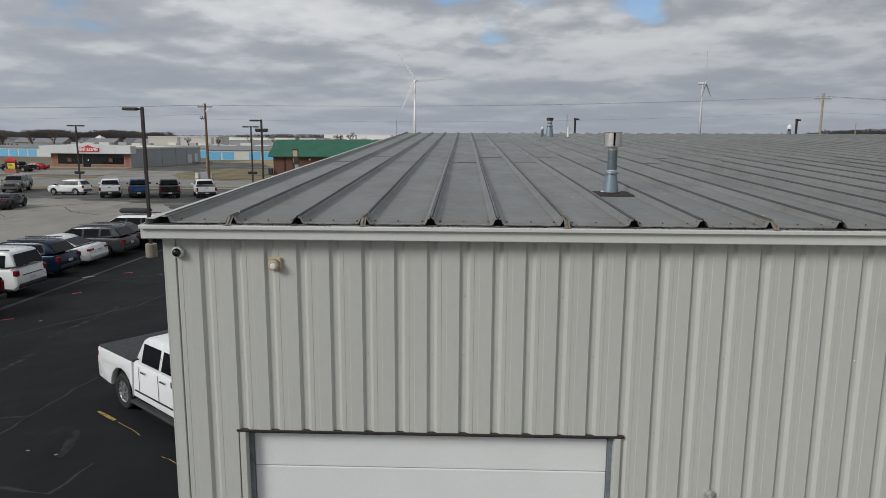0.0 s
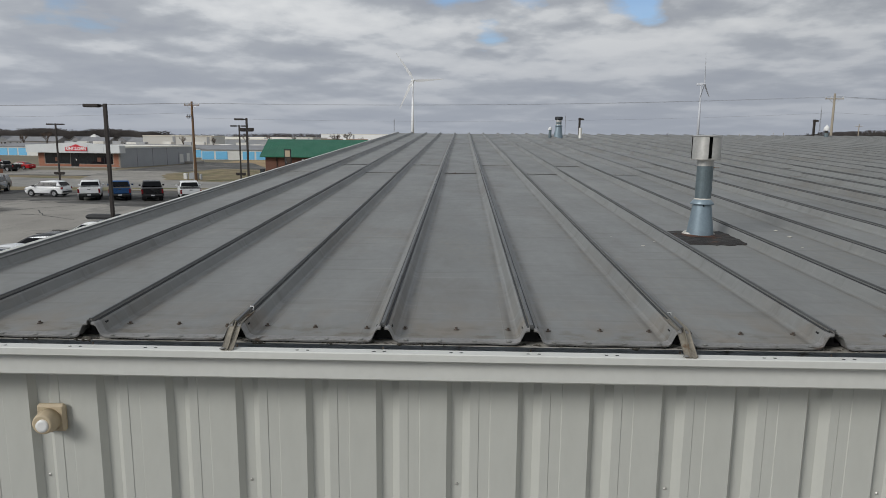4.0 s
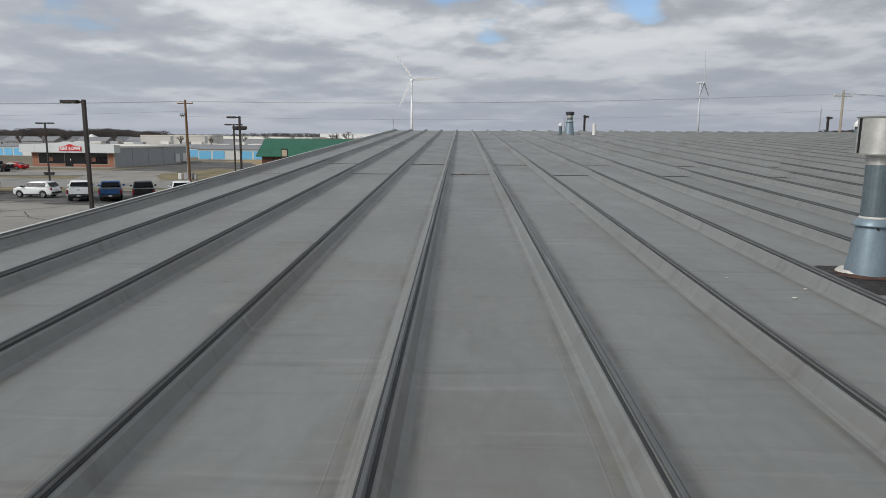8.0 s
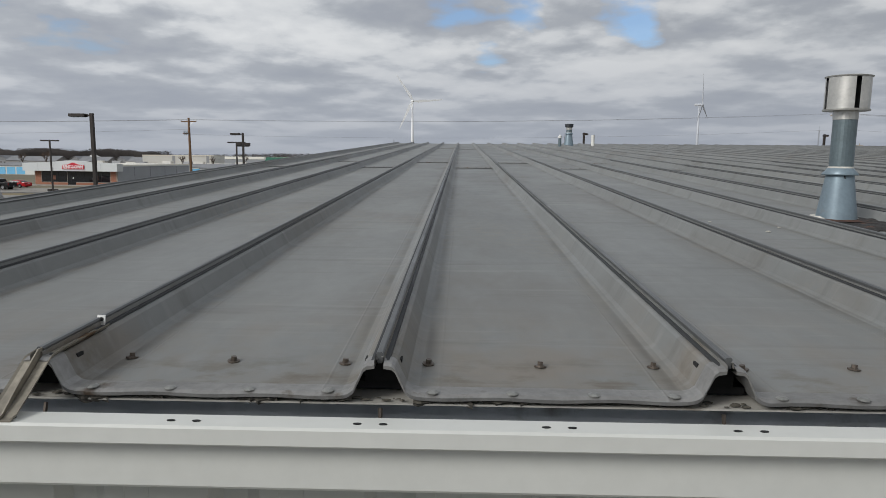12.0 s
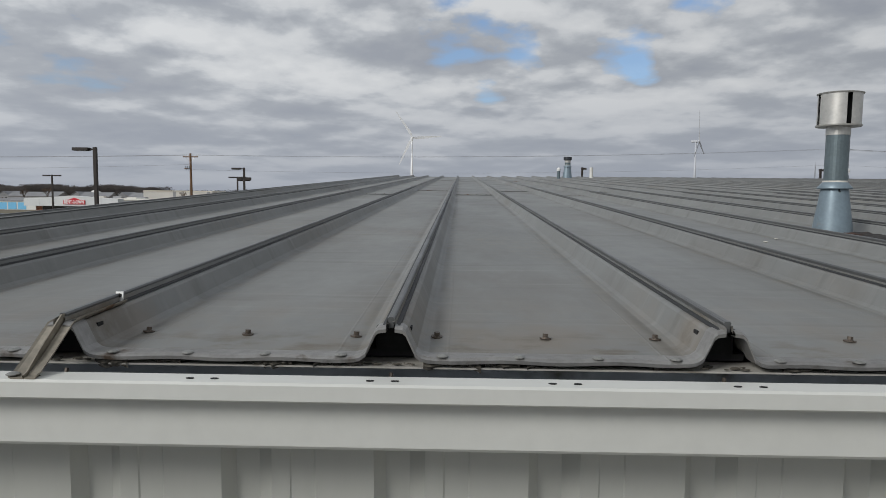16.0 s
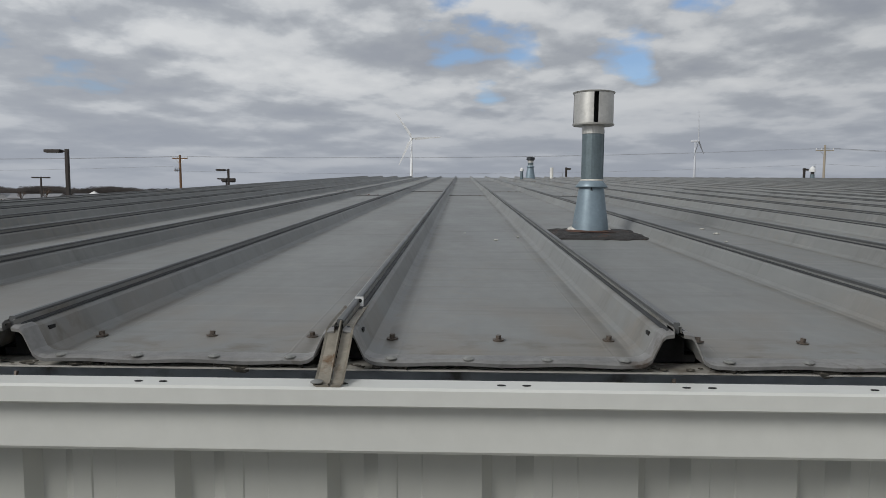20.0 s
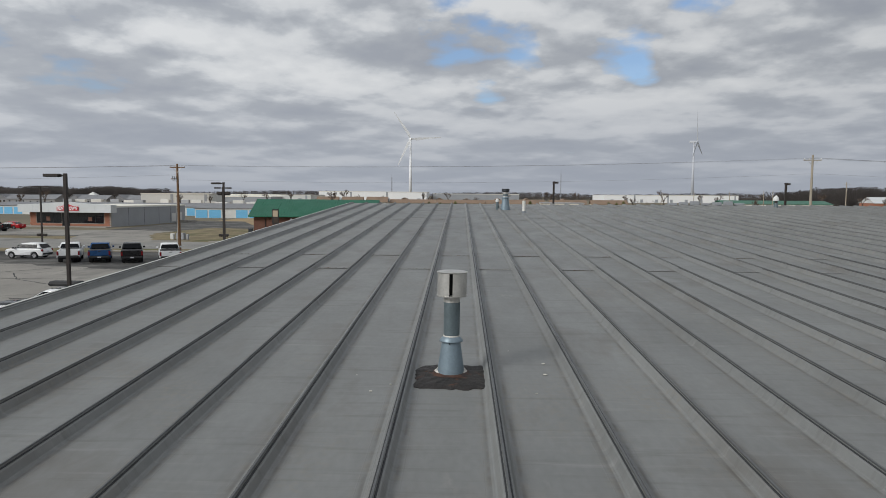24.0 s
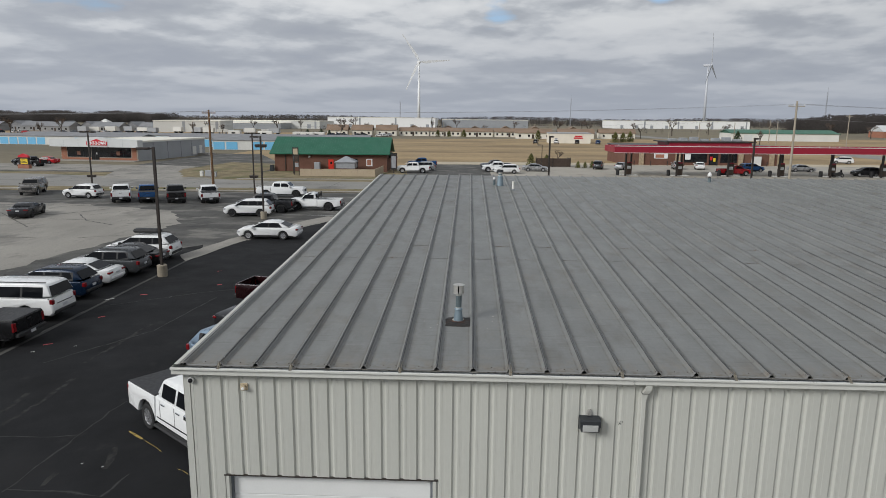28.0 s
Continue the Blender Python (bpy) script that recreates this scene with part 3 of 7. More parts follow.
for pts, w in (([(-7.15, 4.71), (-7.03, 6.3), (-7.0, 7.3), (-6.98, 7.84), (-6.92, 8.58), (-6.9, 9.47), (-6.76, 10.35)], .035), ([(-9.36, 7.71), (-8.48, 7.71), (-7.66, 7.73), (-6.98, 7.79)], .03), ([(-7.1, 4.85), (-5.82, 4.78), (-4.52, 4.64), (-4.33, 5.73)], .05), ([(-14, 22), (-10, 25), (-6, 27)], .04), ([(-12, 14), (-9.5, 18), (-8.8, 24)], .04)):
    crack(pts, w * 2.6, M_WORN, "worn_edge", "pale worn edge of an asphalt crack", .0065)
    crack(pts, w, M_CRACK, "crack", "dark crack in the asphalt", .0095)
for pts in ([(-9.87, 8.43), (-9.74, 10.19), (-9.8, 12.36)], [(-10.33, 13.94), (-10.18, 15.91), (-10.05, 19.04)], [(-5.14, 5.97), (-5.49, 7.22)], [(-10.53, 9.36), (-10.65, 10.98)], [(-6.32, 5.01), (-6.32, 5.68)]):
    crack(pts, .22, M_WORN, "worn_streak", "faint worn streak on the sealed asphalt", .0062)
for pts, w in (([(-80, 45), (-52, 48), (-36, 53.5), (-33, 58)], .16), ([(-70, 33), (-48, 40), (-30, 41)], .14), ([(-55, 57), (-42, 54), (-34, 46)], .13), ([(-38, 60), (-30, 63), (-24, 66)], .15),
               ([(-34, 54), (-31, 50), (-27, 47.5)], .13), ([(-62, 62), (-46, 60), (-39, 61.5)], .25)):
    crack(pts, w, M_CRACK, "lot_crack", "dark sealed crack across the old lot", -0.001)
rnd = random.Random(64)
for q in range(26):
    x, y = rnd.uniform(-66, -18), rnd.uniform(38, 73)
    a = rnd.choice((0.1, 0.1, 1.5, .6)) + rnd.uniform(-.25, .25)
    pts = [(x, y)]
    for _ in range(rnd.randint(2, 5)):
        a += rnd.uniform(-.5, .5)
        ln = rnd.uniform(1.5, 4.5)
        pts.append((pts[-1][0] + ln * math.cos(a), min(74.0, pts[-1][1] + ln * math.sin(a))))
    crack(pts, rnd.uniform(.05, .13), M_CRACK, "lot_crack", "fine dark crack in the old lot", 0.001)
for q in range(9):
    x = -78 + q * 10.5
    crack([(x, 80 + .02 * q), (x + .2, 93 - .02 * q)], .10, M_CRACK, "road_joint", "dark joint across the concrete highway", 0.0)
crack([(-120, 82.5), (-70, 88.6), (-24, 85.8), (40, 87.5)], .12, M_CRACK, "road_joint", "dark joint along the concrete highway", 0.0)
for q in range(16):
    x, y = rnd.uniform(-88, -40), rnd.uniform(106, 120)
    crack([(x, y), (x + rnd.uniform(1, 4), y + rnd.uniform(-1.5, 1.5)), (x + rnd.uniform(4, 8), y + rnd.uniform(-2, 2))], rnd.uniform(.10, .22), M_CRACK, "lot_crack", "dark crack in the bleached shop lot", 0.004)
for x, y, a, l, m_, lab in ((-13.18, 16.10, .6, .42, M_PINK, "pink"), (-13.06, 20.15, .9, .36, M_PINK, "pink"), (-13.02, 24.35, .5, .4, M_PINK, "pink"), (-9.7, 26.8, .6, .3, M_PINK, "pink"), (-11.0, 30.3, .8, .3, M_PINK, "pink"),
                         (-13.23, 15.16, .3, .16, M_WHITEPAINT, "white"), (-14.37, 23.33, .9, .6, M_WHITEPAINT, "white"), (-11.33, 23.93, .5, .14, M_WHITEPAINT, "white"), (-11.89, 15.94, .5, .12, M_WHITEPAINT, "white"), (-5.92, 6.20, .3, .07, M_WHITEPAINT, "white"), (-5.26, 6.06, .8, .07, M_WHITEPAINT, "white")):
    bm = bmesh.new()
    z = ground_z(x, y) + .009
    for k in range(3):
        o = (k - 1) * l * .28
        hw = min(.045, l * .22)
        box(bm, o - l * .17, -hw + .4 * hw * (k % 2), 0, o + l * .17, hw + .4 * hw * (k % 2), .002, 0, Matrix.Translation((x, y, z)) @ Matrix.Rotation(a, 4, 'Z'))
    put("paint_mark", mesh_of(bm, "paint_mark", m_), None, None, lab + " survey paint mark sprayed on asphalt", "marking", "paint marks", "structure")
crack([(-5.59, 8.21), (-4.95, 7.71)], .08, M_YELLOW, "bay_line", "worn yellow parking bay line", .010)
for pts in ([(-4.86, 7.64), (-4.02, 6.97)], [(-3.2, 6.07), (-2.71, 5.77)]):
    crack(pts, .022, M_YELLOW, "bay_line", "faded remains of a yellow bay line", .010)
crack([(-8.1, 4.4), (-7.2, 3.6)], .12, M_YELLOW, "bay_line", "worn yellow parking bay line", 0.010)
for k in range(3):
    crack([(-14.0 + k * .1, 55.5 + k * 2.9), (-8.2, 55.2 + k * 2.9)], .12, M_WHITEPAINT, "white_bay_line", "worn white parking bay line", 0.006)

# ---- the metal building ----
PITCH = 0.6096
RIDGE_Y, SLOPE, EAVE_Z = 26.4, 0.0388, 5.556
NRIB = 96
WALL_Y = 0.075
W_END = NRIB * PITCH


def roof_z(y):
    return EAVE_Z + SLOPE * y



# deck under the sheets
bm = bmesh.new()
sec = [(0.09, EAVE_Z - .03), (RIDGE_Y - .02, roof_z(RIDGE_Y) - .03), (RIDGE_Y - .02, roof_z(RIDGE_Y) - .25), (0.09, EAVE_Z - .25)]
a = [bm.verts.new((-0.08, y, z)) for y, z in sec]
b = [bm.verts.new((W_END, y, z)) for y, z in sec]
for i in range(4):
    bm.faces.new((a[i], a[(i + 1) % 4], b[(i + 1) % 4], b[i]))
bm.faces.new(a[::-1]); bm.faces.new(b)
bmesh.ops.recalc_face_normals(bm, faces=bm.faces[:])
roof = put("roof", mesh_of(bm, "roof", M_TROUGH), None, None, "low-pitched grey standing-seam metal roof", "roof", "", "structure")

PANEL = [(0.003, 0.068), (0.007, 0.068), (0.008, 0.056), (0.022, 0.054), (0.028, 0.049), (0.046, 0.010), (0.056, 0.003), (0.068, 0.0), (0.100, 0.0), (0.104, 0.0006), (0.108, 0.0),
         (0.5016, 0.0), (0.5056, 0.0006), (0.5096, 0.0), (0.5416, 0.0), (0.5536, 0.003), (0.5636, 0.010), (0.5816, 0.049), (0.5876, 0.054), (0.6016, 0.056), (0.6016, 0.064), (0.6066, 0.064), (0.6066, 0.054)]
EAVE_Y = -0.032
LAPS = ((7.6, 17.4), (9.17, 18.25))


def panel_mesh(name, y0, y1, lift, seed):
    """One length of roof sheet; the flat pan sags and waves a little."""
    rnd = random.Random(seed)
    ys = [y0]
    while ys[-1] < y1 - 0.9:
        ys.append(ys[-1] + (0.16 if ys[-1] < y0 + .3 else 0.9))
    ys.append(y1)
    v, f = [], []
    k = len(PANEL)
    for j, y in enumerate(ys):
        w = rnd.uniform(-.0015, .0015)
        for i, (x, z) in enumerate(PANEL):
            mid = 8 <= i <= 14
            v.append((x, y, roof_z(y) + z + lift + (w if mid else 0)))
    for j in range(len(ys) - 1):
        for i in range(k - 1):
            f.append((j * k + i, j * k + i + 1, (j + 1) * k + i + 1, (j + 1) * k + i))
    me = bpy.data.meshes.new(name)
    me.from_pydata(v, [], f)
    me.materials.append(M_ROOF)
    return me


SEGS = []
for laps in LAPS:
    SEGS.append([panel_mesh("roof_panel", EAVE_Y, laps[0] + .06, 0, 1), panel_mesh("roof_panel", laps[0], laps[1] + .06, .004, 2), panel_mesh("roof_panel", laps[1], RIDGE_Y, .008, 3)])

# stiffener battens at the end laps, and the crimped eave edge
bm = bmesh.new()
box(bm, .062, -.012, .002, .545, .012, .008, .003)
for x in (.10, .22, .34, .46, .52):
    lathe(bm, [(.009, .008), (.009, .013), (.004, .015)], 6, Matrix.Translation((x, 0, 0)))
LAP_ME = mesh_of(bm, "lap_bar", mat("lap_batten", (0.27, 0.265, 0.255), 0.5, 0.3, 0.2, 6.0, 60.0, 0.1, (0.16, 0.095, 0.06), 5.0, 0.55))


def edge_mesh(seed):
    rnd = random.Random(seed)
    prof = [(x, z) for x, z in PANEL[2:21]]
    fine = []
    for (xa, za), (xb, zb) in zip(prof, prof[1:]):
        n_ = max(1, int(abs(xb - xa) / .03))
        for i in range(n_):
            fine.append((xa + (xb - xa) * i / n_, za + (zb - za) * i / n_))
    fine.append(prof[-1])
    v, f = [], []
    ph = rnd.uniform(0, 6)
    for x, z in fine:
        w = .0016 * math.sin(x * 31 + ph) if .09 < x < .52 else 0
        up = z + roof_z(EAVE_Y)
        v += [(x, EAVE_Y + .035, up + .0045), (x, EAVE_Y - .002, up + .0045 + w), (x, EAVE_Y - .011, up + .0005 + w), (x, EAVE_Y - .010, up - .006 + w), (x, EAVE_Y + .03, up - .007)]
    for i in range(len(fine) - 1):
        for j in range(4):
            f.append((i * 5 + j, (i + 1) * 5 + j, (i + 1) * 5 + j + 1, i * 5 + j + 1))
    me = bpy.data.meshes.new("eave_edge")
    me.from_pydata(v, [], f)
    me.materials.append(M_EDGE)
    return me


EDGES = [edge_mesh(s) for s in (3, 4, 5)]
bm = bmesh.new()
lathe(bm, [(.011, 0), (.011, .0015), (.0085, .003), (.005, .0045)], 10)
RIVET = mesh_of(bm, "rivet", M_RIVET)
bm = bmesh.new()
lathe(bm, [(.012, 0), (.012, .003), (.0075, .0035), (.0075, .004)], 10)
lathe(bm, [(.0058, .004), (.0058, .011)], 6)
TEK = mesh_of(bm, "hex_screw", M_SCREW)
bm = bmesh.new()
box(bm, -.034, 0, .0, .034, .02, .045)
box(bm, -.055, 0, -.012, .055, .03, .002)
FOAM = mesh_of(bm, "rib_closure", M_BLACK)

rnd = random.Random(11)
for k in range(NRIB):
    kind = k % 2
    dx = Matrix.Translation((k * PITCH, 0, 0))
    for me in SEGS[kind]:
        put("roof_panel", me, roof, dx)
    for y in LAPS[kind]:
        put("lap_bar", LAP_ME, roof, Matrix.Translation((k * PITCH, y, roof_z(y) + .002)))
    put("eave_edge", EDGES[k % 3], roof, dx)
    put("rib_closure", FOAM, roof, Matrix.Translation((k * PITCH, .03, roof_z(0))))
    if k < 22:
        for x in (.14, .5, .86):
            put("hex_screw", TEK, roof, Matrix.Translation((k * PITCH + x * PITCH + rnd.uniform(-.008, .008), .128 + rnd.uniform(-.01, .01), roof_z(.128) + .001)) @ Euler((rnd.uniform(-.15, .15), rnd.uniform(-.15, .15), rnd.uniform(0, 1))).to_matrix().to_4x4())
        for x in (.155, .385, .62, .85):
            put("rivet", RIVET, roof, Matrix.Translation((k * PITCH + x * PITCH, EAVE_Y + .001, roof_z(EAVE_Y) + .0048)))
# seam caps run along each rib
def along_roof(bm):
    for v_ in bm.verts:
        v_.co.z += roof_z(v_.co.y)
    return bm


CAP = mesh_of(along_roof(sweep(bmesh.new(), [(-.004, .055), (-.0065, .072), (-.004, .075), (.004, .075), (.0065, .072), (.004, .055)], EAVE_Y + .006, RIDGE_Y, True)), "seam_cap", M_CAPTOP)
# a solid flat strip on the rib, its dark colour painted as seam shade
SEAM_SHADE = mesh_of(along_roof(sweep(bmesh.new(), [(-.017, .0555), (-.016, .0595), (.016, .0595), (.017, .0555)], EAVE_Y + .01, RIDGE_Y, True)), "seam_groove", M_SEAMSHADE)
for k in range(NRIB):
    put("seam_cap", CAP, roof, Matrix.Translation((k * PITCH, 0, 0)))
    put("seam_groove", SEAM_SHADE, roof, Matrix.Translation((k * PITCH, 0, 0)), "dark strip standing in for shade beside the folded seam" if k == 0 else "")
# flashing over the high edge
bm = bmesh.new()
zr = roof_z(RIDGE_Y)
pr = [(-.12, .004), (-.02, .012), (.0, .016), (.05, .012), (.06, -.1)]
a = [bm.verts.new((-.12, RIDGE_Y + y, zr + z)) for y, z in pr]
b = [bm.verts.new((W_END, RIDGE_Y + y, zr + z)) for y, z in pr]
for i in range(4):
    bm.faces.new((a[i], b[i], b[i + 1], a[i + 1]))
put("high_flashing", mesh_of(bm, "high_flashing", M_ROOF), roof)
# dark crumbling sealant hanging under the sheet edge, and grit in the rib openings
bm = bmesh.new()
rnd = random.Random(5)
for k in range(20):
    x = k * PITCH + .06
    while x < k * PITCH + .55:
        run = rnd.uniform(.02, .10)
        if rnd.random() < .62:
            prev, dep = None, rnd.uniform(.004, .012)
            for q in range(int(run / .007) + 2):
                dep = min(.019, max(.002, dep + rnd.uniform(-.005, .005)))
                xx, yy = x + q * .007, EAVE_Y + rnd.uniform(-.006, .002)
                cur = [bm.verts.new((xx, yy + .006, roof_z(0) - .006)), bm.verts.new((xx, yy - .002, roof_z(0) - .007 - dep * .5)), bm.verts.new((xx + rnd.uniform(-.002, .002), yy + .004, roof_z(0) - .008 - dep))]
                if prev:
                    bm.faces.new((prev[0], cur[0], cur[1], prev[1])); bm.faces.new((prev[1], cur[1], cur[2], prev[2]))
                prev = cur
        x += run + rnd.uniform(.0, .05)
    for q in range(9):
        bmesh.ops.create_icosphere(bm, subdivisions=1, radius=rnd.uniform(.002, .006), matrix=Matrix.Translation((k * PITCH + rnd.uniform(-.05, .05), EAVE_Y + rnd.uniform(.0, .025), roof_z(0) - .013)) @ Matrix.Diagonal((rnd.uniform(1.2, 2.4), 1, .5, 1)))
put("debris", mesh_of(bm, "debris", M_DIRT), roof, kind="stuff")

# rake trim along the gable
rake = thing("rake_trim", Matrix(), "rake trim with grey top and pale face", "trim", "", "structure")
for nm, tp, m_ in (("rake_top", [(.030, .058), (-.01, .066), (-.06, .040), (-.078, .037)], M_ROOF), ("rake_face", [(-.078, .037), (-.082, .043), (-.145, .044), (-.150, .040), (-.150, -.10), (-.135, -.115), (-.065, -.13)], M_TRIM)):
    bm = bmesh.new()
    sweep(bm, tp, -.11, RIDGE_Y)
    for v_ in bm.verts:
        v_.co.z += roof_z(v_.co.y)
    part(nm, bm, m_, rake)

# gutter
gutter = thing("gutter", Matrix(), "pale box gutter hung along the metal eave", "gutter", "", "structure")
GX0, GX1 = -0.2, W_END
bm = bmesh.new()
gp = [(-.106, 5.530), (-.106, 5.5410), (-.149, 5.5395), (-.153, 5.5355), (-.153, 5.5095), (-.150, 5.5065), (-.112, 5.5065), (-.112, 5.417), (-.106, 5.4105), (.044, 5.4105)]
a = [bm.verts.new((GX0, y, z)) for y, z in gp]
b = [bm.verts.new((GX1, y, z)) for y, z in gp]
for i in range(len(gp) - 1):
    bm.faces.new((a[i], b[i], b[i + 1], a[i + 1]))
bm.faces.new([bm.verts.new((GX0 - .001, y, z)) for y, z in [(.044, 5.414)] + [(-.106, 5.414), (-.112, 5.421), (-.112, 5.509), (-.153, 5.512), (-.153, 5.541), (.044, 5.555)]])
part("front_face", bm, M_GUTTER, gutter)
bm = bmesh.new()
gi = [(-.1055, 5.54), (-.1055, 5.422), (.038, 5.422), (.038, 5.535)]
a = [bm.verts.new((GX0 + .002, y, z)) for y, z in gi]
b = [bm.verts.new((GX1, y, z)) for y, z in gi]
for i in range(3):
    bm.faces.new((a[i], a[i + 1], b[i + 1], b[i]))
part("trough", bm, mat("pale_gutter_inside", (0.40, 0.42, 0.44), 0.5, 0.0, 0.2, 3.0, 20.0, 0.0, (0.16, 0.15, 0.13), 5.0, 0.58), gutter, "dirty pale grey gutter inside")
part("eave_strip", B(-.1, -.034, 5.5365, W_END, .04, 5.5395), M_EAVESTRIP, gutter, "pale eave strip under the sheet edge")
bm = bmesh.new()
for s_ in (-.021, .021):
    lathe(bm, [(.0062, 0), (.0062, .0012)], 10, Matrix.Translation((s_, 0, 0)) @ Matrix.Diagonal((1.15, .6, 1, 1)))
HOLES = mesh_of(bm, "slot_hole", M_BLACK)
k = 0
x = .2895
while x < 14:
    put("slot_hole", HOLES, gutter, Matrix.Translation((x, -.131, 5.5401)))
    x += .3065
for z_ in (5.43, 5.455, 5.485):
    for dx in (-.02, .02):
        put("joint_rivet", RIVET, gutter, Matrix.Translation((7.52 + dx, -.112, z_)) @ Matrix.Rotation(radians(90), 4, 'X') @ Matrix.Scale(.35, 4))
part("joint_lap", B(7.518, -.1135, 5.42, 7.522, -.111, 5.508), M_TROUGH, gutter, "thin shadowed joint line")
bm = bmesh.new()
rod(bm, (0, .0, 5.525), (0, -.02, 5.46), .004, .004, 6)
HANG = mesh_of(bm, "hanger_pin", M_SCREW)
for k in range(24):
    put("hanger_pin", HANG, gutter, Matrix.Translation((k * PITCH, -.02, 0)))


def strap_mesh():
    """A bent strap from the rib down to the gutter lip: two flanges, an upright fin and a rolled edge."""
    pts = [(.16, .0655), (.0, .0605), (-.036, .056), (-.100, .012), (-.140, -.0125), (-.150, -.0135)]
    bm = bmesh.new()

    def plate(x0, x1, ya, za, yb, zb, ua, ub, th):
        tops = ((x0, ya, za + ua), (x1, ya, za + ub), (x1, yb, zb + ub), (x0, yb, zb + ua))
        a = [bm.verts.new((x, y, z + roof_z(0))) for x, y, z in tops]
        b = [bm.verts.new((x, y, z + roof_z(0) - th)) for x, y, z in tops]
        bm.faces.new(a); bm.faces.new(b[::-1])
        for i in range(4):
            j = (i + 1) % 4
            bm.faces.new((a[j], a[i], b[i], b[j]))

    fin = (.0, .010, .016, .013, .005, .003)
    for n_, ((ya, za), (yb, zb)) in enumerate(zip(pts, pts[1:])):
        g = .0075 if n_ == 0 else .0
        plate(-.030, -.025, ya, za, yb, zb, .003, 0, .003)
        plate(-.025, -g, ya, za, yb, zb, 0, 0, .003)
        plate(max(g, .003), .022, ya, za, yb, zb, 0, 0, .003)
        plate(.022, .028, ya, za, yb, zb, 0, .006, .003)
        if n_:
            for x_ in (-.0015, .0015):
                q = [bm.verts.new((x_, y, z + roof_z(0) + u)) for y, z, u in ((ya, za, 0), (yb, zb, 0), (yb, zb, fin[n_ + 1]), (ya, za, fin[n_]))]
                bm.faces.new(q)
            plate(-.0015, .0015, ya, za + fin[n_] + .001, yb, zb + fin[n_ + 1] + .001, 0, 0, .001)
    for v_ in bm.verts:
        v_.co.x = v_.co.x * .86 + .003
    bmesh.ops.recalc_face_normals(bm, faces=bm.faces[:])
    return mesh_of(bm, "gutter_strap", M_RUST)


STRAP = strap_mesh()
TAB_M = Matrix.Translation((0, .165, roof_z(.165) + .056)) @ Matrix.Rotation(radians(-14), 4, 'X')
CLIP = mesh_of(box(bmesh.new(), -.009, -.0015, .0, .009, .0015, .024, .001, TAB_M), "strap_clip", mat("bright_zinc_tab", (.62, .62, .60), .35, .5, .1, 30.0, 90.0))
TABHOLE = mesh_of(lathe(bmesh.new(), [(.0045, 0), (.0045, .001)], 10, TAB_M @ Matrix.Translation((.001, -.0015, .015)) @ Matrix.Rotation(radians(90), 4, 'X')), "tab_hole", M_BLACK)
for k in (1, *range(3, 60, 3)):
    put("gutter_strap", STRAP, gutter, Matrix.Translation((k * PITCH, 0, 0)), "rust-stained steel gutter strap")
    tab = put("strap_clip", CLIP, gutter, Matrix.Translation((k * PITCH + .006, 0, 0)))
    put("tab_hole", TABHOLE, tab)
    put("strap_rivet", RIVET, gutter, Matrix.Translation((k * PITCH - .018, -.143, 5.5455)))

# walls
OPEN = ((0.575, 4.265, 3.50), (4.60, 5.69, 2.76), (8.50, 10.52, 2.76))
bm = bmesh.new()
xs = [-.065] + [v for o in OPEN for v in o[:2]] + [W_END]
for i in range(0, len(xs), 2):
    box(bm, xs[i], WALL_Y + .004, .3, xs[i + 1], .28, 5.42)
for x0, x1, top in OPEN:
    box(bm, x0, WALL_Y + .004, top, x1, .28, 5.42)
wall = put("wall_south", mesh_of(bm, "wall_south", M_WALL), None, None, "light stone ribbed metal wall with overhead door", "wall", "", "structure")
RIBP = [(0.0, -.030), (.013, -.030), (.034, -.0), (.082, -.0), (.114, -.030), (.150, -.030), (.153, -.0275), (.199, -.0275), (.202, -.030), (.3048, -.030)]
RIB0 = .556


def wall_cells(x_first, n, z0, z1):
    bm = bmesh.new()
    prev = None
    for c in range(n):
        for i, (x, y) in enumerate(RIBP if c == 0 else RIBP[1:]):
            cur = (bm.verts.new((x_first + c * .3048 + x, WALL_Y + y, z0)), bm.verts.new((x_first + c * .3048 + x, WALL_Y + y, z1)))
            if prev:
                bm.faces.new((prev[0], cur[0], cur[1], prev[1]))
            prev = cur
    return bm


TOPZ = 5.415
cells = {}
for c in range(-2, 190):
    x = RIB0 + c * .3048
    z0 = .35
    for x0, x1, top in OPEN:
        if x + .15 > x0 and x + .15 < x1:
            z0 = top
    cells[c] = z0
c = -2
while c < 190:
    n_ = 1
    while n_ < 3 and c + n_ < 190 and cells[c + n_] == cells[c]:
        n_ += 1
    part("wall_panel", wall_cells(RIB0 + c * .3048, n_, cells[c], TOPZ), M_WALL, wall)
    c += n_
bm = bmesh.new()
lathe(bm, [(.0075, 0), (.0075, .003), (.004, .006)], 6, Matrix.Rotation(radians(90), 4, 'X'))
WSCREW = mesh_of(bm, "wall_screw", M_ALU)
for c in range(-1, 44):
    for z in (4.87, 4.29, 3.54, 2.4):
        if z > cells[c] + .05 and (z in (4.29, 2.4) or c % 3 == 1):
            put("wall_screw", WSCREW, wall, Matrix.Translation((RIB0 + c * .3048 + .060, WALL_Y, z)))
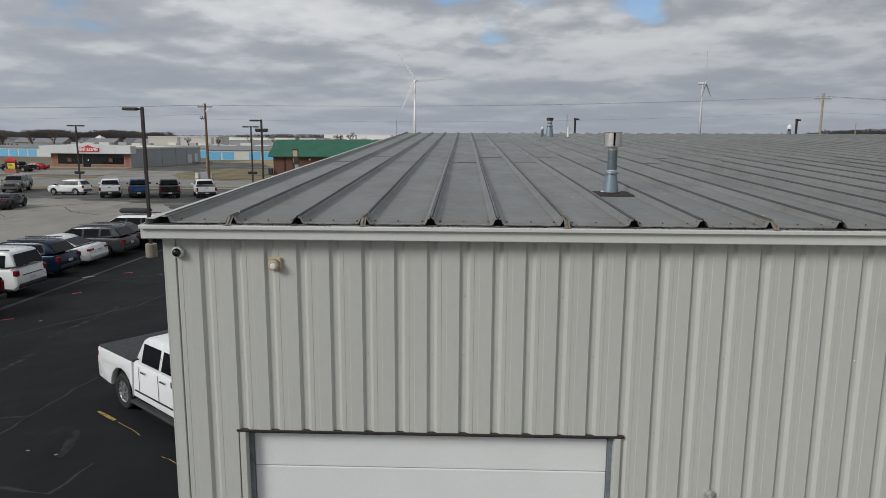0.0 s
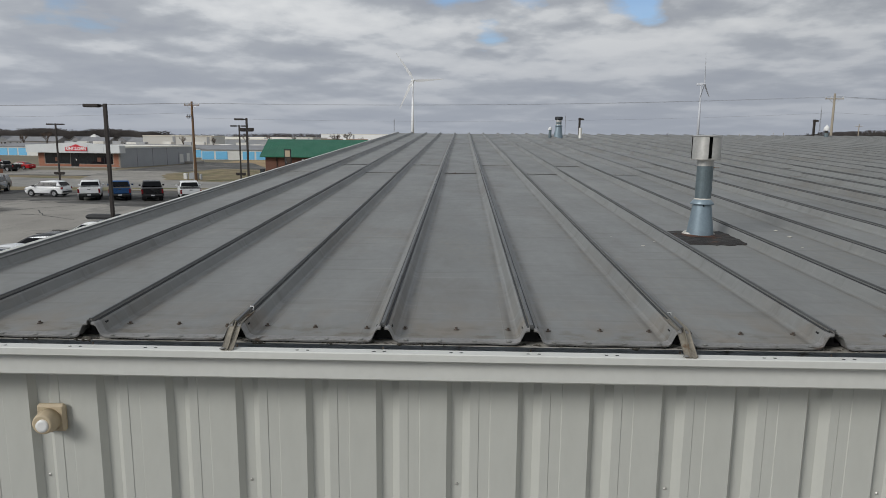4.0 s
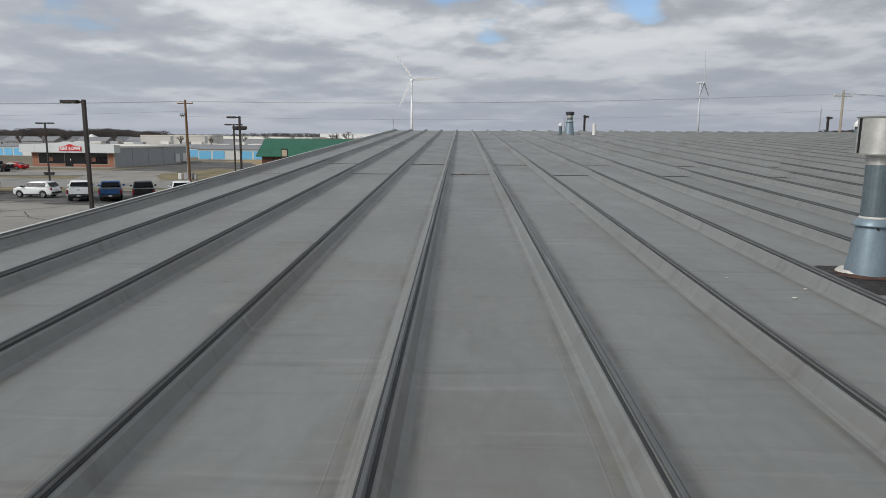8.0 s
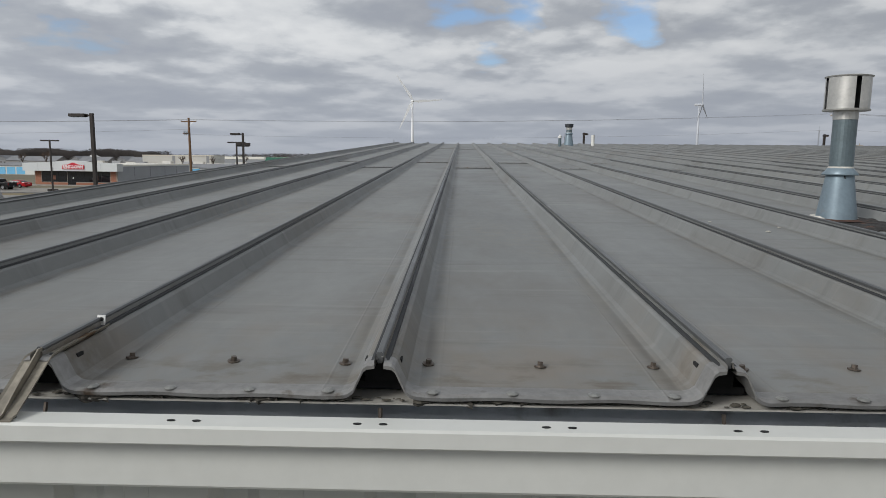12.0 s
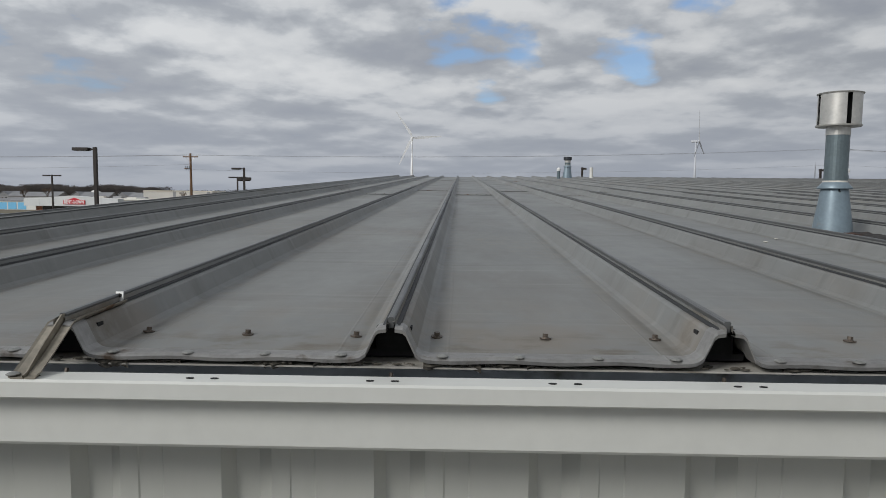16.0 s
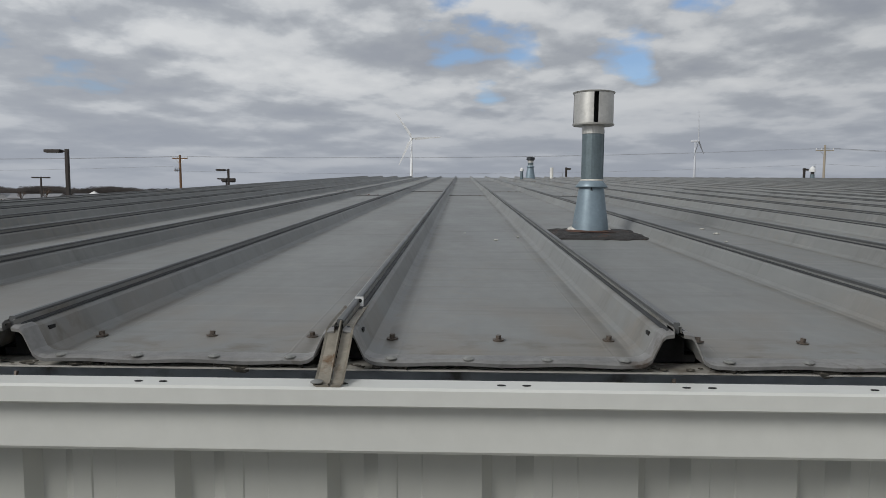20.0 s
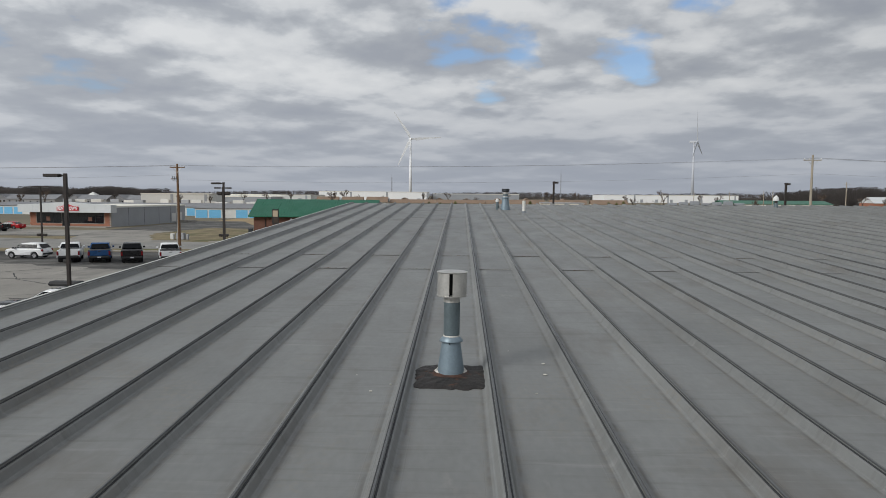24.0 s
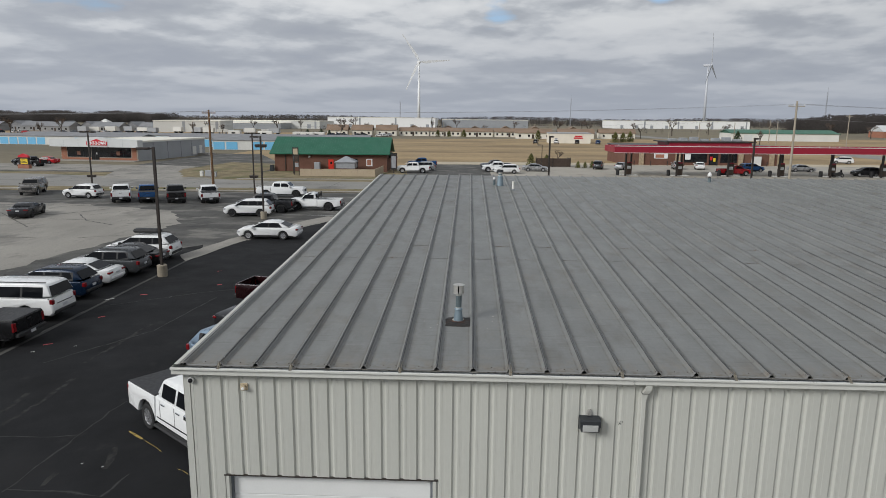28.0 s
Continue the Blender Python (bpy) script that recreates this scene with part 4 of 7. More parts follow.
# corner trim
bm = bmesh.new()
box(bm, -.065, WALL_Y - .034, .3, .04, WALL_Y + .002, 5.40, .004)
box(bm, -.075, WALL_Y - .036, .3, -.058, WALL_Y + .16, 5.40, .004)
put("corner_trim", mesh_of(bm, "corner_trim", M_TRIM), None, None, "light stone corner trim of the wall", "trim", "", "structure")
bm = bmesh.new()
ws = [(.10, .0), (RIDGE_Y, .0), (RIDGE_Y, roof_z(RIDGE_Y) - .12), (.10, roof_z(.1) - .12)]
a = [bm.verts.new((-.07, y, z)) for y, z in ws]
b = [bm.verts.new((.02, y, z)) for y, z in ws]
for i in range(4):
    bm.faces.new((a[i], a[(i + 1) % 4], b[(i + 1) % 4], b[i]))
bm.faces.new(a[::-1]); bm.faces.new(b)
bmesh.ops.recalc_face_normals(bm, faces=bm.faces[:])
put("wall_west", mesh_of(bm, "wall_west", M_WALL), None, None, "light stone metal gable wall", "wall", "", "structure")
put("wall_north", mesh_of(B(.02, RIDGE_Y - .2, 0, W_END, RIDGE_Y, roof_z(RIDGE_Y) - .1), "wall_north", M_WALL), None, None, "light stone metal rear wall", "wall", "", "structure")
put("wall_east", mesh_of(B(W_END - .2, .3, 0, W_END, RIDGE_Y - .2, 5.3), "wall_east", M_WALL), None, None, "light stone metal end wall", "wall", "", "structure")
put("foundation", mesh_of(B(-.09, .10, -.1, W_END, RIDGE_Y - .02, .56), "foundation", M_KERB), None, None, "concrete foundation under the metal walls", "foundation", "", "structure")


def opening_trim(x0, x1, top, name):
    t = thing(name, Matrix(), "pale steel frame round the door opening", "door frame", "", "structure")
    part("jamb", B(x0 - .03, WALL_Y - .036, .55, x0 + .03, .24, top - .0005, bevel=.004), M_TRIM, t)
    part("jamb", B(x1 - .03, WALL_Y - .036, .55, x1 + .03, .24, top - .0005, bevel=.004), M_TRIM, t)
    part("header", B(x0 - .06, WALL_Y - .04, top - .012, x1 + .06, .24, top + .012, bevel=.004), M_BRONZE if name == "overhead_door_frame" else M_TRIM, t)
    return t


opening_trim(.60, 4.24, 3.50, "overhead_door_frame")
opening_trim(4.63, 5.66, 2.76, "side_door_frame")
opening_trim(8.53, 10.49, 2.76, "double_door_frame")
door = thing("overhead_door", Matrix(), "white sectional overhead door, closed", "garage door")
zt = 3.60
sect = .525
for k in range(5):
    z1, z0 = zt - k * sect, zt - (k + 1) * sect + .006
    bm = B(.67, .165, z0, 4.17, .205, z1, bevel=.008)
    part("door_section", bm, M_DOORWHITE, door)
for x in (.645, 4.195):
    part("weather_seal", B(x - .028, .13, .55, x + .028, .16, 3.46, bevel=.004), M_TROUGH, door, "grey rubber seal")
part("head_seal", B(.62, .13, 3.44, 4.22, .16, 3.49), M_BLACK, door, "black head seal")
pd = thing("side_door", Matrix(), "white steel side door, closed", "door")
part("leaf", B(4.70, .10, .56, 5.61, .145, 2.70, bevel=.004), M_DOORWHITE, pd)
part("door_closer", B(4.663, .085, 1.2, 4.698, .12, 2.70), M_ALU, pd, "grey frame strip")
part("door_handle", rod(bmesh.new(), (5.52, .09, 1.55), (5.42, .06, 1.55), .012), M_ALU, pd, "steel lever handle")
dd = thing("double_door", Matrix(), "white steel double door, closed", "door")
part("leaf", B(8.58, .10, .56, 9.505, .145, 2.70, bevel=.004), M_DOORWHITE, dd)
part("leaf", B(9.512, .10, .56, 10.44, .145, 2.70, bevel=.004), M_DOORWHITE, dd)

# ---- fixtures on the wall ----
horn = thing("alarm_horn", Matrix.Translation((.985, WALL_Y - .031, 5.165)), "beige plastic siren horn fixed to metal wall", "siren")
part("backplate", B(-.062, -.03, -.062, .062, 0, .062, bevel=.01), M_BEIGE, horn)
part("hood", lathe(bmesh.new(), [(.052, 0), (.05, .03), (.044, .055), (.036, .06), (.02, .05)], 18, Matrix.Translation((-.004, -.028, -.005)) @ Matrix.Rotation(radians(90), 4, 'X')), M_BEIGE, horn, smooth=True)
part("lens", lathe(bmesh.new(), [(.03, 0), (.027, .014), (.014, .012)], 16, Matrix.Translation((-.004, -.075, -.012)) @ Matrix.Rotation(radians(90), 4, 'X')), M_WHITEPL, horn, "white round strobe lens", True)
cc = thing("security_camera", Matrix.Translation((.075, WALL_Y - .035, 5.268)), "small white dome security camera under the gutter", "camera")
part("housing", lathe(bmesh.new(), [(.056, 0), (.056, .03), (.048, .05), (.04, .052)], 20, Matrix.Rotation(radians(90), 4, 'X')), M_WHITEPL, cc, smooth=True)
part("dome", lathe(bmesh.new(), [(.042, .05), (.036, .068), (.018, .082), (.004, .085)], 18, Matrix.Rotation(radians(90), 4, 'X')), mat("smoked_dome", (.012, .012, .013), .08, 0, .02), cc, "dark glossy dome", True)
wl = thing("wall_pack_light", Matrix.Translation((6.84, WALL_Y - .03, 4.675)), "dark slate wall pack lamp fixed to the metal wall", "lamp")
bm = bmesh.new()
sweep(bm, [(.0, .115), (-.17, .105), (-.185, .085), (-.185, -.02), (-.03, -.12), (0, -.12)], -.17, .17, True, Matrix.Rotation(radians(90), 4, 'Z'))
part("housing", bm, M_SLATE, wl)
part("lens_frame", B(-.155, -.192, -.11, .155, -.10, .04, bevel=.015), M_SLATE, wl)
part("lens", B(-.138, -.199, -.10, .138, -.11, .03, bevel=.015), M_LENS, wl, "frosted glass lens")
jb = thing("junction_box", Matrix.Translation((6.84, WALL_Y - .03, 4.85)), "small grey electrical junction box with photocell", "junction box")
part("box", B(-.035, -.04, -.05, .035, 0, .03, bevel=.006), M_ALU, jb)
part("photocell", lathe(bmesh.new(), [(.026, 0), (.028, .012), (.026, .028), (.012, .034)], 12, Matrix.Translation((0, -.02, .03))), M_ALU, jb)


def spot(x, z, tilt):
    s = thing("flood_lamp", Matrix.Translation((x, WALL_Y - .03, z)), "small weathered spot lamp over a door", "lamp", "flood lamps over doors")
    part("canopy", lathe(bmesh.new(), [(.05, 0), (.048, .018), (.02, .03)], 16, Matrix.Rotation(radians(90), 4, 'X')), M_ALU, s)
    part("arm", rod(bmesh.new(), (0, -.02, 0), (.01, -.09, -.03), .012), M_ALU, s)
    part("lamp_head", lathe(bmesh.new(), [(.025, 0), (.04, .04), (.055, .10), (.05, .105)], 14, Matrix.Translation((.01, -.08, -.01)) @ Matrix.Rotation(radians(150 + tilt), 4, 'X')), M_TROUGH, s)


spot(5.14, 2.93, 0)
spot(9.55, 2.93, -15)
dsp = thing("downspout", Matrix(), "light stone downspout below the gutter", "downspout", "", "structure")
bm = bmesh.new()
prev = None
for px_, py_, pz_ in ((7.775, -.05, 5.42), (7.775, -.05, 5.36), (7.765, -.045, 5.31), (7.745, -.03, 5.265), (7.725, -.012, 5.225), (7.715, -.004, 5.18), (7.713, -.003, 5.14)):
    cur = [bm.verts.new((px_ + dx, py_ + dy, pz_)) for dx, dy in ((-.048, -.04), (.048, -.04), (.048, .04), (-.048, .04))]
    if prev:
        for q in range(4):
            bm.faces.new((prev[q], cur[q], cur[(q + 1) % 4], prev[(q + 1) % 4]))
    prev = cur
part("elbow", bm, M_TRIM, dsp)
part("elbow_band", B(7.675, -.066, 5.235, 7.79, .03, 5.243), M_BRONZE, dsp, "dark joint line")
part("pipe", B(7.670, -.042, .6, 7.756, .04, 5.16, bevel=.012), M_TRIM, dsp)
for z in (2.95,):
    part("bracket", B(7.64, -.045, z, 7.79, .045, z + .03), M_TRIM, dsp)
wt = thing("wall_holes", Matrix.Translation((7.36, WALL_Y - .0305, 4.66)), "cluster of small dark screw holes in the metal wall", "holes")
for dx, dz, r_ in ((0, 0, .014), (-.03, .02, .008), (.045, .025, .011), (-.022, -.025, .009), (.02, -.02, .007), (.01, .035, .006)):
    part("hole", lathe(bmesh.new(), [(r_, 0), (r_ * .8, .003)], 8, Matrix.Translation((dx, 0, dz)) @ Matrix.Rotation(radians(90), 4, 'X')), M_SLATE, wt)

# ---- things on the roof ----


def flue(x, y, h, s=1.0, cap_round=True):
    z = roof_z(y)
    f = thing("flue_vent", Matrix.Translation((x, y, z - .010)) @ Matrix.Rotation(radians(.4), 4, 'Y'), "galvanised flue pipe with wind cap on the roof", "roof vent", "roof flues")
    part("flashing_cone", lathe(bmesh.new(), [(.105 * s, -.02), (.103 * s, .01), (.066 * s, .27 * s), (.064 * s, .285 * s)], 24), M_GALVLIGHT, f, smooth=True)
    part("storm_collar", lathe(bmesh.new(), [(.086 * s, .262 * s), (.087 * s, .268 * s), (.062 * s, .298 * s), (.06 * s, .30 * s)], 24), M_GALVLIGHT, f, "pale blue-grey collar", True)
    part("sealant", lathe(bmesh.new(), [(.0615 * s, .296 * s), (.0625 * s, .300 * s), (.061 * s, .304 * s), (.058 * s, .307 * s)], 18), M_SEALANT, f, "white sealant ring")
    bm = lathe(bmesh.new(), [(.057 * s, .28 * s), (.057 * s, h - .18 * s)], 24)
    box(bm, .052 * s, -.012, .31 * s, .060 * s, .012, h - .2 * s)
    part("pipe", bm, M_GALV, f, smooth=False)
    part("collar_band", lathe(bmesh.new(), [(.0595 * s, h - .225 * s), (.0595 * s, h - .18 * s)], 24), M_ALU, f)
    cap = part("wind_cap", lathe(bmesh.new(), [(.110 * s, h - .18 * s), (.112 * s, h - .172 * s), (.06 * s, h - .166 * s)], 24), M_ALU, f, "dull aluminium drum cap")
    part("cap_lid", lathe(bmesh.new(), [(.110 * s, h - .01 * s), (.114 * s, h - .004 * s), (.100 * s, h), (.0 + .01, h + .006 * s)], 24), M_ALU, cap)
    part("cap_core", lathe(bmesh.new(), [(.07 * s, h - .17 * s), (.07 * s, h - .008 * s)], 16), M_BLACK, cap)
    for k in range(4):
        a0 = k * math.pi / 2 + radians(3)
        bm = bmesh.new()
        prev = None
        for q in range(10):
            a = a0 + q / 9 * radians(77)
            r = .106 * s
            cur = (bm.verts.new((r * math.cos(a), r * math.sin(a), h - .172 * s)), bm.verts.new((r * math.cos(a), r * math.sin(a), h - .008 * s)))
            if prev:
                bm.faces.new((prev[0], cur[0], cur[1], prev[1]))
            prev = cur
        part("cap_vane", bm, M_ALU, cap, "", True)
    bm = bmesh.new()
    rnd = random.Random(8)
    for q in range(9):
        a = radians(-96) + rnd.uniform(-.16, .22)
        bmesh.ops.create_icosphere(bm, subdivisions=1, radius=.006 * s, matrix=Matrix.Translation((.0675 * s * math.cos(a), .0675 * s * math.sin(a), (.245 + rnd.uniform(-.022, .012)) * s)) @ Matrix.Rotation(a, 4, 'Z') @ Matrix.Diagonal((.35, rnd.uniform(.8, 1.6), rnd.uniform(.6, 1.5), 1)))
    part("dent", bm, M_SLATE, f, "dark torn dent below the collar")
    return f


flue(4.585, 2.45, .775)
flue2 = flue(6.31, 22.5, .98, 1.7)
for ob_ in list(flue2.children):
    if ob_.name.startswith("wind_cap"):
        for c_ in list(ob_.children):
            bpy.data.objects.remove(c_)
        bpy.data.objects.remove(ob_)
part("rain_cap", lathe(bmesh.new(), [(.10, .67), (.145, .70), (.145, .79), (.10, .80)], 20), M_SLATE, flue2, "low dark drum cap")
# tarred patch round the near flue
bm = bmesh.new()
rnd = random.Random(9)
ring = []
for k in range(44):
    a = 2 * math.pi * k / 44
    c, s_ = math.cos(a), math.sin(a)
    q = 1 / max(abs(c), abs(s_))
    r = min(q, 1.28) * rnd.uniform(.90, 1.04)
    ring.append((r * c * .262, r * s_ * .285))
zz = lambda y: roof_z(y) + .002
vc = bm.verts.new((4.59, 2.39, zz(2.39) + .016))
in_ = [bm.verts.new((4.59 + x * .8, 2.39 + y * .8, zz(2.39 + y * .8) + .010 + rnd.uniform(0, .008))) for x, y in ring]
out_ = [bm.verts.new((4.59 + x, 2.39 + y, zz(2.39 + y) + .004)) for x, y in ring]
ou2 = [bm.verts.new((4.59 + x * 1.01, 2.39 + y * 1.01, zz(2.39 + y) - .003)) for x, y in ring]
for k in range(44):
    j = (k + 1) % 44
    bm.faces.new((vc, in_[k], in_[j]))
    bm.faces.new((in_[k], out_[k], out_[j], in_[j]))
    bm.faces.new((out_[k], ou2[k], ou2[j], out_[j]))
tp_ = thing("tar_patch", Matrix(), "rough black tar patch sealing the flue base", "tar patch")
part("tar", bm, M_TAR, tp_)
bm = bmesh.new()
lathe(bm, [(.118, .012), (.121, .02), (.108, .034), (.1, .03)], 24, Matrix.Translation((4.585, 2.48, roof_z(2.48))))
part("sealant_ring", bm, M_SEALANT, tp_, "cracked pale sealant ring")
bm = bmesh.new()
lathe(bm, [(.165, .014), (.15, .012), (.11, .024)], 18, Matrix.Translation((4.585, 2.47, roof_z(2.47))))
part("rust_ring", bm, mat("rust_stain", (.075, .035, .022), .8, 0, .4, 18.0, 60.0, .3, (.03, .02, .018), 12.0, .5), tp_, "rusty stain round the base")
pp = thing("vent_pipe", Matrix.Translation((6.86, 21.0, roof_z(21))), "white plastic vent pipe standing on the roof", "roof vent")
part("pipe", lathe(bmesh.new(), [(.055, -.02), (.055, .42), (.047, .42), (.047, .3)], 16), M_PVC, pp)
part("boot", lathe(bmesh.new(), [(.12, 0), (.07, .03), (.058, .06)], 16), M_TROUGH, pp, "grey rubber boot")
sv = thing("capped_vent", Matrix.Translation((17.3, 24.8, roof_z(24.8))), "small galvanised vent with white cone cap on the roof", "roof vent")
part("pipe", lathe(bmesh.new(), [(.09, -.02), (.075, .22)], 16), M_GALV, sv)
part("neck", lathe(bmesh.new(), [(.06, .22), (.06, .32)], 16), M_BRONZE, sv, "dark neck")
part("cap", lathe(bmesh.new(), [(.11, .31), (.11, .40), (.08, .46), (.02, .52), (.02, .54)], 16), M_WHITEPL, sv, "white cone cap")
tv = thing("small_vent", Matrix.Translation((6.02, 22.6, roof_z(22.6))), "small white-capped vent beside the flue", "roof vent")
part("pipe", lathe(bmesh.new(), [(.06, -.02), (.05, .3)], 12), M_GALV, tv)
part("cap", lathe(bmesh.new(), [(.07, .3), (.07, .36), (.02, .42)], 12), M_WHITEPL, tv, "white cap")
# loose white chips on the sheets
bm = bmesh.new()
rnd = random.Random(21)
for x, y, r in ((5.28, 2.47, .014), (5.17, 2.05, .007), (4.17, 2.2, .008), (4.05, 2.05, .01), (5.3, 2.75, .012), (3.9, 2.4, .006), (5.05, 3.1, .006)):
    bmesh.ops.create_icosphere(bm, subdivisions=1, radius=r, matrix=Matrix.Translation((x, y, roof_z(y) + .004)) @ Matrix.Diagonal((1.4, 1, .4, 1)))
put("chips", mesh_of(bm, "chips", M_SEALANT), None, None, "loose white sealant chips on the roof", "chips", "", "stuff")

# ---- poles, wires, turbines ----
M_WOODPOLE = mat("creosote_pole", (.20, .115, .06), .9, 0, .2, 1.5, 20.0, .2, (.11, .07, .045), 2.0, .55, stretch=(3, 3, .3))
M_GREYPOLE = mat("weathered_pole", (.34, .30, .24), .9, 0, .15, 1.5, 20.0, .2, stretch=(3, 3, .3))
M_WIRE = mat("line_wire", (.26, .26, .27), .6, .3, .05)
M_TURB = mat("turbine_white", (.86, .87, .88), .45, 0, .02, .05, .5)
M_BASEC = mat("lamp_base_concrete", (.28, .245, .19), .9, 0, .15, 2.0, 30.0, .15)


def lot_lamp(x, y, h, heads, base=True, z=0.0, w=.15, flood=0.0, name_label="dark bronze square car park lamp post"):
    t = thing("lamp_post", Matrix.Translation((x, y, z)), name_label, "street lamp", "car park lamps")
    if base:
        part("concrete_base", lathe(bmesh.new(), [(.3, 0), (.3, .68), (.27, .72)], 20), M_BASEC, t, "round concrete base", False)
    part("pole", box(bmesh.new(), -w / 2, -w / 2, .6 if base else 0, w / 2, w / 2, h, .01), M_BRONZE, t)
    for a in heads:
        r = Matrix.Rotation(a, 4, 'Z')
        part("arm", box(bmesh.new(), .05, -.03, h - .14, .35, .03, h - .06, 0, r), M_BRONZE, t)
        hd = part("lamp_head", box(bmesh.new(), .25, -.17, h - .16, .98, .17, h - .02, .02, r), M_BRONZE, t)
        part("lens", box(bmesh.new(), .33, -.13, h - .175, .9, .13, h - .158, 0, r), M_LENS, hd, "flat lens")
    if flood:
        for a in (0, math.pi):
            r = Matrix.Rotation(a, 4, 'Z')
            part("flood_head", box(bmesh.new(), .12, -.15, flood - .12, .55, .15, flood + .12, .03, r), M_BRONZE, t)
        part("cross_arm", box(bmesh.new(), -.5, -.04, flood - .18, .5, .04, flood - .12), M_BRONZE, t)
    return t


lot_lamp(-13.95, 28.7, 7.86, (math.pi,))
lot_lamp(-14.9, 52.4, 7.9, (math.pi,), flood=7.0)
lot_lamp(-42.6, 71.7, 7.7, (math.pi, 0), False, flood=2.2)
lot_lamp(-22.6, 73.7, 7.7, (math.pi, 0), False, flood=2.2)
lot_lamp(30.95, 52.5, 8.15, (.95,), False, w=.15, name_label="dark bronze forecourt lamp post")
lot_lamp(12.3, 52.9, 8.15, (1.2,), False, w=.15, name_label="dark bronze forecourt lamp post")
lot_lamp(19.6, 127.0, 4.6, (math.pi,), False, w=.12, name_label="dark lamp post beside the bin enclosure")


def util_pole(x, y, h, lean, material, arms, label, gear=False):
    t = thing("utility_pole", Matrix.Translation((x, y, 0)) @ Matrix.Rotation(lean, 4, 'Y'), label, "utility pole", "utility poles")
    part("pole", lathe(bmesh.new(), [(.19, 0), (.12, h)], 12), material, t)
    for z, half in arms:
        part("cross_arm", B(-half, -.06, z - .07, half, .06, z + .05, bevel=.01), material, t)
        for q in (-.95, -.35, .95):
            part("insulator", lathe(bmesh.new(), [(.05, 0), (.07, .04), (.05, .1), (.06, .13), (.03, .2)], 8, Matrix.Translation((q * half, 0, z + .05))), M_WHITEPL, t)
        part("brace", rod(bmesh.new(), (-half * .6, -.07, z - .06), (0, -.1, z - .7), .02), M_ALU, t)
        part("brace", rod(bmesh.new(), (half * .6, -.07, z - .06), (0, -.1, z - .7), .02), M_ALU, t)
    if gear:
        part("conduit", rod(bmesh.new(), (-.14, -.15, .2), (-.12, -.13, h * .62), .05), M_ALU, t, "grey conduit riser")
        for q in range(3):
            part("cutout", rod(bmesh.new(), (-.45 + q * .22, -.2, h - 2.0), (-.5 + q * .22, -.3, h - 1.5), .045), M_TROUGH, t, "grey fuse cutout")
        part("gear_arm", B(-.7, -.15, h - 1.85, .1, -.05, h - 1.75), material, t)
    return t


util_pole(-29.5, 77.8, 10.5, radians(-.4), M_WOODPOLE, ((10.1, .9),), "brown wooden utility pole with cutouts and riser", True)
util_pole(49.03, 83.6, 12.35, 0, M_GREYPOLE, ((11.7, 1.1),), "weathered grey wooden utility pole")
util_pole(128, 215, 12.0, 0, M_GREYPOLE, ((11.4, 1.1),), "distant grey wooden utility pole")
for x, y, h in ((107, 255, 9), (96, 262, 9), (121, 250, 9.5), (104, 330, 9), (140, 300, 10), (-8, 330, 8)):
    util_pole(x, y, h, 0, M_GREYPOLE, (), "distant bare utility pole")


def wire(a, b, sag, r=.014):
    bm = bmesh.new()
    a, b = Vector(a), Vector(b)
    prev = None
    n_ = 18
    side = (b - a).cross(Vector((0, 0, 1))).normalized()
    for i in range(n_ + 1):
        f = i / n_
        p = a.lerp(b, f) - Vector((0, 0, sag * 4 * f * (1 - f)))
        cur = [bm.verts.new(p + side * r * math.cos(q) + Vector((0, 0, r * math.sin(q)))) for q in (0, 2.09, 4.19)]
        if prev:
            for q in range(3):
                bm.faces.new((prev[q], prev[(q + 1) % 3], cur[(q + 1) % 3], cur[q]))
        prev = cur
    t = thing("overhead_wire", Matrix(), "thin overhead power line between poles", "power line", "power lines")
    part("cable", bm, M_WIRE, t)


for o, dz in ((-.86, 0), (.3, .05), (.86, 0)):
    wire((-29.5 + o, 77.8, 10.3 + dz), (49.03 + o, 83.6, 11.95 + dz), .55, .008)
    wire((-29.5 + o, 77.8, 10.3 + dz), (-125 + o, 66, 11 + dz), 1.0, .012)
    wire((49.03 + o, 83.6, 11.95 + dz), (150 + o, 99, 12 + dz), 1.0, .012)
wire((-29.5, 77.8, 8.6), (49.1, 83.6, 10.0), .7, .009)
wire((49.1, 83.6, 10.0), (150, 99, 10.2), 1.0, .009)
wire((-29.5, 77.8, 9.2), (-125, 66, 9.6), 1.2, .012)


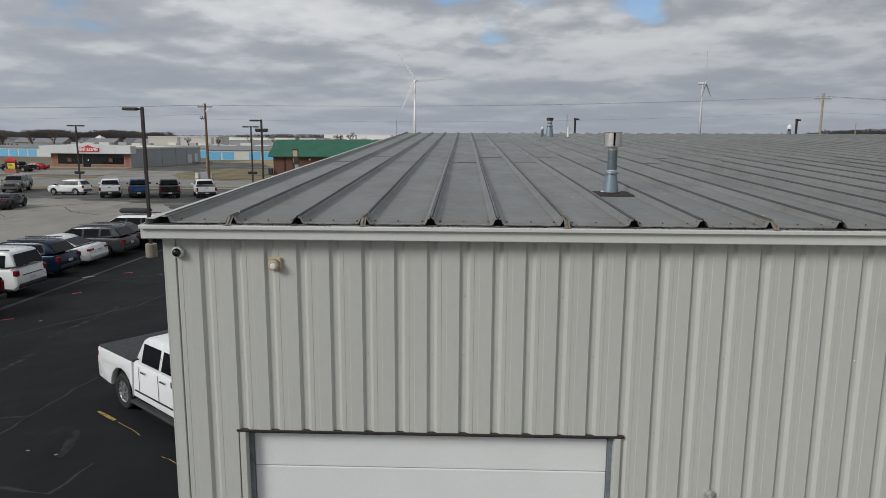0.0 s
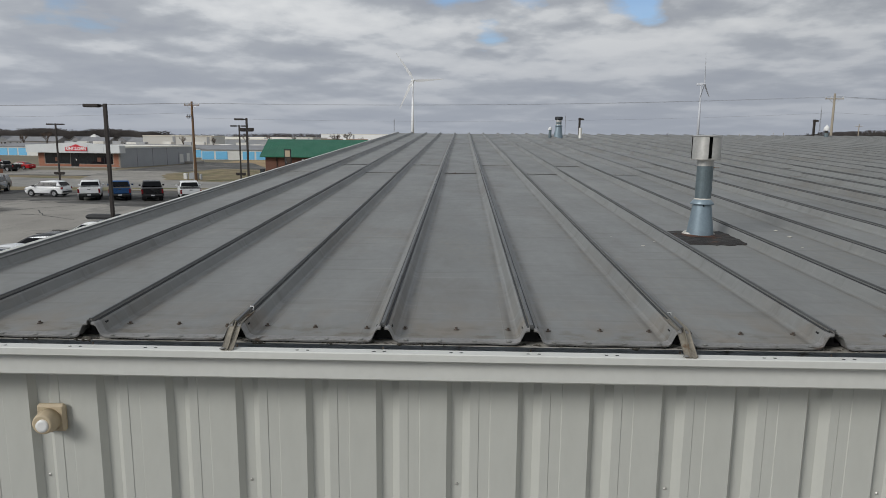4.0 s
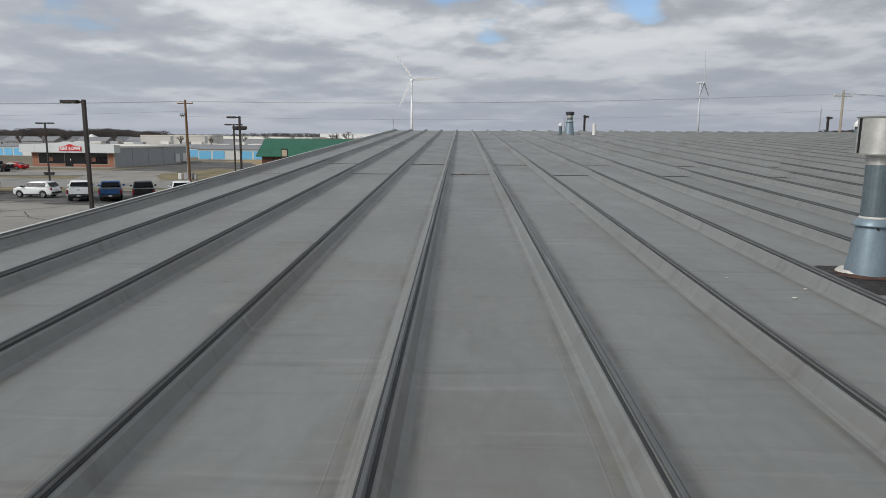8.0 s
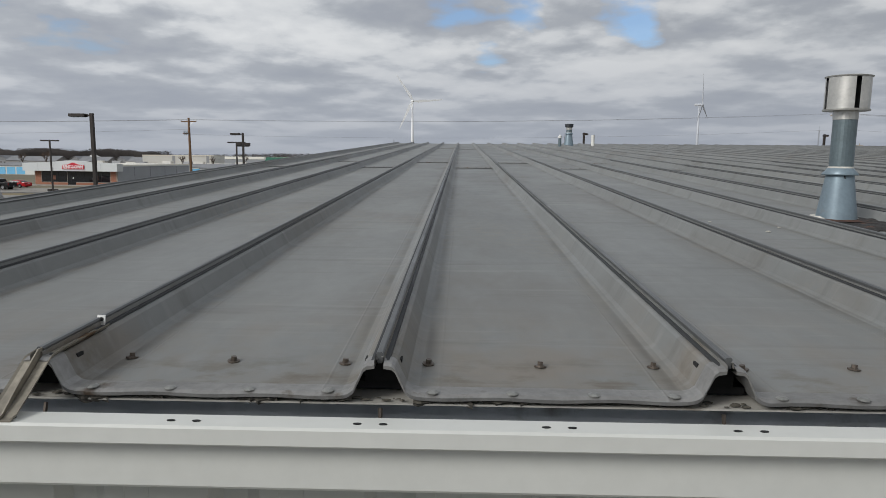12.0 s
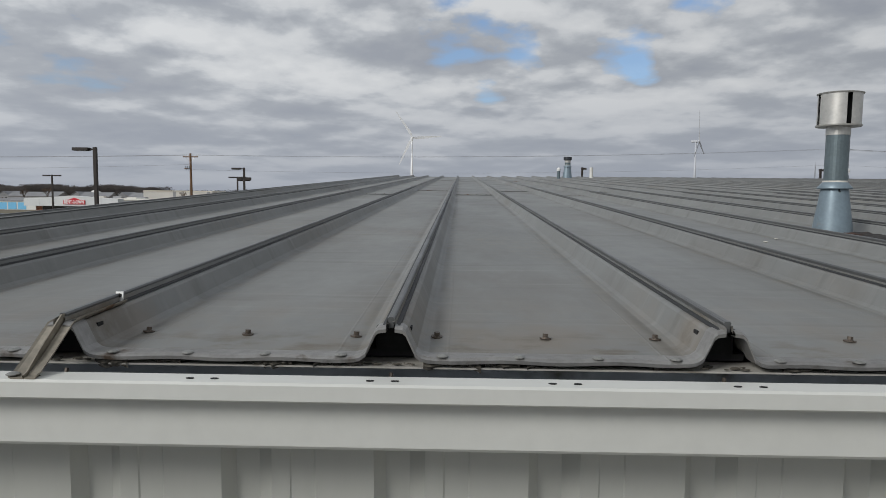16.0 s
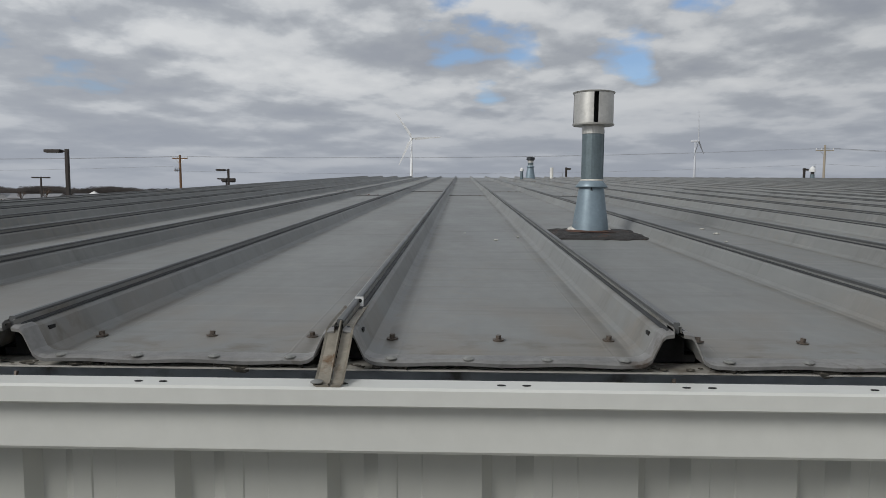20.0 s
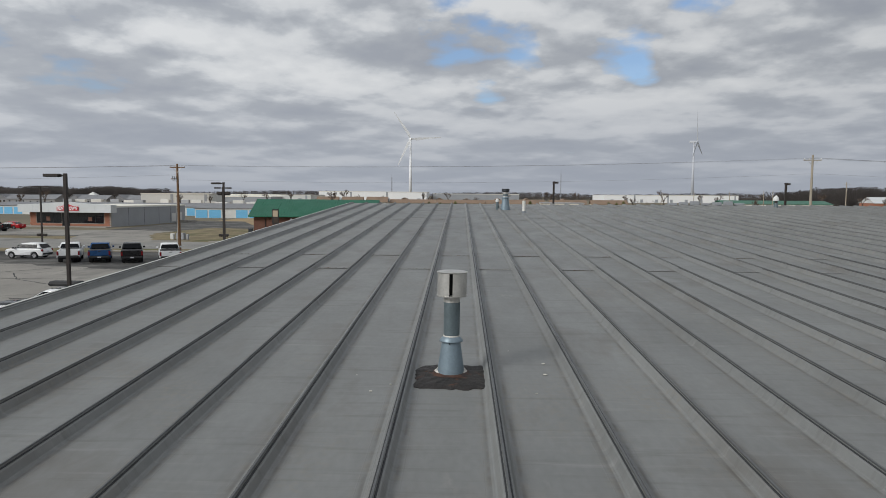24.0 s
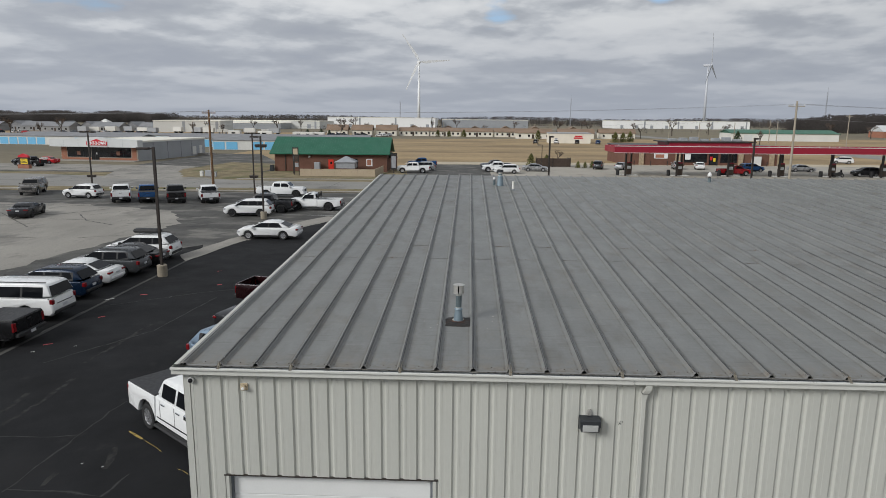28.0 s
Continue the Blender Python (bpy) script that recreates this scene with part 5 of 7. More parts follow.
def turbine(x, y, hub, rad, yaw, turn, stout=1.0, m_=None):
    m_ = m_ or M_TURB
    t = thing("wind_turbine", Matrix.Translation((x, y, 0)), "white three-bladed wind turbine far across the plain", "wind turbine", "wind turbines")
    part("tower", lathe(bmesh.new(), [(hub * .024 * stout, 0), (hub * .022 * stout, hub * .4), (hub * .014 * stout, hub)], 20), m_, t, smooth=True)
    R = Matrix.Translation((0, 0, hub)) @ Matrix.Rotation(yaw, 4, 'Z')
    part("nacelle", box(bmesh.new(), -1.9, -3.5, -1.6, 1.9, 7, 2.0, .7, R), m_, t)
    hb = part("hub", lathe(bmesh.new(), [(1.8, 0), (1.7, 1.6), (1.0, 2.8), (.2, 3.2)], 14, R @ Matrix.Translation((0, -3.4, .2)) @ Matrix.Rotation(radians(90), 4, 'X')), m_, t)
    for k in range(3):
        bm = bmesh.new()
        prev = None
        for f, c, th in ((0.02, 2.0, 1.8), (.08, 2.6, 1.6), (.2, 4.4, 1.1), (.45, 3.3, .8), (.75, 2.2, .5), (.97, 1.1, .25), (1.0, .4, .1)):
            cur = [bm.verts.new(p) for p in ((-c * .3, -th / 2, f * rad), (c * .7, -th * .2, f * rad), (c * .7, th * .2, f * rad), (-c * .3, th / 2, f * rad))]
            if prev:
                for q in range(4):
                    bm.faces.new((prev[q], prev[(q + 1) % 4], cur[(q + 1) % 4], cur[q]))
            prev = cur
        bm.faces.new(prev)
        bmesh.ops.transform(bm, matrix=R @ Matrix.Translation((0, -5.0, .2)) @ Matrix.Rotation(turn + k * 2 * math.pi / 3, 4, 'Y'), verts=bm.verts[:])
        part("blade", bm, m_, hb)


turbine(-75, 1060, 95, 48, radians(14), radians(-34))
# white turbine greyed: the haze of distance is put into its colour
turbine(371, 1066, 93, 48, radians(60), radians(-8), .9, mat("turbine_haze_grey", (.50, .52, .56), .5, 0, .02, .05, .5))
M_MAST = mat("mast_steel", (.30, .31, .33), .6, .3, .05)


def mast(x, y, h, w):
    t = thing("radio_mast", Matrix.Translation((x, y, 0)), "thin grey lattice radio mast on the horizon", "mast", "radio masts")
    for q in range(3):
        a = q * 2.094
        part("leg", rod(bmesh.new(), (w * math.cos(a), w * math.sin(a), 0), (w * .5 * math.cos(a), w * .5 * math.sin(a), h), .12), M_MAST, t)
    bm = bmesh.new()
    for k in range(14):
        z0, z1 = h * k / 14, h * (k + 1) / 14
        f0, f1 = 1 - .5 * k / 14, 1 - .5 * (k + 1) / 14
        for q in range(3):
            a, b = q * 2.094, (q + 1) * 2.094
            rod(bm, (w * f0 * math.cos(a), w * f0 * math.sin(a), z0), (w * f1 * math.cos(b), w * f1 * math.sin(b), z1), .07, seg=4)
    part("bracing", bm, M_MAST, t)
    part("aerial", rod(bmesh.new(), (0, 0, h), (0, 0, h * 1.12), .08), M_MAST, t)


mast(-78, 800, 28, .9)
mast(133, 860, 36, .6)
mast(430, 820, 44, 1.0)

# ---- vehicles ----
M_TYRE = mat("tyre_rubber", (.018, .018, .019), .8, 0, .15, 20.0, 80.0, .1)
M_RIM = mat("alloy_rim", (.50, .50, .51), .3, .8, .08, 10.0, 50.0)
M_RIMDARK = mat("black_rim", (.03, .03, .032), .35, .3, .1, 10.0, 50.0)
M_CHROME = mat("chrome_trim", (.70, .71, .72), .12, 1.0, .03)
M_CARGLASS = mat("tinted_car_glass", (.008, .009, .011), .08, 0, .05, 2.0, 20.0, spec=.14)
M_TAIL = mat("red_tail_lens", (.17, .007, .010), .2, 0, .05)
M_HEADL = mat("clear_head_lens", (.55, .57, .60), .12, .2, .05)
M_BLACKPL = mat("black_trim_plastic", (.02, .02, .021), .65, 0, .12, 12.0, 60.0)
M_PLATE = mat("plate_white", (.55, .56, .58), .5, 0, .05)
M_TONNEAU = mat("black_vinyl_cover", (.022, .022, .024), .55, 0, .12, 5.0, 60.0, .1)
PAINT = {}
M_GREYGAP = mat("panel_gap_shadow", (.16, .16, .165), .7, 0, .05)


def paint(name, color, metal=0.0, rough=.28):
    if name not in PAINT:
        PAINT[name] = mat(name + "_car_paint", color, rough, metal, .03, .8, 60.0, coat=.22, spec=.25)
    return PAINT[name]


def inset(prof, d):
    """Moves a closed counter-clockwise outline inwards by d."""
    n_ = len(prof)
    out = []
    for i in range(n_):
        a, b, c = Vector(prof[i - 1]), Vector(prof[i]), Vector(prof[(i + 1) % n_])
        u, w = (b - a), (c - b)
        u = u.normalized() if u.length > 1e-6 else Vector((1, 0))
        w = w.normalized() if w.length > 1e-6 else Vector((1, 0))
        nn = Vector((-u.y - w.y, u.x + w.x))
        nn = nn.normalized() if nn.length > 1e-6 else Vector((-u.y, u.x))
        out.append((b.x + nn.x * d, b.y + nn.y * d))
    return out


def slab(bm, prof, y0, y1, ch, wf=None):
    """A closed outline (x, z), given thickness from y0 to y1 with chamfered rims. wf scales y by height."""
    wf = wf or (lambda x, z: 1.0)
    in2, in1 = inset(prof, ch * 1.25), inset(prof, ch * .4)
    rings = []
    for pr, y in ((in2, y0), (in1, y0 + ch * .35), (prof, y0 + ch * 1.3), (prof, y1 - ch * 1.3), (in1, y1 - ch * .35), (in2, y1)):
        rings.append([bm.verts.new((x, y * wf(x, z), z)) for x, z in pr])
    n_ = len(prof)
    for a, b in zip(rings, rings[1:]):
        for i in range(n_):
            bm.faces.new((a[i], b[i], b[(i + 1) % n_], a[(i + 1) % n_]))
    bm.faces.new(rings[0])
    bm.faces.new(rings[-1][::-1])
    bmesh.ops.recalc_face_normals(bm, faces=bm.faces[:])
    return bm


def soften(prof, cut=.22):
    """Cuts each corner of a closed outline, so that it turns in two steps."""
    out = []
    for a, b in zip(prof, prof[1:] + prof[:1]):
        out += [(a[0] + (b[0] - a[0]) * cut, a[1] + (b[1] - a[1]) * cut), (b[0] - (b[0] - a[0]) * cut, b[1] - (b[1] - a[1]) * cut)]
    return out


def shell(name, bm, material, parent, label=""):
    ob = part(name, bm, material, parent, label, True)
    ob.data.set_sharp_from_angle(angle=radians(34))
    return ob


def arch(cx, r, zb, up):
    """Points of a wheel arch, running forwards along the sill."""
    pts = []
    for k in range(9):
        a = math.pi - math.pi * k / 8
        pts.append((cx + r * math.cos(a), max(zb, up + r * math.sin(a))))
    return pts


KINDS = {
    "sedan": dict(L=4.95, W=1.84, H=1.45, wb=2.82, R=.335, zb=.24, hood=.86, belt=.93, deck=1.0, cab=(-1.95, -.95, .42, 1.40), pillars=(-1.25, -.12, .95), bed=None),
    "coupe": dict(L=4.78, W=1.90, H=1.35, wb=2.81, R=.35, zb=.22, hood=.92, belt=.96, deck=1.0, cab=(-1.55, -.85, .35, 1.05), pillars=(-.55, .75), bed=None),
    "suv": dict(L=4.70, W=1.86, H=1.68, wb=2.75, R=.36, zb=.28, hood=1.00, belt=1.06, deck=1.08, cab=(-2.26, -1.72, .42, 1.36), pillars=(-1.72, -1.02, -.12, .92), bed=None),
    "small_suv": dict(L=4.26, W=1.78, H=1.66, wb=2.56, R=.34, zb=.28, hood=1.0, belt=1.05, deck=1.08, cab=(-2.04, -1.55, .36, 1.24), pillars=(-1.52, -.92, -.08, .85), bed=None),
    "large_suv": dict(L=5.70, W=2.04, H=1.89, wb=3.30, R=.40, zb=.33, hood=1.16, belt=1.20, deck=1.22, cab=(-2.80, -2.55, .85, 1.5), pillars=(-2.42, -1.35, -.18, 1.1), bed=None),
    "crew_pickup": dict(L=5.85, W=2.04, H=1.90, wb=3.65, R=.41, zb=.40, hood=1.20, belt=1.26, deck=1.26, cab=(-1.08, -.82, .80, 1.42), pillars=(-.78, .10, 1.02), bed=-1.12),
    "single_pickup": dict(L=5.70, W=2.02, H=1.84, wb=3.38, R=.40, zb=.38, hood=1.16, belt=1.20, deck=1.2, cab=(-.32, -.12, .85, 1.45), pillars=(-.06, 1.08), bed=-.36),
}


def car(kind, colour, x, y, head, label, category, group="", rims=None, z=None, bed="open", rails=False, roofbox=False, handles=False, chrome=False, dark_bumper=False, rack=False, steps=False, topper=False, pitch=0.0):
    k = KINDS[kind]
    L, W, H, wb, R, zb = k["L"], k["W"], k["H"], k["wb"], k["R"], k["zb"]
    hw = W / 2
    P = paint(*colour)
    z = ground_z(x, y) if z is None else z
    t = thing(category.replace(" ", "_"), Matrix.Translation((x, y, z)) @ Matrix.Rotation(radians(head), 4, 'Z') @ Matrix.Rotation(pitch, 4, 'Y'), label, category, group)
    f, r = L / 2, -L / 2
    fw = f - (L - wb) * .44
    rw = fw - wb
    cr0, cr1, cf1, cf0 = k["cab"]
    belt, hood, deck = k["belt"], k["hood"], k["deck"]
    ar = R * (1.17 if k["bed"] is None else 1.36)
    front = [(cf0 + .05, belt), (cf0 + .25, belt + .0), (f - .45, hood + .02), (f - .14, hood - .06), (f - .03, hood - .2), (f, hood - .38), (f - .01, .46), (f - .10, zb + .06), (f - .2, zb)]
    body_w = lambda xx, zz: (1.0 - .05 * max(0, (zz - .75) / .5)) * (1 - .10 * max(0, (abs(xx) - (L / 2 - .75)) / .75) ** 2) * (1 - .05 * max(0, (.55 - zz) / .3))
    if k["bed"] is None:
        rear = [(r + .2, zb), (r + .06, zb + .1), (r, .52), (r + .01, .78), (r + .06, deck - .12), (r + .12, deck - .02), (cr0 + .02, deck), (cr0 + .25, belt)]
        bottom = arch(rw, ar, zb, R) + arch(fw, ar, zb, R)
        prof = bottom + front[::-1] + rear[::-1]
    else:
        xb = k["bed"]
        prof = [(xb, zb + .05)] + arch(fw, ar, zb, R) + front[::-1] + [(xb, belt)]
    shell("body", slab(bmesh.new(), prof, -hw, hw, .06, body_w), P, t)
    # cabin
    cab_w = lambda xx, zz: .94 - (.20 if H < 1.8 else .15) * (zz - belt) / (H - belt)
    cp = [(cr0, belt - .03), (cf0 + .05, belt - .03), (cf0 - .08, belt + .07), (cf1 + .05, H - .10), (cf1 - .14, H - .045), (cf1 - .6, H - .004), (cr1 + .5, H), (cr1 + .12, H - .04), (cr1 - .03, H - .12)]
    shell("cabin", slab(bmesh.new(), soften(cp), -hw, hw, .075, cab_w), P, t)

    def xr(zz):
        q = (zz - belt) / (H - .12 - belt)
        return cr0 + (cr1 - .03 - cr0) * q

    def xf(zz):
        q = (zz - belt - .07) / (H - .17 - belt)
        return cf0 - .08 + (cf1 + .05 - cf0 + .08) * q
    z0, z1 = belt + .06, H - (.17 if H > 1.6 else .13)
    pl = k["pillars"]
    for s in (-1, 1):
        bm = bmesh.new()
        q = [(max(pl[0] + .03, xr(z0) + .08), z0 - .012), (xf(z0) - .09, z0 - .012), (xf(z1) - .08, z1 + .012), (max(pl[0] + .03, xr(z1) + .10), z1 + .012)]
        vs = [bm.verts.new((xx, s * (hw * cab_w(xx, zz) + .003), zz)) for xx, zz in q]
        bm.faces.new(vs if s < 0 else vs[::-1])
        if k["bed"] is None:
            part("window_surround", bm, M_BLACKPL, t, "black window surround")
        else:
            bm.free()
        for a, b in zip(pl, pl[1:]):
            taper = .16 if (a == pl[0] and kind in ('suv', 'small_suv', 'sedan')) else 0.0
            q = [(max(a + .055, xr(z0) + .1), z0 + taper * .5), (min(b - .055 if b != pl[-1] else xf(z0) - .12, xf(z0) - .12), z0), (min(b - .055 if b != pl[-1] else xf(z1) - .10, xf(z1) - .10), z1), (max(a + .055, xr(z1) + .12) + taper, z1)]
            bm = bmesh.new()
            vs = [bm.verts.new((xx, s * (hw * cab_w(xx, zz) + .006), zz)) for xx, zz in q]
            bm.faces.new(vs if s < 0 else vs[::-1])
            part("side_window", bm, M_CARGLASS, t)
        part("mirror", box(bmesh.new(), cf0 - .32, s * (hw + .02) - .0 if s > 0 else -hw - .22, belt + .0, cf0 - .14, s * (hw + .22) if s > 0 else -hw - .02, belt + .17, .03), M_CHROME if chrome else (P if not dark_bumper else M_BLACKPL), t)
    # windscreen and rear window
    for zs, fx, sg, nm in (((belt + .1, H - .13), xf, 1, "windscreen"), ((belt + .1, H - .15), xr, -1, "rear_window")):
        bm = bmesh.new()
        vs = []
        for zz, e in ((zs[0], .90), (zs[1], .86)):
            w = hw * cab_w(0, zz) * e
            vs += [bm.verts.new((fx(zz) + sg * .012, -w, zz + .01)), bm.verts.new((fx(zz) + sg * .012, w, zz + .01))]
        q = [vs[0], vs[1], vs[3], vs[2]]
        bm.faces.new(q if sg > 0 else q[::-1])
        part(nm, bm, M_CARGLASS, t)
    # wheels
    rm = rims or M_RIM
    tyre = lathe(bmesh.new(), [(R * .64, -.11), (R * .92, -.115), (R, -.085), (R, .085), (R * .92, .115), (R * .64, .11), (R * .62, .06), (R * .62, -.06)], 24, Matrix.Rotation(radians(90), 4, 'X'), False)
    tme = mesh_of(tyre, "tyre", M_TYRE)
    rb = bmesh.new()
    for s in (-1, 1):
        lathe(rb, [(R * .64, s * .10), (R * .58, s * .085), (R * .55, s * .05), (.02, s * .05)], 20, Matrix.Rotation(radians(90), 4, 'X'), False)
        lathe(rb, [(.07, s * .05), (.07, s * .085), (.01, s * .09)], 10, Matrix.Rotation(radians(90), 4, 'X'), False)
        for q in range(6):
            box(rb, .05, -.028 - s * .07, -R * .07, R * .60, .028 - s * .07, R * .07, 0, Matrix.Rotation(q * math.pi / 3, 4, 'Y'))
    rme = mesh_of(rb, "rim", rm)
    for xx in (fw, rw):
        for s in (-1, 1):
            wo = put("wheel", tme, t, Matrix.Translation((xx, s * (hw - (.12 if k["bed"] is None else .15)), R)))
            put("rim", rme, wo)
    part("underbody", B(r + .35, -hw + .16, zb - .05, f - .3, hw - .16, zb + .45), M_BLACKPL, t)
    # lamps and ends
    zl = hood - .24
    for s in (-1, 1):
        part("headlight", box(bmesh.new(), f - .26, s * hw * .80 - .17, zl - .07, f - .035, s * hw * .80 + .15, zl + .08, .03), M_HEADL, t)
    part("grille", box(bmesh.new(), f - .1, -hw * .56, zl - .25, f + .008, hw * .56, zl + .04, .02), M_CHROME if chrome else M_BLACKPL, t)
    part("front_bumper", box(bmesh.new(), f - .25, -hw * .84, .42, f + .03, hw * .84, .58, .04), M_CHROME if chrome else (M_BLACKPL if dark_bumper else P), t)
    if k["bed"] is None:
        zt = deck - .20
        for s in (-1, 1):
            if H > 1.6:
                part("tail_light", box(bmesh.new(), r + .0, s * hw * .84 - .10, zt - .12, r + .20, s * hw * .84 + .09, zt + .13, .04), M_TAIL, t)
            else:
                part("tail_light", box(bmesh.new(), r - .0, s * hw * .74 - .20, zt - .04, r + .2, s * hw * .74 + .20, zt + .08, .03), M_TAIL, t)
        part("rear_bumper", box(bmesh.new(), r - .03, -hw * .86, .42, r + .25, hw * .86, .62, .05), M_BLACKPL if dark_bumper or H > 1.6 and not chrome else P, t)
        part("number_plate", B(r - .012, -.16, .70, r + .03, .16, .82), M_PLATE, t)
        if kind == "large_suv":
            part("tailgate_glass_trim", B(r + .0, -hw * .6, .9, r + .03, hw * .6, .94), M_CHROME, t)
    else:
        xb = k["bed"]
        bz = belt - .02
        for s in (-1, 1):
            bp = [(r + .05, zb + .12)] + arch(rw, ar, zb + .05, R) + [(xb - .02, zb + .05), (xb - .02, bz), (r + .03, bz), (r + .0, bz - .3)]
            y0, y1 = (hw - .16, hw) if s > 0 else (-hw, -hw + .16)
            shell("bed_side", slab(bmesh.new(), bp, y0, y1, .03, lambda xx, zz: 1.0 - .03 * max(0, (zz - .8) / .5)), P, t)
            part("wheel_well", lathe(bmesh.new(), [(ar * .98, -.12), (ar * .98, .12), (.1, .12)], 20, Matrix.Translation((rw, s * (hw - .30), R)) @ Matrix.Rotation(radians(90 * s), 4, 'X'), False), M_BLACKPL, t, "black wheel well liner")
            part("tail_light", box(bmesh.new(), r - .012, s * (hw - .1) - .085, bz - .48, r + .1, s * (hw - .1) + .095, bz - .08, .02), M_TAIL, t)
        part("bed_floor", B(r + .06, -hw + .15, .72, xb - .03, hw - .15, .76), M_BLACKPL, t)
        part("bed_front", B(xb - .08, -hw + .15, .72, xb - .03, hw - .15, bz), P, t)
        tg = part("tailgate", box(bmesh.new(), r, -hw + .17, .72, r + .08, hw - .17, bz + .01, .015), P, t)
        part("handle", B(r - .012, -.13, bz - .14, r + .02, .13, bz - .08), M_BLACKPL, tg)
        part("rear_bumper", box(bmesh.new(), r - .14, -hw * .92, .50, r + .06, hw * .92, .68, .03), M_CHROME if chrome else M_BLACKPL, t)
        part("number_plate", B(r - .155, -.16, .52, r - .138, .16, .64), M_PLATE, t)
        if bed == "cover":
            part("bed_cover", box(bmesh.new(), r + .04, -hw + .06, bz - .02, xb - .01, hw - .06, bz + .045, .02), M_TONNEAU, t, "black vinyl bed cover")
        if topper:
            part("bed_topper", slab(bmesh.new(), [(r + .05, bz), (xb - .02, bz), (xb - .05, H - .05), (r + .2, H - .06)], -hw, hw, .05, cab_w), P, t, "painted bed topper")
        if rack:
            for s in (-1, 1):
                part("rack_post", rod(bmesh.new(), (xb - .15, s * (hw - .15), bz), (xb - .12, s * (hw - .2), H + .06), .03), M_BLACKPL, t)
            part("rack_bar", rod(bmesh.new(), (xb - .12, -hw + .2, H + .06), (xb - .12, hw - .2, H + .06), .03), M_BLACKPL, t)
            part("rack_mesh", B(xb - .13, -hw + .22, bz + .2, xb - .11, hw - .22, H - .1), M_BLACKPL, t)
    if rails:
        for s in (-1, 1):
            part("roof_rail", rod(bmesh.new(), (cr1 + .1, s * hw * .68, H + .03), (cf1 - .3, s * hw * .68, H + .03), .022), M_BLACKPL, t)
    if roofbox:
        part("roof_box", box(bmesh.new(), -1.2, -.55, H + .06, .65, .25, H + .33, .13), M_BLACKPL, t, "black roof cargo box")
    if handles:
        for s in (-1, 1):
            for a, b in zip(pl, pl[1:]):
                part("door_handle", box(bmesh.new(), a + .10, s * hw * .985 - .02, belt - .16, a + .32, s * hw * .985 + .02, belt - .11, .01), M_CHROME if chrome else P, t)
            for a in pl:
                part("door_gap", B(a - .004, s * hw * .985 - .006, zb + .2, a + .004, s * hw * .985 + .004, belt - .04), M_GREYGAP, t)
            part("side_moulding", B(cr0 + .1, s * hw * .995 - .012, .63, cf0 - .2, s * hw * .995 + .010, .655), M_BLACKPL, t)
    if steps:
        for s in (-1, 1):
            part("step_bar", box(bmesh.new(), cr0 + .05, s * (hw + .02) - .10, .36, cf0 - .3, s * (hw + .02) + .08, .44, .03), M_BLACKPL, t, "black running board")
    return t


WHITE, BLACK, BLUE, GREY, SILVER = ("white", (.76, .77, .77)), ("black", (.012, .012, .013)), ("blue", (.02, .075, .20), .3), ("grey", (.075, .08, .085), .4), ("silver", (.36, .37, .38), .5)
NAVY, DKRED, RED, LTBLUE, CHAR = ("navy", (.007, .018, .042), .2), ("dark_red", (.017, .004, .005), .2), ("red", (.42, .015, .02)), ("light_blue", (.20, .27, .35), .4), ("charcoal", (.035, .036, .04), .4)
TAUPE = ("taupe", (.16, .15, .14), .4)
car("crew_pickup", WHITE, -3.14, 8.08, -39, "white crew cab pickup with black bed cover beside the wall", "pickup truck", "", bed="cover", chrome=True, handles=True, steps=True, z=.12)
car("small_suv", LTBLUE, -3.7, 13.4, -22, "light blue hatchback nosed in to the wall", "car", "")
car("sedan", CHAR, -3.9, 17.6, -18, "dark grey sedan nosed in to the wall", "car", "")
car("crew_pickup", DKRED, -4.0, 22.4, -12, "dark red pickup truck with open bed", "pickup truck", "", bed="open")
# row with tails to the yard
car("crew_pickup", BLACK, -16.95, 16.3, 180, "black pickup truck with covered bed and tow hitch", "pickup truck", "cars parked in the row", bed="cover")
car("large_suv", WHITE, -17.5, 19.9, 180, "white full-size sport utility vehicle", "car", "cars parked in the row", rails=True, chrome=False)
car("suv", NAVY, -17.7, 23.7, 180, "dark blue sport utility vehicle with roof rails", "car", "cars parked in the row", rails=True, dark_bumper=True)
car("sedan", WHITE, -18.05, 26.6, 180, "white four-door sedan with silver wheels", "car", "cars parked in the row")
car("suv", GREY, -17.5, 29.1, 180, "grey sport utility vehicle with tinted windows", "car", "cars parked in the row", rails=True)
car("sedan", BLACK, -17.6, 31.6, 180, "black sedan between two utility vehicles", "car", "cars parked in the row")
car("suv", WHITE, -17.7, 34.1, 180, "white crossover with black roof cargo box", "car", "cars parked in the row", roofbox=True, rails=True, dark_bumper=True)
# row with noses to the street
car("small_suv", WHITE, -41.2, 67.2, 176, "small white crossover parked along the street", "car", "cars by the street", dark_bumper=True)
car("crew_pickup", WHITE, -35.5, 65.2, 116, "white pickup truck seen from its tailgate", "pickup truck", "cars by the street", rims=M_RIMDARK)
car("crew_pickup", BLUE, -32.5, 65.4, 116, "blue pickup truck seen from its tailgate", "pickup truck", "cars by the street", bed="cover", rims=M_RIMDARK)
car("crew_pickup", BLACK, -29.2, 65.4, 116, "black pickup truck with covered bed", "pickup truck", "cars by the street", bed="cover", rims=M_RIMDARK)
car("crew_pickup", WHITE, -25.4, 65.6, 116, "white pickup truck with black bed cover", "pickup truck", "cars by the street", bed="cover", rims=M_RIMDARK)
car("crew_pickup", TAUPE, -49.8, 71.0, -70, "taupe pickup truck with topper on the lot", "pickup truck", "", topper=True)
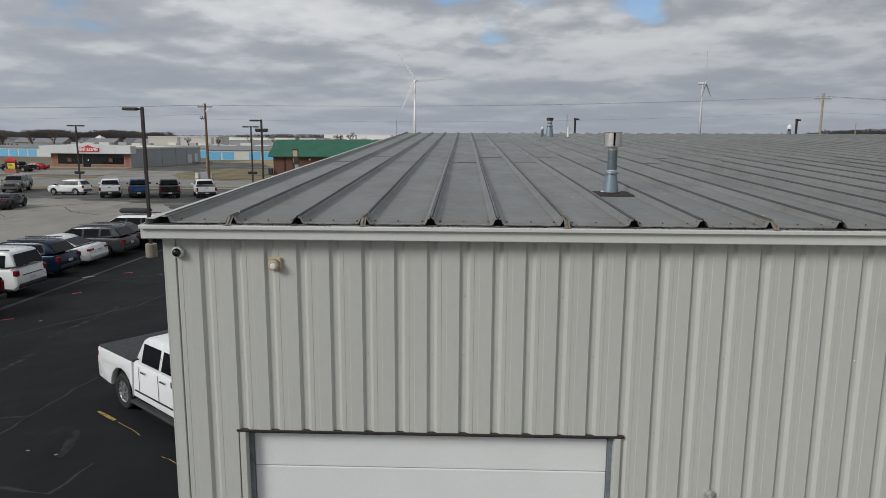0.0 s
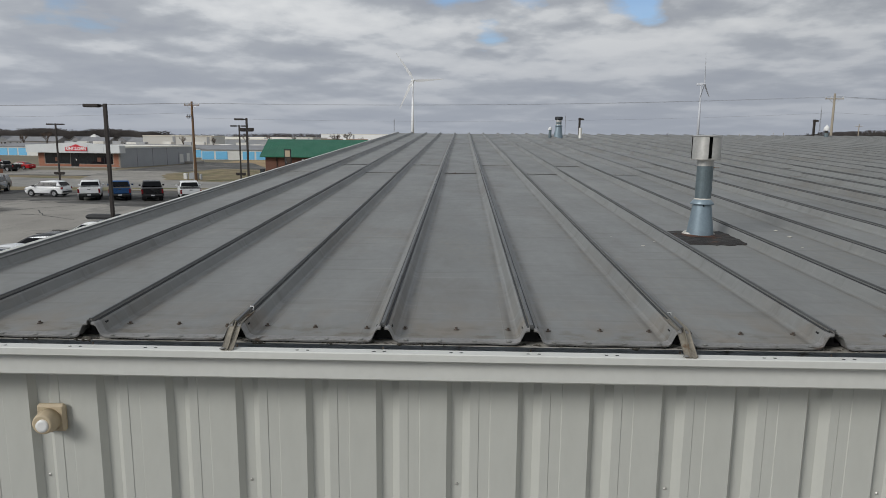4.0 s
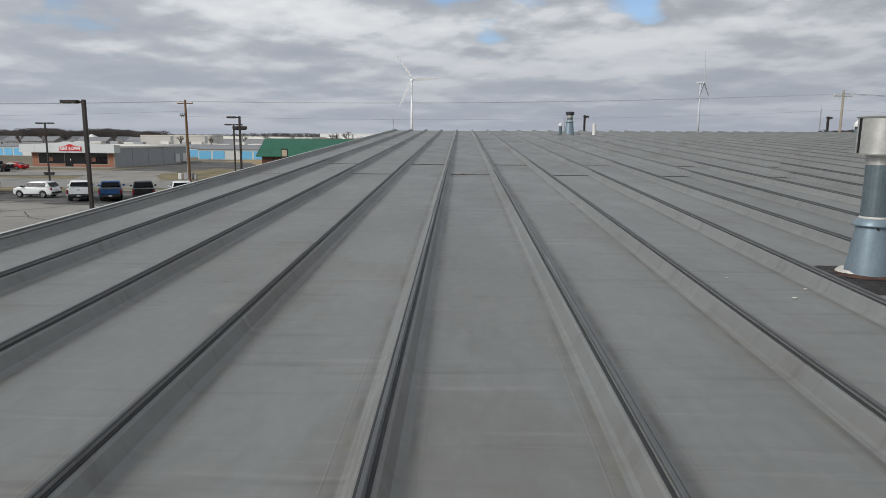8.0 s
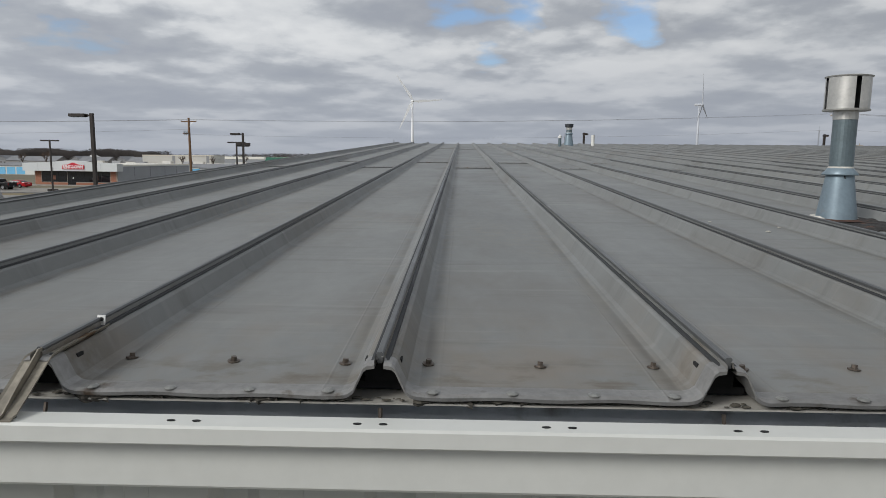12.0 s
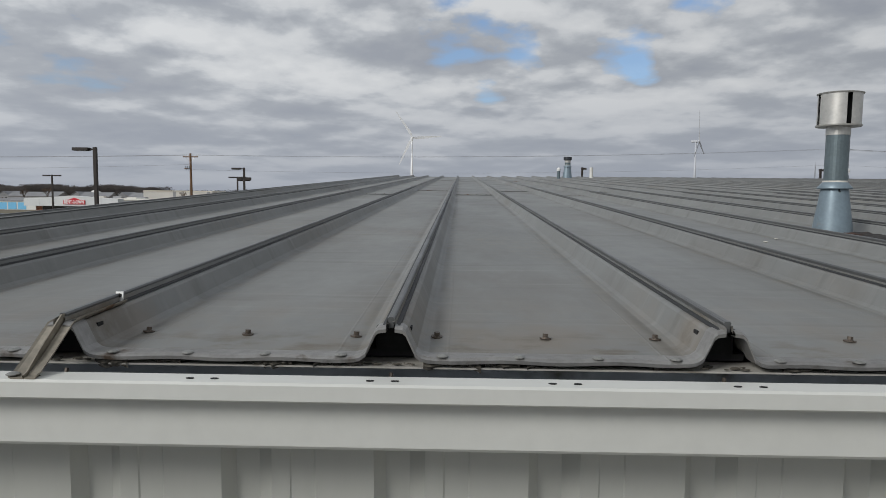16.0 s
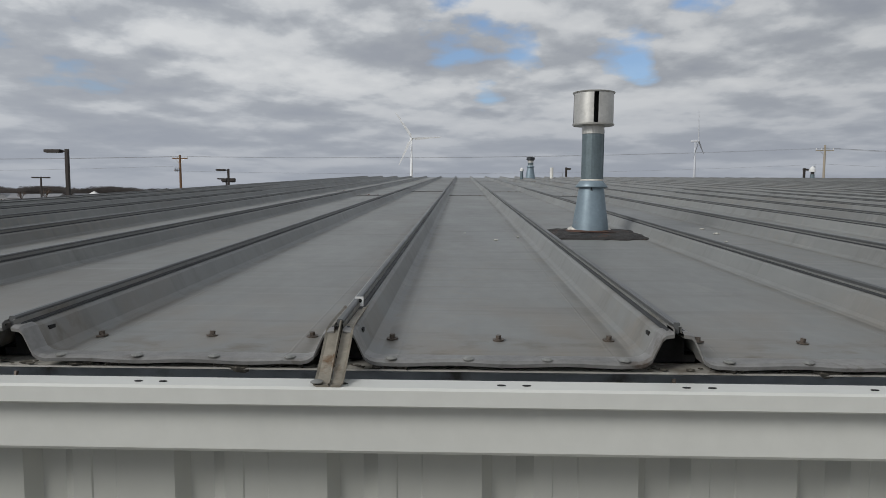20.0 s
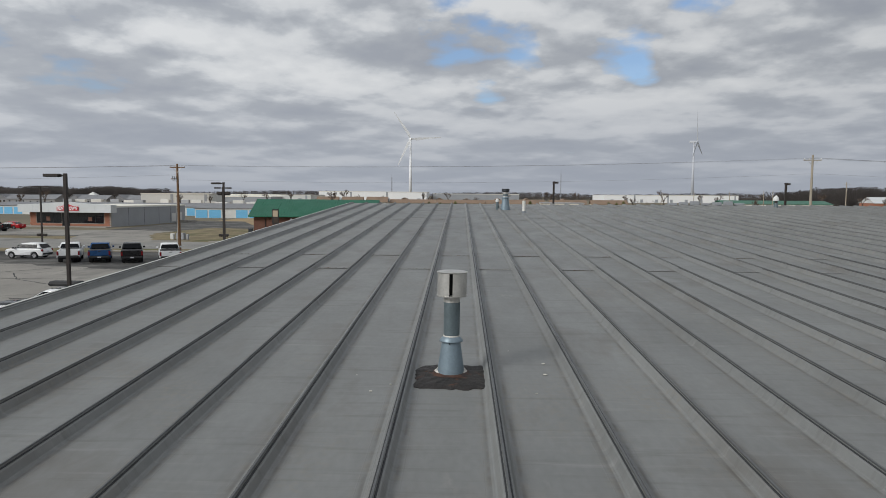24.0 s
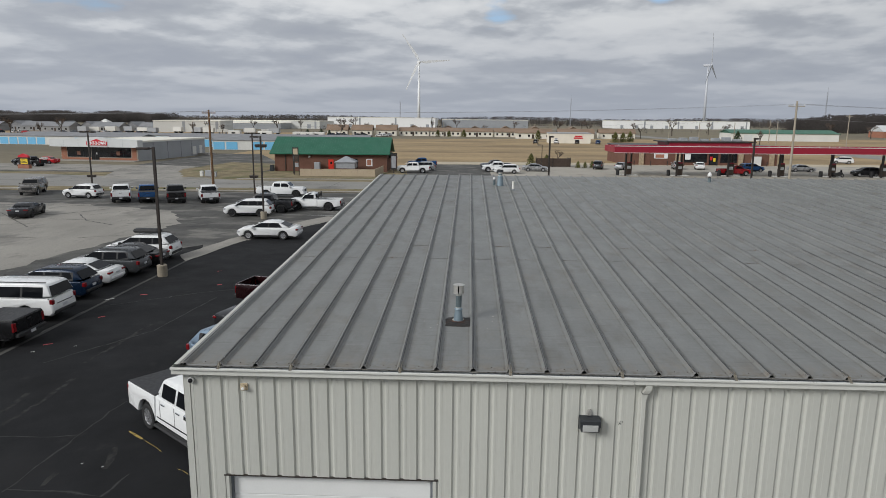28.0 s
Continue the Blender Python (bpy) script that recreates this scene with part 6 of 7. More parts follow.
car("coupe", CHAR, -38.2, 52.4, 104, "dark grey convertible with black soft top", "car", "", rims=M_RIMDARK)
# the group by the far lamp post
car("sedan", WHITE, -11.3, 42.4, 180, "white four-door sedan on black asphalt", "car", "cars by the far lamp post")
car("suv", WHITE, -17.0, 54.6, 184, "white crossover with black wheels", "car", "cars by the far lamp post", rims=M_RIMDARK)
car("crew_pickup", CHAR, -16.2, 57.6, 182, "dark grey pickup truck behind a white crossover", "pickup truck", "cars by the far lamp post", rims=M_RIMDARK)
car("single_pickup", WHITE, -11.5, 59.6, 181, "white single-cab pickup with black headache rack", "pickup truck", "cars by the far lamp post", rack=True, rims=M_RIMDARK)
car("crew_pickup", WHITE, -18.2, 70.6, 2, "large white crew cab pickup with black wheels", "pickup truck", "cars by the far lamp post", rims=M_RIMDARK)
# by the side street and the fuel station
car("crew_pickup", BLUE, -4.6, 124.0, 182, "bright blue pickup truck on the side street", "pickup truck", "")
car("crew_pickup", WHITE, -5.2, 110.0, 182, "white pickup truck on the side street", "pickup truck", "")
car("suv", SILVER, -3.8, 115.2, 182, "grey crossover between two pickup trucks", "car", "")
car("suv", WHITE, 11.6, 110.6, 185, "white crossover on the forecourt edge", "car", "")
car("crew_pickup", WHITE, 10.2, 114.5, 185, "white pickup truck by the forecourt", "pickup truck", "")
car("crew_pickup", CHAR, 9.9, 119.0, 188, "dark pickup truck by the side street", "pickup truck", "")
car("sedan", SILVER, 17.3, 116.5, -8, "silver coupe on the forecourt edge", "car", "")
for kd, cl, cx, cy, hd, lab in (("suv", GREY, 30.6, 124.5, 75, "grey crossover beside the store"), ("sedan", SILVER, 35.2, 124.0, 60, "silver sedan beside the store"), ("suv", SILVER, 46.8, 126.5, 80, "silver crossover parked by the store front"),
                                ("sedan", WHITE, 51.4, 127.0, 75, "white sedan parked by the store front"), ("suv", BLUE, 59.2, 121, 10, "blue crossover at the pumps"), ("single_pickup", RED, 52.5, 112.0, 2, "red pickup truck at the pumps"),
                                ("sedan", SILVER, 69.5, 122.5, -8, "silver sedan leaving the forecourt"), ("suv", CHAR, 76.5, 113.2, 176, "dark crossover on the forecourt"), ("suv", WHITE, 92, 150, 170, "white off-road vehicle on the road")):
    car(kd, cl, cx, cy, hd, lab, "pickup truck" if "pickup" in kd else "car", "cars at the fuel station")
car("crew_pickup", BLACK, -79.2, 115, 172, "black pickup truck beside the shop", "pickup truck", "")
car("suv", CHAR, -82.8, 118.6, 172, "dark crossover beside the shop", "car", "")
car("sedan", RED, -80.4, 121.8, 172, "red sedan beside the shop", "car", "")
mb = thing("motorcycle", Matrix.Translation((70.0, 110.2, 0)) @ Matrix.Rotation(radians(5), 4, 'Z'), "black touring motorcycle at the pumps", "motorcycle")
for xx in (-.75, .75):
    part("wheel", lathe(bmesh.new(), [(.2, -.06), (.32, -.06), (.32, .06), (.2, .06)], 18, Matrix.Translation((xx, 0, .32)) @ Matrix.Rotation(radians(90), 4, 'X'), False), M_TYRE, mb)
part("frame", slab(bmesh.new(), [(-.9, .3), (.5, .3), (.75, .7), (.55, 1.0), (.1, .95), (-.4, .78), (-1.0, .85)], -.2, .2, .05), M_BLACKPL, mb)
part("windshield", B(.45, -.22, .95, .5, .22, 1.35), M_CARGLASS, mb)
part("saddlebag", B(-1.05, -.42, .4, -.45, .42, .8, bevel=.05), M_BLACKPL, mb)

# ---- buildings across the street ----
M_BRICK = mat("red_brick", (.34, .15, .095), .9, 0, .12, .6, 10.0, .2, island=.06)
M_BRICKD = mat("brown_brick", (.15, .072, .05), .9, 0, .12, .6, 10.0, .2, island=.06)
M_MORTAR = mat("mortar", (.32, .29, .25), .95, 0, .1)
M_FASCIA = mat("pale_metal_fascia", (.60, .62, .62), .5, 0, .04, .3, 5.0)
M_GREYMETAL = mat("grey_metal_siding", (.34, .355, .375), .55, .1, .06, .3, 6.0)
M_WHITEROOF = mat("white_membrane_roof", (.80, .77, .68), .7, 0, .06, .1, 3.0)
M_GREYSIDE = mat("grey_house_siding", (.26, .265, .27), .7, 0, .1, .2, 4.0)
M_GREENROOF = mat("green_metal_roof", (.018, .13, .075), .45, .1, .08, .4, 6.0, island=.06)
M_SHOPGLASS = mat("dark_shop_glass", (.012, .013, .015), .05, 0, .05)
M_REDSIGN = mat("red_sign", (.55, .015, .03), .45, 0, .05)
M_WHITESIGN = mat("white_sign", (.80, .80, .80), .45, 0, .03)
M_YELLOWSIGN = mat("yellow_sign", (.75, .55, .03), .45, 0, .03)
M_BLUEDOOR = mat("sky_blue_roller_door", (.17, .48, .74), .5, 0, .05)
M_WHITEWALL = mat("white_painted_wall", (.66, .66, .63), .6, 0, .06, .1, 2.0)
M_GREYROOF = mat("grey_shingle_roof", (.225, .23, .24), .9, 0, .12, .3, 4.0)
M_TANROOF = mat("tan_shingle_roof", (.235, .165, .115), .9, 0, .14, .2, 4.0)
M_CREAM = mat("cream_siding", (.74, .70, .61), .7, 0, .05, .3, 4.0)
M_CANOPY = mat("dark_red_canopy", (.27, .009, .028), .4, 0, .04, .3, 4.0)
M_STONE = mat("tan_ledge_stone", (.36, .28, .19), .9, 0, .3, 2.5, 12.0, .3)
M_TANFENCE = mat("tan_painted_fence", (.44, .36, .26), .8, 0, .06, .5, 6.0)
M_REDDOOR = mat("bright_red_door", (.60, .03, .015), .4, 0, .04)
M_GREYTARP = mat("grey_tarpaulin", (.30, .31, .33), .6, 0, .1, 2.0, 12.0, .2)
M_BROWNWOOD = mat("dark_brown_fence", (.06, .042, .032), .85, 0, .15, 2.0, 20.0)
M_DARKROOF = mat("dark_flat_roof", (.10, .10, .105), .9, 0, .1, .2, 3.0)


def block(name, x, y, w, d, h, rot, wall, label, category="building"):
    """An upright walled body; its parts are added in its own axes, front along -y."""
    t = thing(name, Matrix.Translation((x, y, 0)) @ Matrix.Rotation(radians(rot), 4, 'Z'), label, category)
    part("wall", B(0, 0, -.1, w, d, h), wall, t)
    return t


def gable(t, x0, y0, w, d, h, rise, material, over=.5, axis='x', ribs=0.0):
    """A pitched roof of two slabs, with seams where they show."""
    th = .14
    if axis == 'x':
        prof = [(-over, 0), (d / 2, rise + over * rise / (d / 2)), (d + over, 0)]
    else:
        prof = [(-over, 0), (w / 2, rise + over * rise / (w / 2)), (w + over, 0)]
    bm = bmesh.new()
    ln = w if axis == 'x' else d
    a, b = [], []
    for p in [(prof[0][0], h), (prof[1][0], h + prof[1][1]), (prof[2][0], h), (prof[2][0], h - th), (prof[1][0], h + prof[1][1] - th), (prof[0][0], h - th)]:
        for lst, u in ((a, -over), (b, ln + over)):
            lst.append(bm.verts.new((x0 + u, y0 + p[0], p[1]) if axis == 'x' else (x0 + p[0], y0 + u, p[1])))
    for i in range(6):
        bm.faces.new((a[i], a[(i + 1) % 6], b[(i + 1) % 6], b[i]))
    bm.faces.new(a[::-1]); bm.faces.new(b)
    bmesh.ops.recalc_face_normals(bm, faces=bm.faces[:])
    rf = part("roof", bm, material, t)
    # gable infill
    for u in (0, ln):
        bm = bmesh.new()
        pts = [(prof[0][0] + over, h - th), (prof[1][0], h + rise - th), (prof[2][0] - over, h - th)]
        bm.faces.new([bm.verts.new((x0 + u, y0 + q, z) if axis == 'x' else (x0 + q, y0 + u, z)) for q, z in pts])
        part("gable", bm, t.children[0].data.materials[0], t)
    if ribs:
        n_ = int((ln + 2 * over) / ribs)
        sl = math.atan2(prof[1][1], prof[1][0] - prof[0][0])
        run = math.hypot(prof[1][1], prof[1][0] - prof[0][0])
        bm = B(-.02, 0, 0, .02, run, .045)
        me = mesh_of(bm, "roof_seam", material)
        for k in range(n_ + 1):
            put("roof_seam", me, rf, Matrix.Translation((x0 - over + k * ribs, y0 - over, h)) @ Matrix.Rotation(sl, 4, 'X'))
    return rf


def bricks(t, x0, x1, z0, z1, y, material):
    """Courses on the front face: brick pieces laid in running bond, larger than life only in number per object."""
    bw, bh = .40, .20
    me = mesh_of(B(0, -.03, 0, bw - .02, 0, bh - .02, bevel=.0), "brick", material)
    row = 0
    z = z0
    while z + bh <= z1 + .01:
        x = x0 + (bw / 2 if row % 2 else 0)
        while x + bw <= x1 + .01:
            put("brick", me, t, Matrix.Translation((x, y, z)))
            x += bw
        z += bh
        row += 1


# the rent-to-own shop
S = block("shop", -79.3, 126.6, 19.2, 24.0, 4.2, -7.0, M_GREYMETAL, "pale metal shop with brick front and white fascia", "shop")
part("roof", B(-.1, .6, 4.2, 19.3, 24.1, 4.55, bevel=.05), M_WHITEROOF, S, "white membrane roof")
bm = bmesh.new()
fp = [(-1.6, 3.1), (20.2, 3.1), (20.2, 4.75), (15.0, 4.95), (9.2, 5.35), (3.5, 4.95), (-1.6, 4.75)]
fa = [bm.verts.new((x, -1.3, z)) for x, z in fp]
fb = [bm.verts.new((x, .3, z)) for x, z in fp]
for i in range(7):
    bm.faces.new((fa[i], fa[(i + 1) % 7], fb[(i + 1) % 7], fb[i]))
bm.faces.new(fa); bm.faces.new(fb[::-1])
bmesh.ops.recalc_face_normals(bm, faces=bm.faces[:])
fas = part("fascia", bm, M_FASCIA, S, "pale metal fascia with low peak")
for q in range(1, 6):
    part("fascia_joint", B(-1.6 + q * 3.63, -1.312, 3.12, -1.57 + q * 3.63, -1.3, 4.7), M_GREYMETAL, fas)
part("front_wall", B(0, -.12, -.1, 19.2, -.02, 3.1), M_MORTAR, S)
fr = S.children[-1]
bricks(fr, 0.02, 19.2, 0, .62, -.12, M_BRICK)
bricks(fr, 0.02, 1.62, .62, 3.1, -.12, M_BRICK)
bricks(fr, 17.62, 19.2, .62, 3.1, -.12, M_BRICK)
for q in range(8):
    if q == 3:
        continue
    x0 = 1.75 + q * 1.98
    w_ = part("window", B(x0, -.15, .72, x0 + 1.9, -.10, 3.0), M_SHOPGLASS, S, "dark shop window")
    part("window_frame", B(x0 - .04, -.17, .66, x0 + .0, -.09, 3.05), M_BLACKPL, w_)
    if q in (1, 6):
        part("window_poster", B(x0 + .3, -.165, 1.2, x0 + 1.2, -.152, 2.1), M_BRICKD, w_, "faded window poster")
dr = part("door", B(7.75, -.16, .02, 9.6, -.10, 3.0), M_SHOPGLASS, S, "dark glass double door")
part("door_frame", B(8.65, -.18, .02, 8.71, -.15, 3.0), M_BLACKPL, dr)
part("door_sticker", B(8.95, -.175, 1.4, 9.15, -.162, 1.75), M_WHITESIGN, dr)
bm = bmesh.new()
sp = [(7.8, 3.5), (12.8, 3.5), (12.8, 4.35), (11.5, 4.5), (10.3, 4.95), (9.1, 4.5), (7.8, 4.35)]
sa = [bm.verts.new((x, -1.42, z)) for x, z in sp]
sb = [bm.verts.new((x, -1.3, z)) for x, z in sp]
for i in range(7):
    bm.faces.new((sa[i], sa[(i + 1) % 7], sb[(i + 1) % 7], sb[i]))
bm.faces.new(sa)
bmesh.ops.recalc_face_normals(bm, faces=bm.faces[:])
sg = part("sign_board", bm, M_REDSIGN, S, "red peaked sign board")


def text(body, size, m, material, parent, name="lettering", bold=.012):
    cu = bpy.data.curves.new(name, 'FONT')
    cu.body, cu.size, cu.align_x, cu.align_y, cu.extrude, cu.offset = body, size, 'CENTER', 'CENTER', .01, bold
    tmp = bpy.data.objects.new(name, cu)
    scene.collection.objects.link(tmp)
    me = bpy.data.meshes.new_from_object(tmp.evaluated_get(bpy.context.evaluated_depsgraph_get()))
    bpy.data.objects.remove(tmp)
    me.materials.clear()
    me.materials.append(material)
    return put(name, me, parent, m)


text("RENT-2-OWN", 1.0, Matrix.Translation((10.3, -1.44, 3.97)) @ Matrix.Rotation(radians(90), 4, 'X') @ Matrix.Diagonal((.74, 1, 1, 1)), M_WHITESIGN, sg, "lettering", .03)
part("sidewalk", B(-.5, -2.4, -.05, 20, -.15, .10), M_KERB, S, "pale concrete walk")
for x in (19.21,):
    for q in (4.8, 9.6, 14.4, 18.4):
        part("siding_joint", B(x - .005, q, 0, x + .012, q + .05, 4.15), M_BRONZE, S)
    part("side_door", B(x - .005, 21.6, .5, x + .03, 22.7, 2.6), M_WHITEWALL, S, "white side door")
    part("roller_door", B(x - .005, 18.9, .3, x + .03, 20.3, 2.4), M_WHITEWALL, S, "pale roller door")
    part("gutter", B(x, .6, 4.1, x + .14, 24.0, 4.25), M_FASCIA, S)
    part("loading_dock", B(x, 20.7, -.05, x + 3, 24.0, .5), M_KERB, S, "low concrete dock")
S.matrix_basis = Matrix.Translation((-85.2, 134.8, 0)) @ Matrix.Rotation(radians(-7), 4, 'Z') @ Matrix.Diagonal((.965, 1.19, .94, 1))
ps = thing("pylon_sign", Matrix.Translation((-76.6, 109.3, 0)) @ Matrix.Rotation(radians(-8), 4, 'Z'), "red and yellow roadside sign on a brick base", "sign")
part("base", B(-1.15, -.35, 0, 1.15, .35, .7), M_BRICK, ps, "brick base")
part("cabinet", B(-1.0, -.2, .7, 1.0, .2, 2.2), M_BRONZE, ps)
part("face", B(-.55, -.22, .8, .9, -.2, 1.75), M_YELLOWSIGN, ps, "yellow changeable face")
part("top_board", slab(bmesh.new(), [(-1.1, 2.0), (1.1, 2.0), (1.0, 2.35), (0, 2.7), (-1.0, 2.35)], -.24, .24, .03), M_REDSIGN, ps, "red peaked top")
for q in range(3):
    part("writing_bar", B(-.4, -.232, 1.0 + q * .25, .7 - q * .2, -.221, 1.1 + q * .25), M_BRONZE, ps)

# the brick bar with the green roof
G = block("brick_building", -30.5, 110.3, 20.4, 11.0, 3.25, 2.0, M_MORTAR, "brown brick building with green standing-seam roof", "restaurant")
G.children[0].data.materials[0] = M_BRICKD
gable(G, 0, 0, 20.2, 11.0, 3.2, 2.5, M_GREENROOF, .75, 'x', .45)
bw_ = part("brick_face", B(0, -.012, 0, 20.2, -.004, 3.1), M_MORTAR, G)
bw_.data.materials[0] = M_BRICKD
part("downpipe", B(1.9, -.12, 0, 2.02, -.02, 3.1), M_BRONZE, G)
rd = part("red_door", B(9.75, -.06, .05, 10.7, -.0, 2.15), M_REDDOOR, G, "bright red door")
part("door_window", B(10.1, -.075, 1.3, 10.4, -.058, 1.75), M_SHOPGLASS, rd)
for x0, col in ((13.9, M_SHOPGLASS), (16.65, M_WHITESIGN)):
    part("window", B(x0, -.07, 1.0, x0 + 1.1, -.0, 2.3), col, G, "small framed window or poster")
part("poster_print", B(16.8, -.08, 1.15, 17.55, -.069, 2.15), M_BRICK, G, "faded pink poster")
part("gable_board", B(20.9, -.8, 3.1, 21.02, 5.5, 3.3), M_GREENROOF, G)
for q in range(4):
    part("side_window", B(20.2, 1.2 + q * 2.4, .9, 20.24, 2.6 + q * 2.4, 2.4), M_SHOPGLASS, G, "dark side window")
part("entry_hood", slab(bmesh.new(), [(20.2, 2.3), (22.0, 2.3), (20.2, 3.4)], 3.6, 6.6, .03), M_BRONZE, G, "dark entry hood")
part("ac_unit", B(7.4, -1.4, 0, 8.4, -.5, 1.7, bevel=.04), M_GREYMETAL, G, "grey air conditioning unit")
part("wall_lamp", B(6.2, -.2, 2.5, 6.5, -.02, 2.8), M_WHITEPL, G)
part("meter_box", B(-.8, -.6, 0, -.1, .0, 1.1, bevel=.04), M_SLATE, G, "dark grey utility box")
tent = thing("gazebo_tent", Matrix.Translation((-16.9, 107.6, 0)) @ Matrix.Rotation(radians(2), 4, 'Z'), "grey canvas gazebo on the patio", "gazebo")
part("canopy", lathe(bmesh.new(), [(2.6, 1.9), (2.65, 2.0), (.2, 2.95)], 4, Matrix.Rotation(radians(45), 4, 'Z') ), M_GREYTARP, tent)
part("curtain", B(-1.7, -1.7, .9, 1.7, 1.7, 1.95), M_GREYTARP, tent)
for sx in (-1.75, 1.75):
    for sy in (-1.75, 1.75):
        part("post", rod(bmesh.new(), (sx, sy, 0), (sx, sy, 2.0), .05), M_BRONZE, tent)
for nm, ax, ay, bx, by in (("patio_fence", -23.4, 100.2, -10.9, 100.7), ("patio_fence", -10.9, 100.7, -10.6, 109.6)):
    d = Vector((bx - ax, by - ay, 0))
    ft = thing(nm, Matrix.Translation((ax, ay, 0)) @ d.to_track_quat('X', 'Z').to_matrix().to_4x4(), "tan painted board fence round the patio", "fence", "patio fences")
    n_ = int(d.length / .9)
    for q in range(n_):
        part("board", B(q * d.length / n_ + .01, -.04, 0, (q + 1) * d.length / n_ - .01, .04, 1.15), M_TANFENCE, ft)
    part("cap_rail", B(0, -.07, 1.15, d.length, .07, 1.2), M_TANFENCE, ft)
pst = thing("bar_sign", Matrix.Translation((-24.6, 101.5, 0)), "dark framed sign board on two posts", "sign")
for q in (-.0, .75):
    part("post", B(q - .05, -.05, 0, q + .05, .05, 3.3), M_BRONZE, pst)
part("board", B(-.05, -.07, 2.3, .8, .07, 3.4), M_BRONZE, pst)
part("face", B(.08, -.085, 2.5, .68, -.071, 3.2), M_BROWNWOOD, pst, "dull brown sign face")
part("lower_face", B(.08, -.085, 1.4, .68, -.06, 2.1), M_GREYTARP, pst, "grey lower face")
ms = thing("menu_board", Matrix.Translation((-8.6, 108.5, 0)), "black sign panel on a post", "sign")
part("post", B(-.08, -.08, 0, .08, .08, 1.0), M_BRONZE, ms)
part("panel", B(-.5, -.12, .6, .5, .12, 3.3, bevel=.03), M_BLACKPL, ms)
part("face", B(-.38, -.135, .9, .38, -.121, 3.0), M_GREYTARP, ms, "pale worn face")

# fuel station
can = thing("fuel_canopy", Matrix.Translation((29.8, 106.2, 0)) @ Matrix.Rotation(radians(2.0), 4, 'Z'), "long dark red fuel station canopy on paired posts", "canopy")
CL = 58
part("deck", B(.2, .2, 4.35, CL - .2, 7.3, 4.95), M_WHITEWALL, can, "white canopy deck")
for nm, a in (("front_fascia", (0, 0, 4.15, CL, .2, 5.2)), ("back_fascia", (0, 7.3, 4.15, CL, 7.5, 5.2)), ("end_fascia", (0, .2, 4.15, .2, 7.3, 5.2)), ("end_fascia", (CL - .2, .2, 4.15, CL, 7.3, 5.2))):
    part(nm, B(*a), M_CANOPY, can)
part("top_rail", B(-.03, -.04, 5.2, CL + .03, .16, 5.30), M_FASCIA, can, "pale top edge")
part("lower_rail", B(-.03, -.04, 4.08, CL + .03, .16, 4.15), M_FASCIA, can, "pale lower edge")
for q in range(34):
    part("rail_stud", B(.6 + q * 1.72, -.02, 5.3, .66 + q * 1.72, .04, 5.5), M_ALU, can)
for q in range(6):
    for s in (0, 1.55):
        part("post", B(2.6 + q * 9.0 + s - .14, 2.0 + s * 1.5, 0, 2.6 + q * 9.0 + s + .14, 2.28 + s * 1.5, 4.35), M_BRONZE, can)
for q in range(6):
    x0, y0 = 29.8 + 2.6 + q * 9.0, 106.2 + 2.9 + q * .3
    pm = thing("fuel_pump", Matrix.Translation((x0 + .7, y0 + .4, 0)), "grey fuel pump with brown side panels", "fuel pump", "fuel pumps")
    part("island", B(-1.6, -.5, 0, 1.6, .5, .15, bevel=.03), M_WHITEPAINT, pm)
    part("cabinet", B(-.5, -.3, .15, .5, .3, 2.15, bevel=.03), M_BROWNWOOD, pm)
    part("screen", B(-.3, -.315, 1.2, .3, -.3, 1.7), M_FASCIA, pm)
    part("nozzle", B(-.6, -.1, .9, -.5, .1, 1.3), M_BLACKPL, pm)
    part("top_sign", B(-.5, -.12, 2.15, .5, .12, 2.4), M_CANOPY, pm)
    bn = thing("bin", Matrix.Translation((x0 - 1.2, y0 + .4, 0)), "black litter bin beside a pump", "bin", "forecourt bins")
    part("body", lathe(bmesh.new(), [(.3, 0), (.32, .9), (.2, 1.05)], 12), M_BLACKPL, bn)
ST = block("store", 39.0, 138.6, 33.5, 16, 3.9, 2.0, M_BRICKD, "brown brick fuel station store with stone piers", "shop")
part("parapet", B(9.5, -.25, 3.9, 27.5, 8, 4.9), M_CANOPY, ST, "dark red parapet band")
part("roof_cap", B(8.6, -.5, 4.9, 28.4, 8.4, 5.15), M_BRONZE, ST, "dark roof cap")
part("roof", B(-.2, -.3, 3.9, 33.7, 16.2, 4.15), M_DARKROOF, ST)
for x0 in (3.6, 11.6, 25.4, 32.2):
    part("stone_pier", B(x0 - .5, -.35, 0, x0 + .5, .05, 4.05), M_STONE, ST, "ledge stone pier")
for x0, x1 in ((13.0, 18.0), (21.0, 24.6)):
    part("window", B(x0, -.08, .6, x1, -.0, 2.9), M_SHOPGLASS, ST, "dark shop window")
ed = part("entrance", B(18.5, -.12, .02, 20.4, .0, 2.7), M_SHOPGLASS, ST, "glass entrance door")
part("poster", B(18.7, -.14, 1.1, 19.2, -.121, 1.9), M_REDSIGN, ed)
part("poster", B(19.4, -.14, .8, 19.9, -.121, 1.6), M_YELLOWSIGN, ed)
part("banner", B(6.4, -.1, 1.4, 9.4, -.01, 2.5), M_WHITESIGN, ST, "wide white food banner")
part("banner_print", B(6.7, -.12, 1.55, 8.6, -.101, 2.3), M_BRICK, ST, "reddish print")
part("ice_box", B(27.8, -1.0, 0, 29.6, -.1, 2.0, bevel=.05), M_WHITEWALL, ST, "white ice merchandiser")
part("notice", B(13.2, -.14, 1.2, 14.4, -.09, 2.4), M_WHITESIGN, ST, "white window notice")
